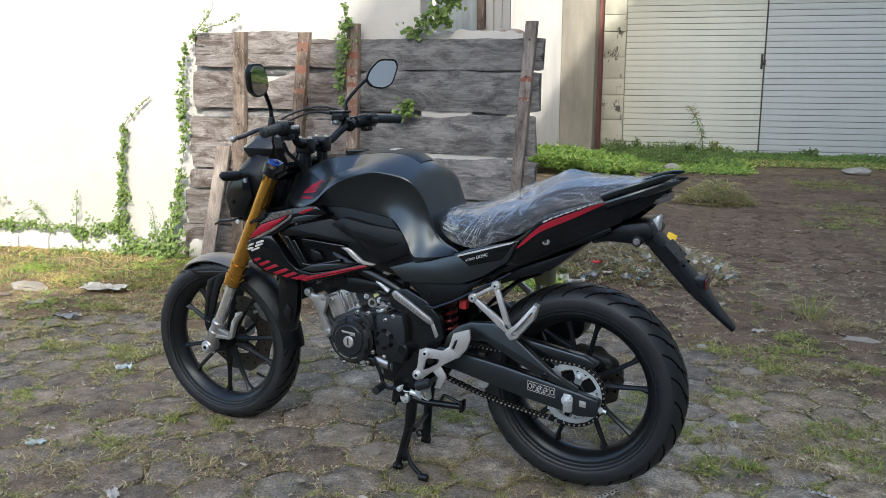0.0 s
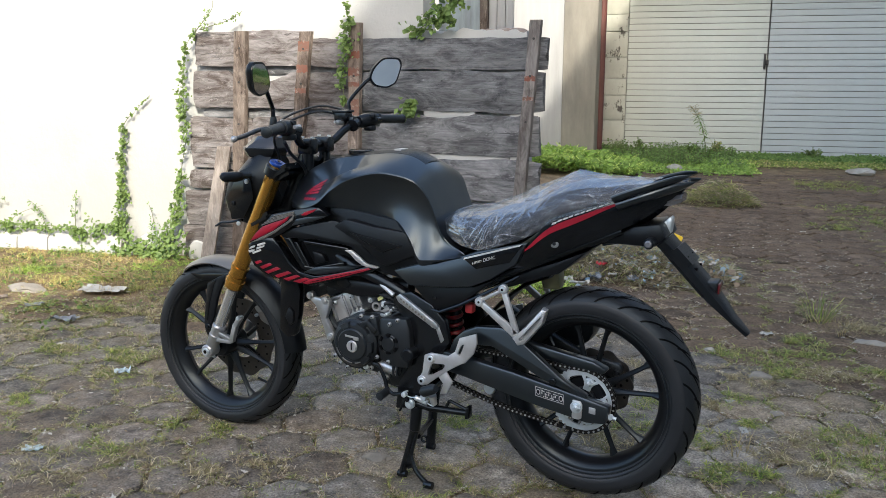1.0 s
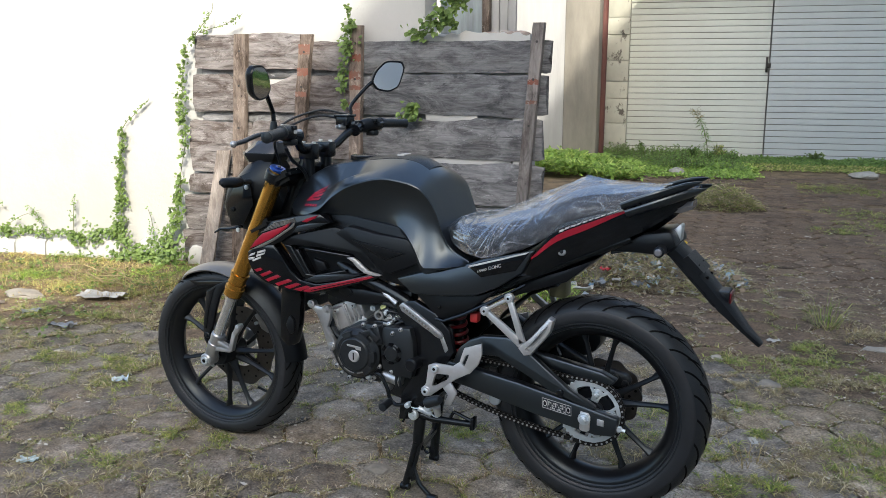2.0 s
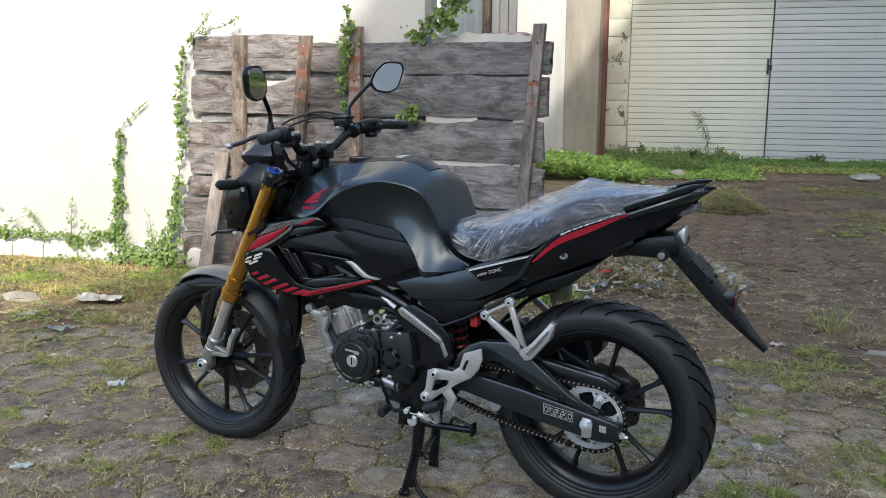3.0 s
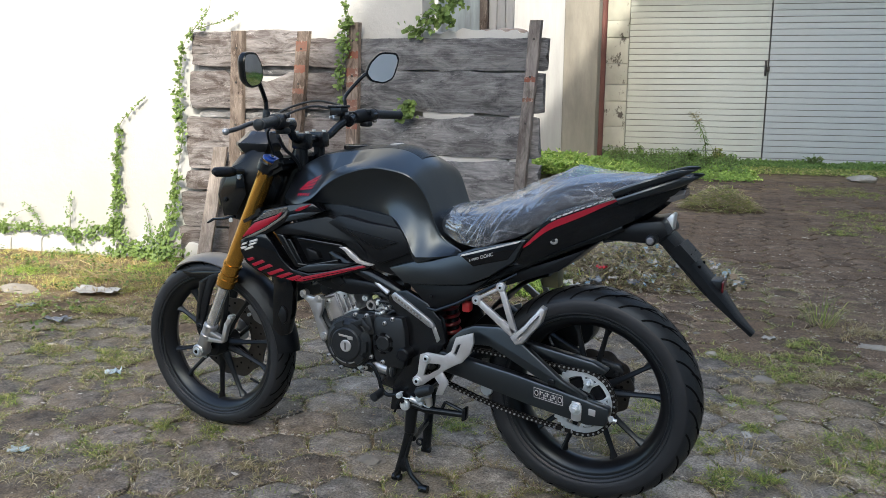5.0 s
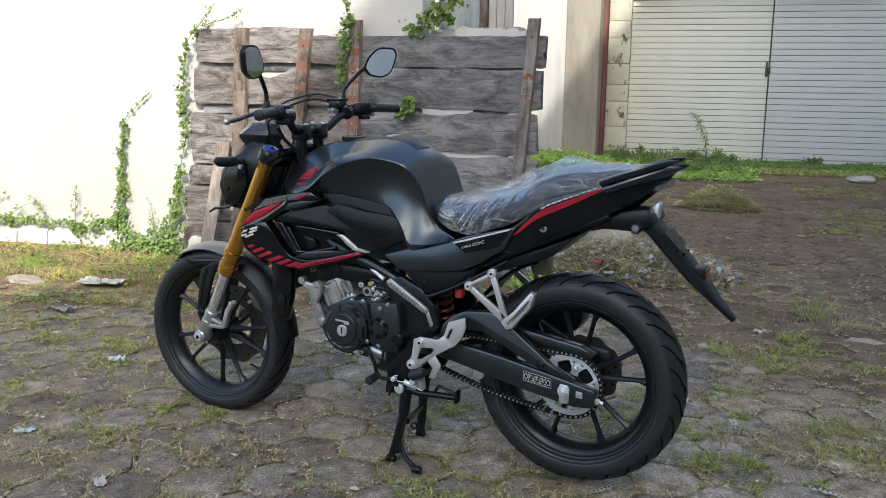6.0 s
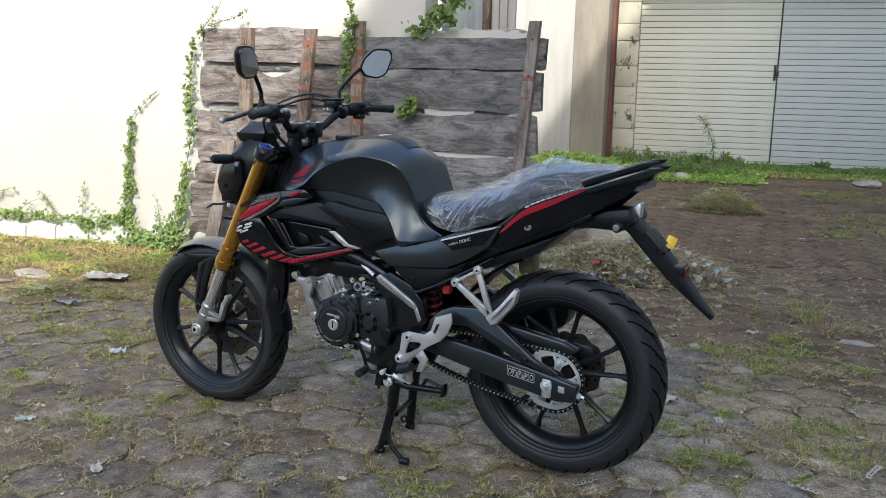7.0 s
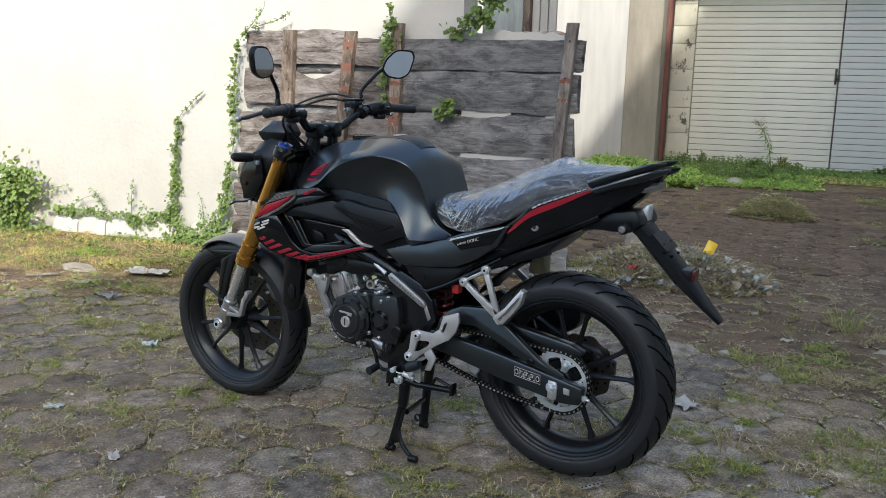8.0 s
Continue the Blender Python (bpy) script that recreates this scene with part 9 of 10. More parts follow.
MATS_YELLOW = ((0.50, 1.18, .05), (0.62, 0.56, .06), (0.64, 0.38, .05), (0.78, 1.5, .06), (0.90, 1.23, .07), (0.92, 0.95, .05), (1.28, 1.40, .05), (1.30, 0.76, .06), (1.15, 0.64, .05), (0.96, 0.29, .05), (1.22, 0.44, .05),
               (0.87, 0.52, .05), (0.83, 0.85, .03), (1.36, 1.49, .04), (-1.41, 0.32, .05), (-1.34, 0.12, .04), (-2.14, 0.36, .06), (-1.64, 0.93, .06), (-0.33, -0.26, .04), (0.30, -0.30, .05), (0.62, -0.12, .04), (0.10, 0.30, .05))
MATS_DRY = ((1.18, 1.40, .05), (0.55, 0.39, .04), (1.09, 0.49, .03), (1.35, 2.17, .07), (-0.74, -0.38, .05), (-0.88, -0.56, .08), (-0.43, -0.37, .05), (-1.93, 0.90, .07), (-1.79, 0.30, .04), (-1.37, 0.14, .04), (0.35, 0.55, .06))
for k, (x, y, r) in enumerate(MATS_GREEN):
    grass_mat(x, y, r, "mixgreen", "low green mat of creeping grass on the pavers", 200 + k, 0.036)
for k, (x, y, r) in enumerate(MATS_YELLOW):
    grass_mat(x, y, r, "mixgreen" if k % 2 else "mixdry", "low yellow-green mat of grass on the pavers", 240 + k)
for k, (x, y, r) in enumerate(((-2.83, 1.2, .10), (-2.68, 1.36, .09), (-3.65, 1.6, .16), (-2.60, 1.64, .09), (-2.33, 1.42, .07), (-3.2, 1.3, .12), (-3.0, 1.75, .14), (-2.45, 1.85, .09), (-3.45, 1.1, .08), (-3.4, 1.9, .14), (-2.1, 1.75, .08))):
    grass_mat(x, y, r, "mixlush" if k % 2 else "mixred", "sunlit yellow-green grass on the earth by the wall", 300 + k, 0.045)
for k, (x, y, r) in enumerate(MATS_DRY):
    grass_mat(x, y, r, "mixdry", "low straw-coloured mat of dry grass on the pavers", 280 + k, 0.034)


for (key, label), (vs, fs) in MATS.items():
    me = bpy.data.meshes.new("grass_mat")
    me.from_pydata(vs, [], fs)
    me.materials.append(M[key])
    tagged(new("grass_mat", me), label, "grass", kind="stuff")


# weeds along the shutter and the pile of pulled weeds
def weed_bed(name, s0, s1, w0, w1, n, h, size, material, label, seed):
    rng = random.Random(seed)
    bm = B()
    for _ in range(n):
        s = rng.uniform(s0, s1)
        w = w0 + (w1 - w0) * rng.random() ** 0.8
        hh = h * (0.35 + 0.65 * rng.random()) * (0.7 + 0.6 * noise.noise((s * 2, w * 2, seed)))
        top = Vector((s, w, max(0.02, hh)))
        for _ in range(5):
            p = Vector((s, w, 0)).lerp(top, rng.uniform(0.3, 1.0)) + Vector((rng.gauss(0, 0.03), rng.gauss(0, 0.03), 0))
            leaf(bm, p, Vector((rng.uniform(-1, 1), rng.uniform(-1, 1), rng.uniform(-0.4, 0.8))), Vector((rng.uniform(-.5, .5), -0.5, 1)), size * rng.uniform(0.6, 1.3))
    return solid(name, bm, M[material], label, "weeds", "stuff", smooth=0)


def lance(bm, p, way, length, wide, droop):
    """A narrow bent leaf of three faces."""
    way = way.normalized()
    side = way.cross(Vector((0.1, -0.3, 1))).normalized() * wide
    q1, q2 = p + way * length * 0.45, p + way * length * 0.8 - Vector((0, 0, droop * length * 0.35))
    tip = p + way * length * 1.05 - Vector((0, 0, droop * length))
    v = [bm.verts.new(c) for c in (p, q1 - side, q1 + side, q2 - side * 0.7, q2 + side * 0.7, tip)]
    bm.faces.new((v[0], v[2], v[1]))
    bm.faces.new((v[1], v[2], v[4], v[3]))
    bm.faces.new((v[3], v[4], v[5]))


def corner_clump():
    """Lush strap-leaved and broad-leaved growth in the corner by the pier, falling off along the shutter."""
    rng = random.Random(15)
    straps, broad = B(), B()
    for _ in range(1500):
        s = -1.05 + 1.35 * rng.random() ** 1.2
        w = rng.uniform(7.75, 9.25)
        top = spline([-1.1, -0.85, -0.62, -0.3, 0.1, 0.4], [0.24, 0.29, 0.31, 0.24, 0.14, 0.06], s) * (0.75 + 0.5 * noise.noise((s * 4, w * 3, 2)))
        z = top * rng.uniform(0.35, 0.85)
        for _ in range(3):
            a = rng.uniform(0, 6.28)
            lance(straps, Vector((s, w, z)), Vector((math.cos(a), math.sin(a), rng.uniform(0.1, 1.2))), rng.uniform(0.06, 0.15), rng.uniform(0.004, 0.010), rng.uniform(0.1, 0.7))
        if rng.random() < 0.75:
            for _ in range(3):
                leaf(broad, Vector((s + rng.gauss(0, 0.03), w, z + rng.uniform(-0.05, 0.05))), Vector((rng.uniform(-1, 1), rng.uniform(-1, 0.4), rng.uniform(-0.3, 0.7))), Vector((rng.uniform(-.5, .5), -0.5, 1)), rng.uniform(0.03, 0.075))
    solid("weed_straps", straps, M["mixlush"], "lush yellow-green grass in the corner by the pier", "weeds", "stuff", smooth=0)
    solid("weed_corner", broad, M["leaf_lush"], "bright broad-leaved weeds in the corner by the pier", "weeds", "stuff", smooth=0)


corner_clump()


def shutter_weeds():
    """Sprigs of uneven height along the shutter's foot, dense below and loose at the top."""
    rng = random.Random(16)
    lv, st = B(), B()
    for _ in range(1250):
        s = rng.uniform(-0.38, 1.50)
        w = 10.62 - 1.7 * rng.random() ** 1.6
        high = (0.10 + 0.13 * rng.random() ** 2) * (0.85 + 0.55 * noise.noise((s * 5, w * 2, 4))) * (1.0 if s < 1.1 else 0.8)
        foot = Vector((s, w, 0))
        tip = foot + Vector((rng.gauss(0, 0.03), rng.gauss(0, 0.03), high))
        tube(st, [foot, tip], 0.0022, 3)
        for q in range(9):
            p = foot.lerp(tip, 0.15 + 0.85 * q / 8)
            a = rng.uniform(0, 6.28)
            leaf(lv, p, Vector((math.cos(a), math.sin(a), rng.uniform(-0.2, 0.6))), Vector((0.1, -0.4, 1)), rng.uniform(0.016, 0.040))
    solid("weed_stalks", st, M["stem"], "thin weed stalks along the shutter's foot", "weeds", "stuff", smooth=0)
    solid("weed_bed", lv, M["leaf_dark"], "dark green small-leaved weeds along the shutter's foot", "weeds", "stuff", smooth=0)


shutter_weeds()
weed_bed("weed_fringe", 1.2, 4.4, 9.9, 10.68, 2600, 0.10, 0.030, "leaf_dark", "low weeds along the shutter's foot", 4)
weed_bed("weed_carpet", -0.5, 1.7, 8.3, 10.5, 2000, 0.045, 0.030, "mixlush", "thin carpet of tiny weeds over the earth", 7)
weed_bed("weed_strip", 1.5, 4.3, 9.2, 10.5, 1900, 0.040, 0.028, "mixgreen", "narrow strip of tiny weeds before the grey shutter", 17)
weed_bed("weed_patch", -0.3, 1.6, 8.1, 9.8, 1500, 0.075, 0.035, "leaf_lush", "low green weeds before the shutter", 6)


def round_weed(s, w, h, r, seed, material, label):
    """A bushy weed: thin branches from one foot, each set with small leaves."""
    root = thing("bushy_weed", label, "weed", (s, w, 0), group="bushy weeds")
    rng = random.Random(seed)
    st, lv = B(), B()
    for _ in range(34):
        a, e = rng.uniform(0, 6.28), rng.uniform(0.0, 1.0)
        tip = Vector((r * e * math.cos(a), r * 0.7 * e * math.sin(a), h * (1.08 - 0.5 * e * e) * rng.uniform(0.6, 1.0)))
        tube(st, [(0, 0, 0), tip * 0.5 + Vector((0, 0, 0.02)), tip], 0.0025, 4)
        for q in range(13):
            b = rng.uniform(0, 6.28)
            leaf(lv, tip * (0.3 + 0.7 * q / 12), Vector((math.cos(b), math.sin(b), rng.uniform(-0.2, 0.8))), Vector((0.1, -0.4, 1)), rng.uniform(0.014, 0.036))
    part("stalks", st, M["stem"], root)
    part("leaves", lv, M[material], root, "", 0)


round_weed(1.27, 10.5, 0.24, 0.13, 21, "mixgreen", "bushy olive-brown weed before the shutter")
round_weed(0.90, 10.4, 0.19, 0.14, 22, "leaf_dark", "bushy dark green weed before the shutter")
round_weed(0.20, 10.5, 0.24, 0.12, 23, "leaf_dark", "bushy dark green weed before the shutter")
round_weed(2.55, 10.5, 0.15, 0.22, 24, "leaf", "low round bright green weed before the shutter")


def tall_weed():
    root = thing("tall_weed", "tall thin flowering weed before the shutter", "weed", (1.12, 10.2, 0))
    rng = random.Random(8)
    st, lv, fl = B(), B(), B()
    pts = curve_pts([(0, 0, 0), (-0.01, 0, 0.16), (-0.06, 0, 0.42), (-0.15, 0, 0.60), (-0.215, 0, 0.70)], 8)
    tube(st, pts, [0.007 - 0.005 * k / len(pts) for k in range(len(pts))], 6)
    for k in range(3, int(len(pts) * 0.78)):
        for _ in range(4):
            a = rng.uniform(0, 6.28)
            lance(lv, pts[k], Vector((math.cos(a), 0.6 * math.sin(a), rng.uniform(-0.5, 0.35))), rng.uniform(0.05, 0.095), rng.uniform(0.005, 0.009), 0.45)
    for k in range(int(len(pts) * 0.70), len(pts)):
        for _ in range(5):
            a = rng.uniform(0, 6.28)
            e = pts[k] + Vector((0.10 * math.cos(a), 0.06 * math.sin(a), rng.uniform(-0.01, 0.07))) * rng.uniform(0.5, 1.1)
            tube(st, [pts[k], e], 0.0013, 4)
            for _ in range(6):
                leaf(fl, pts[k].lerp(e, rng.uniform(0.35, 1.0)), Vector((rng.uniform(-1, 1), rng.uniform(-1, 1), rng.uniform(-0.3, 0.8))), Vector((0, -0.4, 1)), 0.012)
    part("stalks", st, M["stem"], root)
    part("leaves", lv, M["leaf_dark"], root, "", 0)
    tagged(part("flowers", fl, M["mixdry"], root, "fine grey-brown flower heads", 0), kind="stuff")


tall_weed()


def weed_pile(x, y, rx, ry, h, n, material, label, seed, name="weed_pile", wide=0.0028):
    rng = random.Random(seed)
    bm = B()
    for _ in range(n):
        a, q = rng.uniform(0, 6.28), math.sqrt(rng.random())
        p = Vector((rx * q * math.cos(a), ry * q * math.sin(a), 0))
        p.z = h * (1 - q * q) * rng.uniform(0.3, 1.0) + 0.004
        b = rng.uniform(0, 6.28)
        L = rng.uniform(0.035, 0.125)
        e = p + Vector((L * math.cos(b), L * math.sin(b), rng.uniform(-0.5, 0.5) * L * 0.6))
        e.z = max(0.006, e.z)
        side = Vector((-math.sin(b), math.cos(b), rng.uniform(-.5, .5))).normalized() * wide
        m_ = (p + e) / 2 + Vector((0, 0, rng.uniform(0, 0.02)))
        v = [bm.verts.new(q_) for q_ in (p - side, p + side, m_ + side, e, m_ - side)]
        bm.faces.new(v)
    return solid(name, bm, M[material], label, "weed pile", "stuff", site=False, smooth=0, loc=(x, y, 0))


weed_pile(0.08, 2.90, 0.62, 0.42, 0.20, 3600, "mixheap", "heap of pulled dead weeds and sweepings", 1, wide=0.0021)
weed_pile(0.08, 2.90, 0.62, 0.42, 0.205, 2000, "mixdry", "dry stalks mixed into the heap", 5, wide=0.0018)
weed_pile(0.10, 2.89, 0.60, 0.40, 0.21, 260, "straw", "pale straw on top of the heap", 9, wide=0.0036)
weed_pile(0.06, 2.90, 0.62, 0.42, 0.20, 750, "mixgreen", "green stalks in the heap of sweepings", 2, wide=0.0022)
weed_pile(0.10, 5.95, 0.36, 0.24, 0.22, 1100, "mixdry", "small heap of pulled weeds farther off", 3)
weed_pile(0.10, 5.95, 0.34, 0.22, 0.22, 1100, "mixgreen", "green stalks in the farther heap", 4)
grass_clump(0.56, 3.18, 0.07, 0.09, 150, "bright green seedling patch beside the heap", "leaf", 90, 0.008)
weed_pile(-0.30, 2.24, 0.16, 0.16, 0.05, 260, "mixlush", "green grass spreading from the heap", 94)
grass_clump(-0.30, 2.22, 0.09, 0.15, 220, "bright green grass at the heap's edge", "mixlush", 95, 0.005)
grass_clump(-0.42, 2.55, 0.14, 0.16, 260, "green grass at the panel's corner", "grass", 91, 0.006)


def sweepings():
    """Chips of plaster, plastic and brick mixed into the heap."""
    rng = random.Random(77)
    bm = B()
    for _ in range(700):
        a, q = rng.uniform(0, 6.28), math.sqrt(rng.random())
        x, y = 0.62 * q * math.cos(a), 0.42 * q * math.sin(a)
        z = 0.19 * (1 - q * q) * rng.uniform(0.5, 1.0) + 0.008
        r = rng.uniform(0.006, 0.020) * (1.7 if rng.random() < 0.12 else 1)
        nrm = Vector((rng.uniform(-.6, .6), rng.uniform(-1, .3), rng.uniform(.2, 1))).normalized()
        u_ = nrm.orthogonal().normalized()
        v_ = nrm.cross(u_)
        n = rng.randrange(3, 6)
        top = [bm.verts.new(Vector((x, y, z)) + r * rng.uniform(.5, 1.2) * (math.cos(6.283 * k / n) * u_ + math.sin(6.283 * k / n) * v_)) for k in range(n)]
        bot = [bm.verts.new(p.co - nrm * r * 0.25) for p in top]
        bm.faces.new(top)
        bm.faces.new(bot[::-1])
        for k in range(n):
            bm.faces.new((top[k], bot[k], bot[(k + 1) % n], top[(k + 1) % n]))
    solid("sweepings", bm, M["rubbish"], "chips of plaster and plastic in the heap", "rubble", "stuff", site=False, smooth=0, loc=(0.1, 2.90, 0))


sweepings()


def rock(name, x, y, sx, sy, sz, material, label, seed, category="stone", sink=0.25, turn=0.0, group=""):
    bm = B()
    bmesh.ops.create_icosphere(bm, subdivisions=3 if sx > 0.04 else 2, radius=1.0)
    for v in bm.verts:
        d = v.co.normalized()
        k = 1 + 0.28 * noise.noise(d * 1.4 + Vector((seed, 0, 0))) + 0.12 * noise.noise(d * 4 + Vector((0, seed, 0)))
        v.co = Vector((d.x * sx * k, d.y * sy * k, max(-sz * 0.9, d.z * sz * k)))
    return solid(name, bm, M[material], label, category, site=False, smooth=28, loc=(x, y, sz * (1 - sink) - 0.008), turn=turn, group=group)


rock("rubble_block", -0.13, 3.10, 0.17, 0.10, 0.15, "limestone", "broken block of pale concrete in the heap", 3)
rock("rubble_block", -0.13, 2.72, 0.06, 0.05, 0.04, "rubble", "piece of broken masonry by the heap", 4)
rock("stone", -0.03, -0.055, 0.044, 0.034, 0.011, "rubble", "flat pale stone lying on the paving", 5)
rock("stone", -2.84, 0.95, 0.13, 0.06, 0.024, "rubble", "half-sunk flat stone in the sunny earth", 6)
rock("stone", 0.735, 1.50, 0.026, 0.018, 0.015, "limestone", "small whitish stone on the paving", 7)
rock("stone", 1.06, 0.88, 0.032, 0.025, 0.008, "rubble", "flat grey stone on the paving", 8)
rock("stone", 0.97, 1.24, 0.045, 0.038, 0.018, "rubble", "tan lump of masonry in the grass", 9)
rock("stone", 1.37, 1.92, 0.07, 0.04, 0.014, "rubble", "flat grey stone among the grass", 10)
rock("stone", 1.25, 9.1, 0.16, 0.08, 0.05, "limestone", "pale stone among the weeds", 11)
rock("slab", -0.24, 9.35, 0.22, 0.12, 0.03, "limestone", "pale flat slab before the shutter", 12, "slab")
rock("stone", -0.80, 8.5, 0.09, 0.06, 0.055, "limestone", "pale stone among the weeds", 13)
for k, (x, y, r) in enumerate(((0.25, 2.62, 0.03), (0.42, 2.66, 0.022), (-0.05, 2.55, 0.026), (0.55, 2.8, 0.02), (0.12, 2.5, 0.018), (0.7, 2.3, 0.016), (0.62, 1.8, 0.018), (0.85, 1.75, 0.015), (1.15, 1.45, 0.016), (-1.36, 0.20, 0.02), (-1.5, 0.45, 0.018),
                               (-1.25, -0.15, 0.014), (-0.86, -0.56, 0.014), (0.95, 1.62, 0.012), (1.02, 0.63, 0.014), (0.85, 0.55, 0.012), (-0.15, 0.62, 0.014), (-0.12, 0.75, 0.012))):
    rock("pebble", x, y, r, r * 0.8, r * 0.55, "limestone" if k % 2 else "rubble", "small loose stone in the yard", 30 + k, group="loose stones")


def scrap(name, x, y, L, wd, material, label, seed, z=0.004, turn=0.0, curl=0.02, category="litter"):
    curl *= 0.6
    """A crumpled scrap of sheet."""
    rng = random.Random(seed)
    bm = B()
    nx, ny = 9, 6
    grid = []
    for lay in (0, 1):
        rows = []
        for j in range(ny):
            row = []
            for i in range(nx):
                u, v = i / (nx - 1) - 0.5, j / (ny - 1) - 0.5
                edge = 1 + 0.18 * noise.noise((u * 6 + seed, v * 6, 0))
                q = Vector((u * L * edge, v * wd * edge, z + curl * (0.5 + 0.8 * noise.noise((u * 5, v * 5, seed))) * (0.4 + abs(u) + abs(v)) - 0.0012 * lay))
                q.z = max(q.z, 0.002 - 0.001 * lay)
                row.append(bm.verts.new(q))
            rows.append(row)
        grid.append(rows)
    for rows in grid:
        for a, b in zip(rows, rows[1:]):
            for i in range(nx - 1):
                bm.faces.new((a[i], a[i + 1], b[i + 1], b[i]))
    rim = [grid[0][0][i] for i in range(nx)] + [grid[0][j][-1] for j in range(1, ny)] + [grid[0][-1][i] for i in range(nx - 2, -1, -1)] + [grid[0][j][0] for j in range(ny - 2, 0, -1)]
    rim2 = [grid[1][0][i] for i in range(nx)] + [grid[1][j][-1] for j in range(1, ny)] + [grid[1][-1][i] for i in range(nx - 2, -1, -1)] + [grid[1][j][0] for j in range(ny - 2, 0, -1)]
    for k in range(len(rim)):
        k2 = (k + 1) % len(rim)
        bm.faces.new((rim[k], rim[k2], rim2[k2], rim2[k]))
    return solid(name, bm, M[material], label, category, site=False, smooth=30, loc=(x, y, 0), turn=turn, group="litter in the yard")


scrap("torn_paper", -2.40, 1.08, 0.24, 0.12, "paper", "torn strip of white paper on the grass", 1, 0.012, 18, 0.04)
solid("wood_offcut", box(B(), -0.089, 0.089, -0.012, 0.012, 0.0, 0.010, 0.002), M["lath"], "pale thin wooden offcut lying on the sunny earth", "offcut", site=False, loc=(-2.841, 0.721, 0.008), turn=46.5)
scrap("wrapper", -1.04, -0.49, 0.06, 0.035, "teal", "faded teal wrapper on the paving", 2, 0.004, 30, 0.02)
scrap("foil_bag", -2.14, 0.60, 0.13, 0.05, "greybag", "crumpled grey plastic bag", 3, 0.006, 20, 0.04)
scrap("foil_bag", -2.50, 0.72, 0.09, 0.06, "greybag", "crumpled grey plastic scrap", 4, 0.006, 60, 0.03)
scrap("leaf_litter", -1.33, 0.17, 0.06, 0.04, "bluebag", "pale blue-grey scrap by the front wheel", 5, 0.006, 40, 0.03)
bm = B()
box(bm, -0.030, 0.030, -0.006, 0.006, -0.042, 0.042, 0.004)
box(bm, -0.020, 0.022, -0.0075, -0.005, -0.012, 0.020, 0.001)
bm.transform(pose(0, 0, 0, -28, 24, 14))
solid("packet", bm, M["yellow"], "bright yellow packet lying on the heap", "litter", site=False, loc=(0.294, 2.95, 0.195), group="litter in the yard")
scrap("wrapper", 0.05, 2.80, 0.11, 0.08, "bluebag", "pale blue wrapper in the heap", 7, 0.05, 10, 0.05)
scrap("wrapper", 0.36, 2.86, 0.16, 0.09, "greybag", "dark grey plastic in the heap", 8, 0.06, -10, 0.06)
scrap("wrapper", -0.05, 2.58, 0.06, 0.04, "redbit", "small red wrapper in the heap", 9, 0.09, 60, 0.03)
scrap("wrapper", -0.22, 2.40, 0.10, 0.06, "paper", "torn white sheet at the heap's edge", 40, 0.02, 30, 0.05)
scrap("wrapper", -0.13, 2.37, 0.13, 0.05, "paper", "torn white sheet at the heap's edge", 41, 0.015, -10, 0.04)
scrap("wrapper", -0.05, 2.47, 0.09, 0.06, "greybag", "crumpled grey film at the heap's edge", 42, 0.03, 50, 0.06)
scrap("wrapper", 0.22, 2.61, 0.07, 0.05, "bluebag", "pale blue wrapper in the heap", 43, 0.05, 20, 0.05)
scrap("wrapper", 0.15, 2.53, 0.08, 0.05, "greybag", "dark plastic scrap at the heap's edge", 44, 0.03, 70, 0.05)
scrap("wrapper", 0.03, 2.52, 0.05, 0.04, "paper", "white scrap at the heap's edge", 45, 0.05, 15, 0.03)
scrap("wrapper", -0.42, 2.62, 0.20, 0.10, "paper", "white plastic sheet at the heap's edge", 10, 0.02, 25, 0.05)
scrap("wrapper", 0.20, 2.68, 0.08, 0.06, "bluebag", "pale blue scrap by the heap", 12, 0.02, 80, 0.03)
scrap("paper_scrap", 0.42, 2.60, 0.10, 0.03, "paper", "thin white scrap on the paving", 13, 0.003, -5, 0.01)
scrap("paper_scrap", 0.90, 0.92, 0.04, 0.02, "paper", "white scrap beside the rear tyre", 14, 0.003, 60, 0.01)
scrap("paper_scrap", 0.98, 0.66, 0.06, 0.025, "paper", "white scrap on the paving", 15, 0.003, 110, 0.01)
scrap("wrapper", 0.37, -0.42, 0.09, 0.06, "teal", "flattened teal wrapper on the paving", 16, 0.002, 20, 0.006)
scrap("paper_scrap", -0.55, -0.64, 0.06, 0.03, "paper", "white scrap on the paving", 17, 0.003, -30, 0.02)
scrap("paper_scrap", 0.93, 1.86, 0.06, 0.03, "paper", "white scrap on the earth", 18, 0.003, 30, 0.02)
scrap("paper_scrap", 0.765, 0.77, 0.10, 0.07, "paper", "sheet of pale paper behind the rear tyre", 19, 0.008, 140, 0.03)


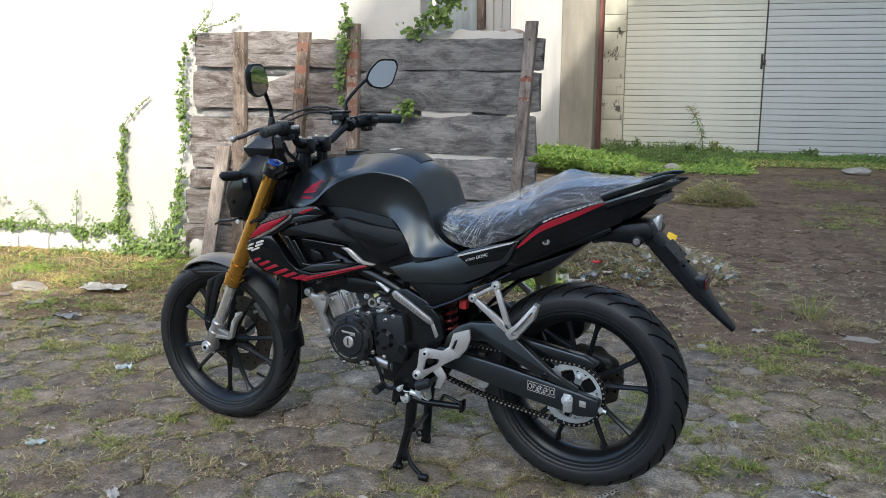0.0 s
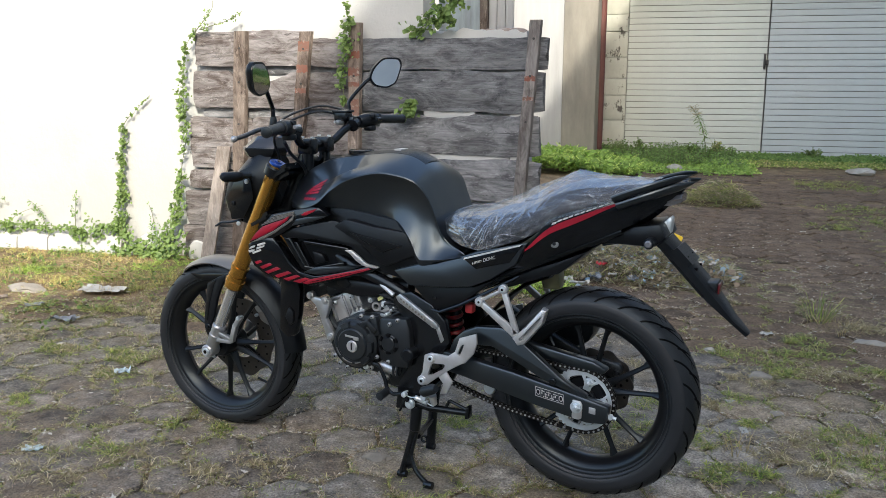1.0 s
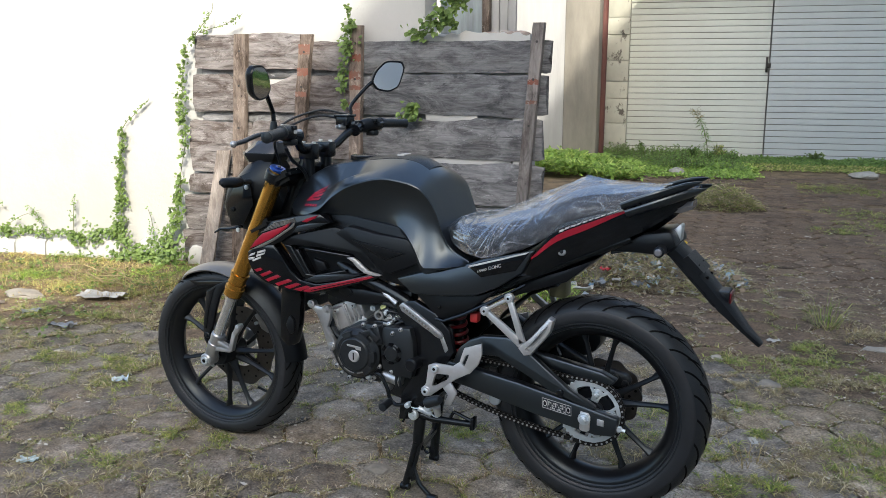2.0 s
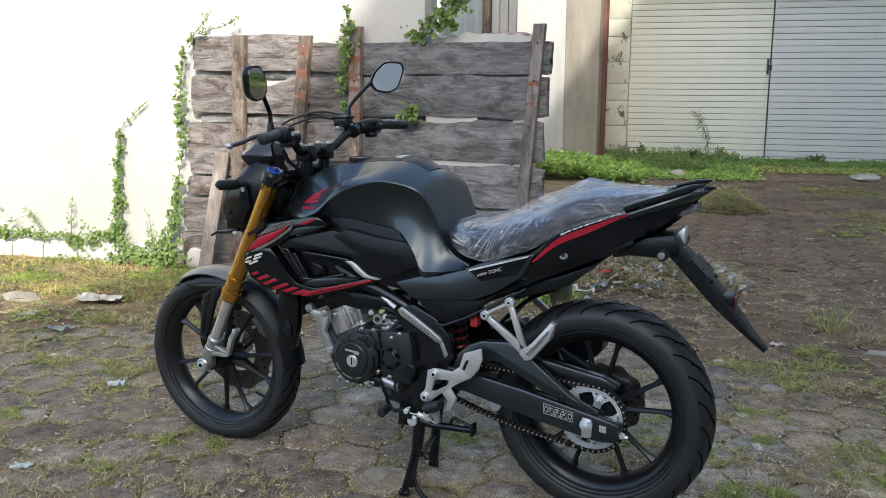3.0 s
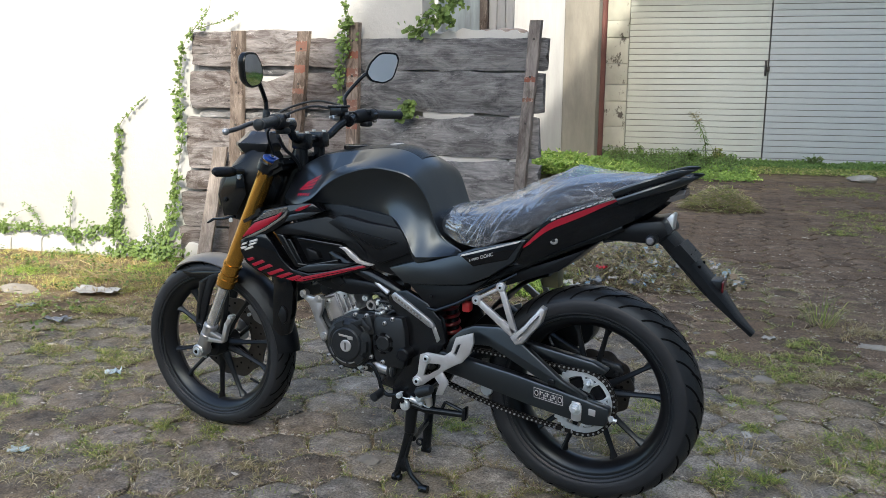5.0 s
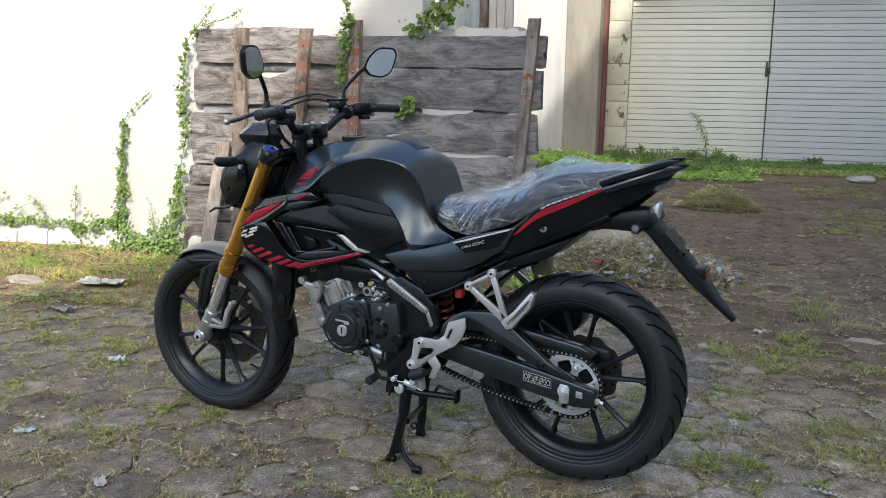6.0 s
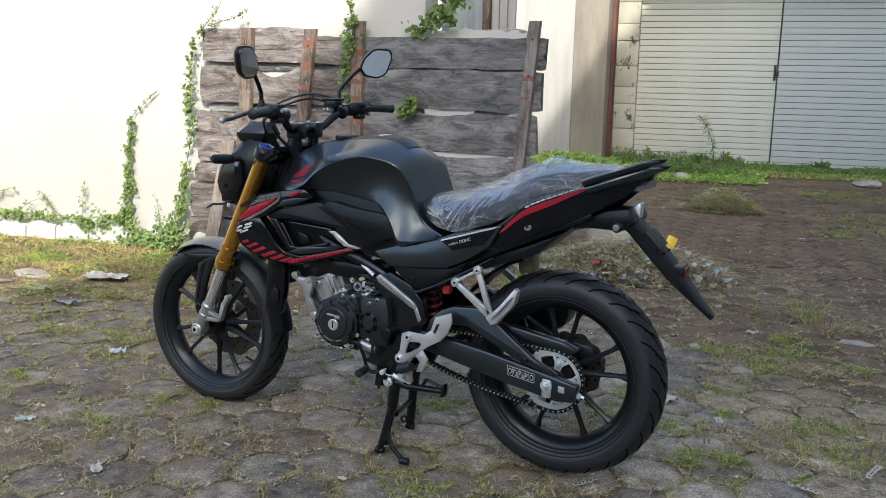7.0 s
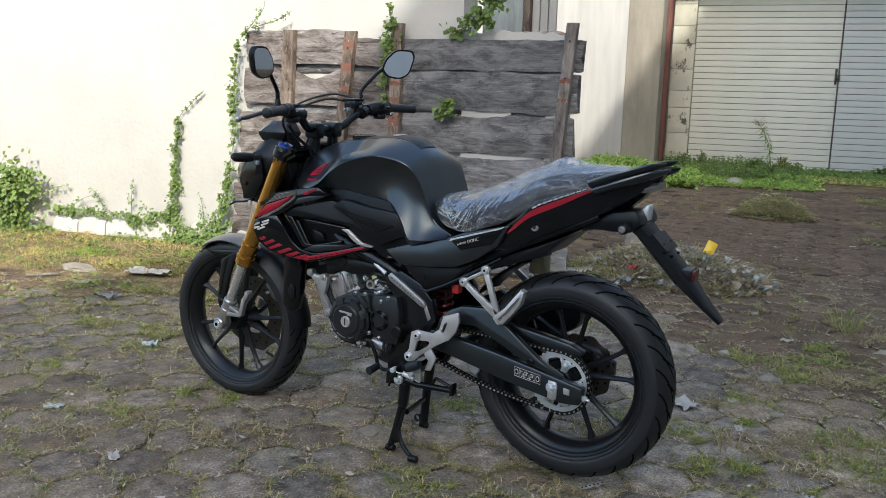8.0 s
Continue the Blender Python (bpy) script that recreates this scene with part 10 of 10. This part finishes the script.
def strap(x, y, L, turn, seed, bend=0.0):
    """A punched pale plastic strap."""
    bm = B()
    n = 7
    tube_pts = [Vector((L * (k / (n - 1) - 0.5), bend * math.sin(math.pi * k / (n - 1)), 0.006 + 0.008 * abs(math.sin(k * 1.3 + seed)))) for k in range(n)]
    loft(bm, [[p + Vector((0, -0.008, 0)), p + Vector((0, 0.008, 0)), p + Vector((0, 0.008, 0.0015)), p + Vector((0, -0.008, 0.0015))] for p in tube_pts])
    root = solid("plastic_strap", bm, M["paper"], "punched whitish plastic strap on the paving", "strap", site=False, loc=(x, y, 0), turn=turn, group="litter in the yard")
    bm = B()
    for a, b in zip(tube_pts, tube_pts[1:]):
        c = (a + b) / 2
        box(bm, c.x - 0.002, c.x + 0.002, c.y - 0.002, c.y + 0.002, c.z + 0.001, c.z + 0.003)
    part("punch_hole", bm, M["groove"], root)


strap(0.728, -0.035, 0.085, 60, 1)
strap(1.285, 0.235, 0.085, -15, 2)
strap(1.462, 0.455, 0.10, 75, 3)


def flakes():
    """Tiny pale chips and dead leaves strewn all over."""
    rng = random.Random(21)
    bm = B()
    for _ in range(9000):
        x, y = rng.uniform(-3.4, 2.2), rng.uniform(-0.9, 5.0)
        s, w = to_site(x, y)
        if w > 2.3 and s < 0.1:
            continue
        d = noise.noise((x * 0.8, y * 0.8, 9))
        if rng.random() > 0.5 + d:
            continue
        r = rng.uniform(0.003, 0.010) * (2.0 if rng.random() < 0.06 else 1)
        a = rng.uniform(0, 6.28)
        n = rng.randrange(3, 6)
        z = 0.006 + rng.random() * 0.006
        top = [Vector((x + r * rng.uniform(.5, 1.2) * math.cos(a + 6.283 * k / n), y + r * rng.uniform(.4, 1) * math.sin(a + 6.283 * k / n), z + rng.uniform(0, 0.005))) for k in range(n)]
        bm.faces.new([bm.verts.new(p) for p in top])
    return solid("chips", bm, M["litter"], "pale chips and dead leaf bits strewn over the paving", "litter", "stuff", site=False, smooth=0)


flakes()


def clods():
    """Crumbs of earth and grit, thick on the bare ground farther off."""
    rng = random.Random(33)
    vs, fs = [], []
    for _ in range(9000):
        x, y = rng.uniform(-3.6, 3.4), rng.uniform(-0.8, 9.0)
        s, w = to_site(x, y)
        if w > 2.3 and s < 0.0:
            continue
        bare = 0.25 + 0.75 * ease(2.0, 3.2, w) + 0.6 * ease(-1.5, -2.2, s) * ease(0.5, 1.0, w)
        if rng.random() > bare * (0.6 + noise.noise((x * 1.5, y * 1.5, 6))):
            continue
        r = rng.uniform(0.002, 0.006) * (1 + 0.5 * (w > 3.5)) * (1.6 if rng.random() < 0.05 else 1)
        z = soil_level(x, y) + 0.002
        o = len(vs)
        for d in ((1, 0, 0), (-1, 0, 0), (0, 1, 0), (0, -1, 0), (0, 0, 0.8), (0, 0, -0.8)):
            q = r * rng.uniform(0.6, 1.3)
            vs.append((x + d[0] * q + rng.uniform(-r, r) * 0.3, y + d[1] * q, z + d[2] * q))
        for f in ((0, 2, 4), (2, 1, 4), (1, 3, 4), (3, 0, 4), (2, 0, 5), (1, 2, 5), (3, 1, 5), (0, 3, 5)):
            fs.append(tuple(o + k for k in f))
    me = bpy.data.meshes.new("grit")
    me.from_pydata(vs, [], fs)
    me.materials.append(M["grit"])
    tagged(new("grit", me), "crumbs of earth and grit on the bare ground", "grit", kind="stuff")


clods()


# ---- paving stones, last ----
def lay_paving():
    root = thing("pavement", "hexagonal grey-brown concrete pavers with grassy joints", "paving", (0, 0, 0), site=False, kind="structure")
    meshes = []
    for vs, fs, kind in [(*h, "paver") for h in HEX] + [(*h, "paver_dusty") for h in HEX] + [(*h, "paver_mossy") for h in HEX]:
        me = bpy.data.meshes.new("paver")
        me.from_pydata(vs, [], fs)
        me.materials.append(M[kind])
        me.polygons.foreach_set("use_smooth", [True] * len(me.polygons))
        me.set_sharp_from_angle(angle=radians(50))
        meshes.append(me)
    def dusty(c):
        """Earth lies thicker on the pavers towards the shutter and on the sunny side."""
        h = 0.5 * noise.noise((c.x * 1.1, c.y * 1.1, 12)) + 0.35 * noise.noise((c.x * 9.7, c.y * 9.7, 5))
        return int(0.8 * c.x + 0.55 * c.y + h > 1.35 or 0.7 * c.y - 0.5 * c.x + h > 1.35)

    def brown_shade(c):
        """Browner, darker pavers before the front wheel, partly shade put into their colour."""
        return -c.x - 0.7 * c.y + 0.7 * noise.noise((c.x * 1.7, c.y * 1.7, 8)) + 0.5 * noise.noise((c.x * 8.3, c.y * 8.3, 3)) > 0.55

    order = sorted(PLACES, key=lambda q: (q[0] - Vector((0.35, -0.35))).length)
    for c, m, k in order[:300]:
        ob = new("paver", meshes[k + (8 if dusty(c) else 16 if brown_shade(c) else 0)])
        ob.parent, ob.matrix_basis = root, m
    vs, fs = [], []
    for c, m, k in order[300:]:
        o = len(vs)
        vs += [tuple(m @ Vector(v)) for v in HEX[k][0]]
        fs += [tuple(o + i for i in f) for f in HEX[k][1]]
    me = bpy.data.meshes.new("farther_pavers")
    me.from_pydata(vs, [], fs)
    me.materials.append(M["paver_far_grey"])
    me.materials.append(M["paver_far"])
    tags = []
    for c, m, k in order[300:]:
        tags += [dusty(c)] * len(HEX[k][1])
    me.polygons.foreach_set("material_index", tags)
    ob = new("farther_pavers", me)
    ob.parent = root
    ob["kind"] = "stuff"


lay_paving()
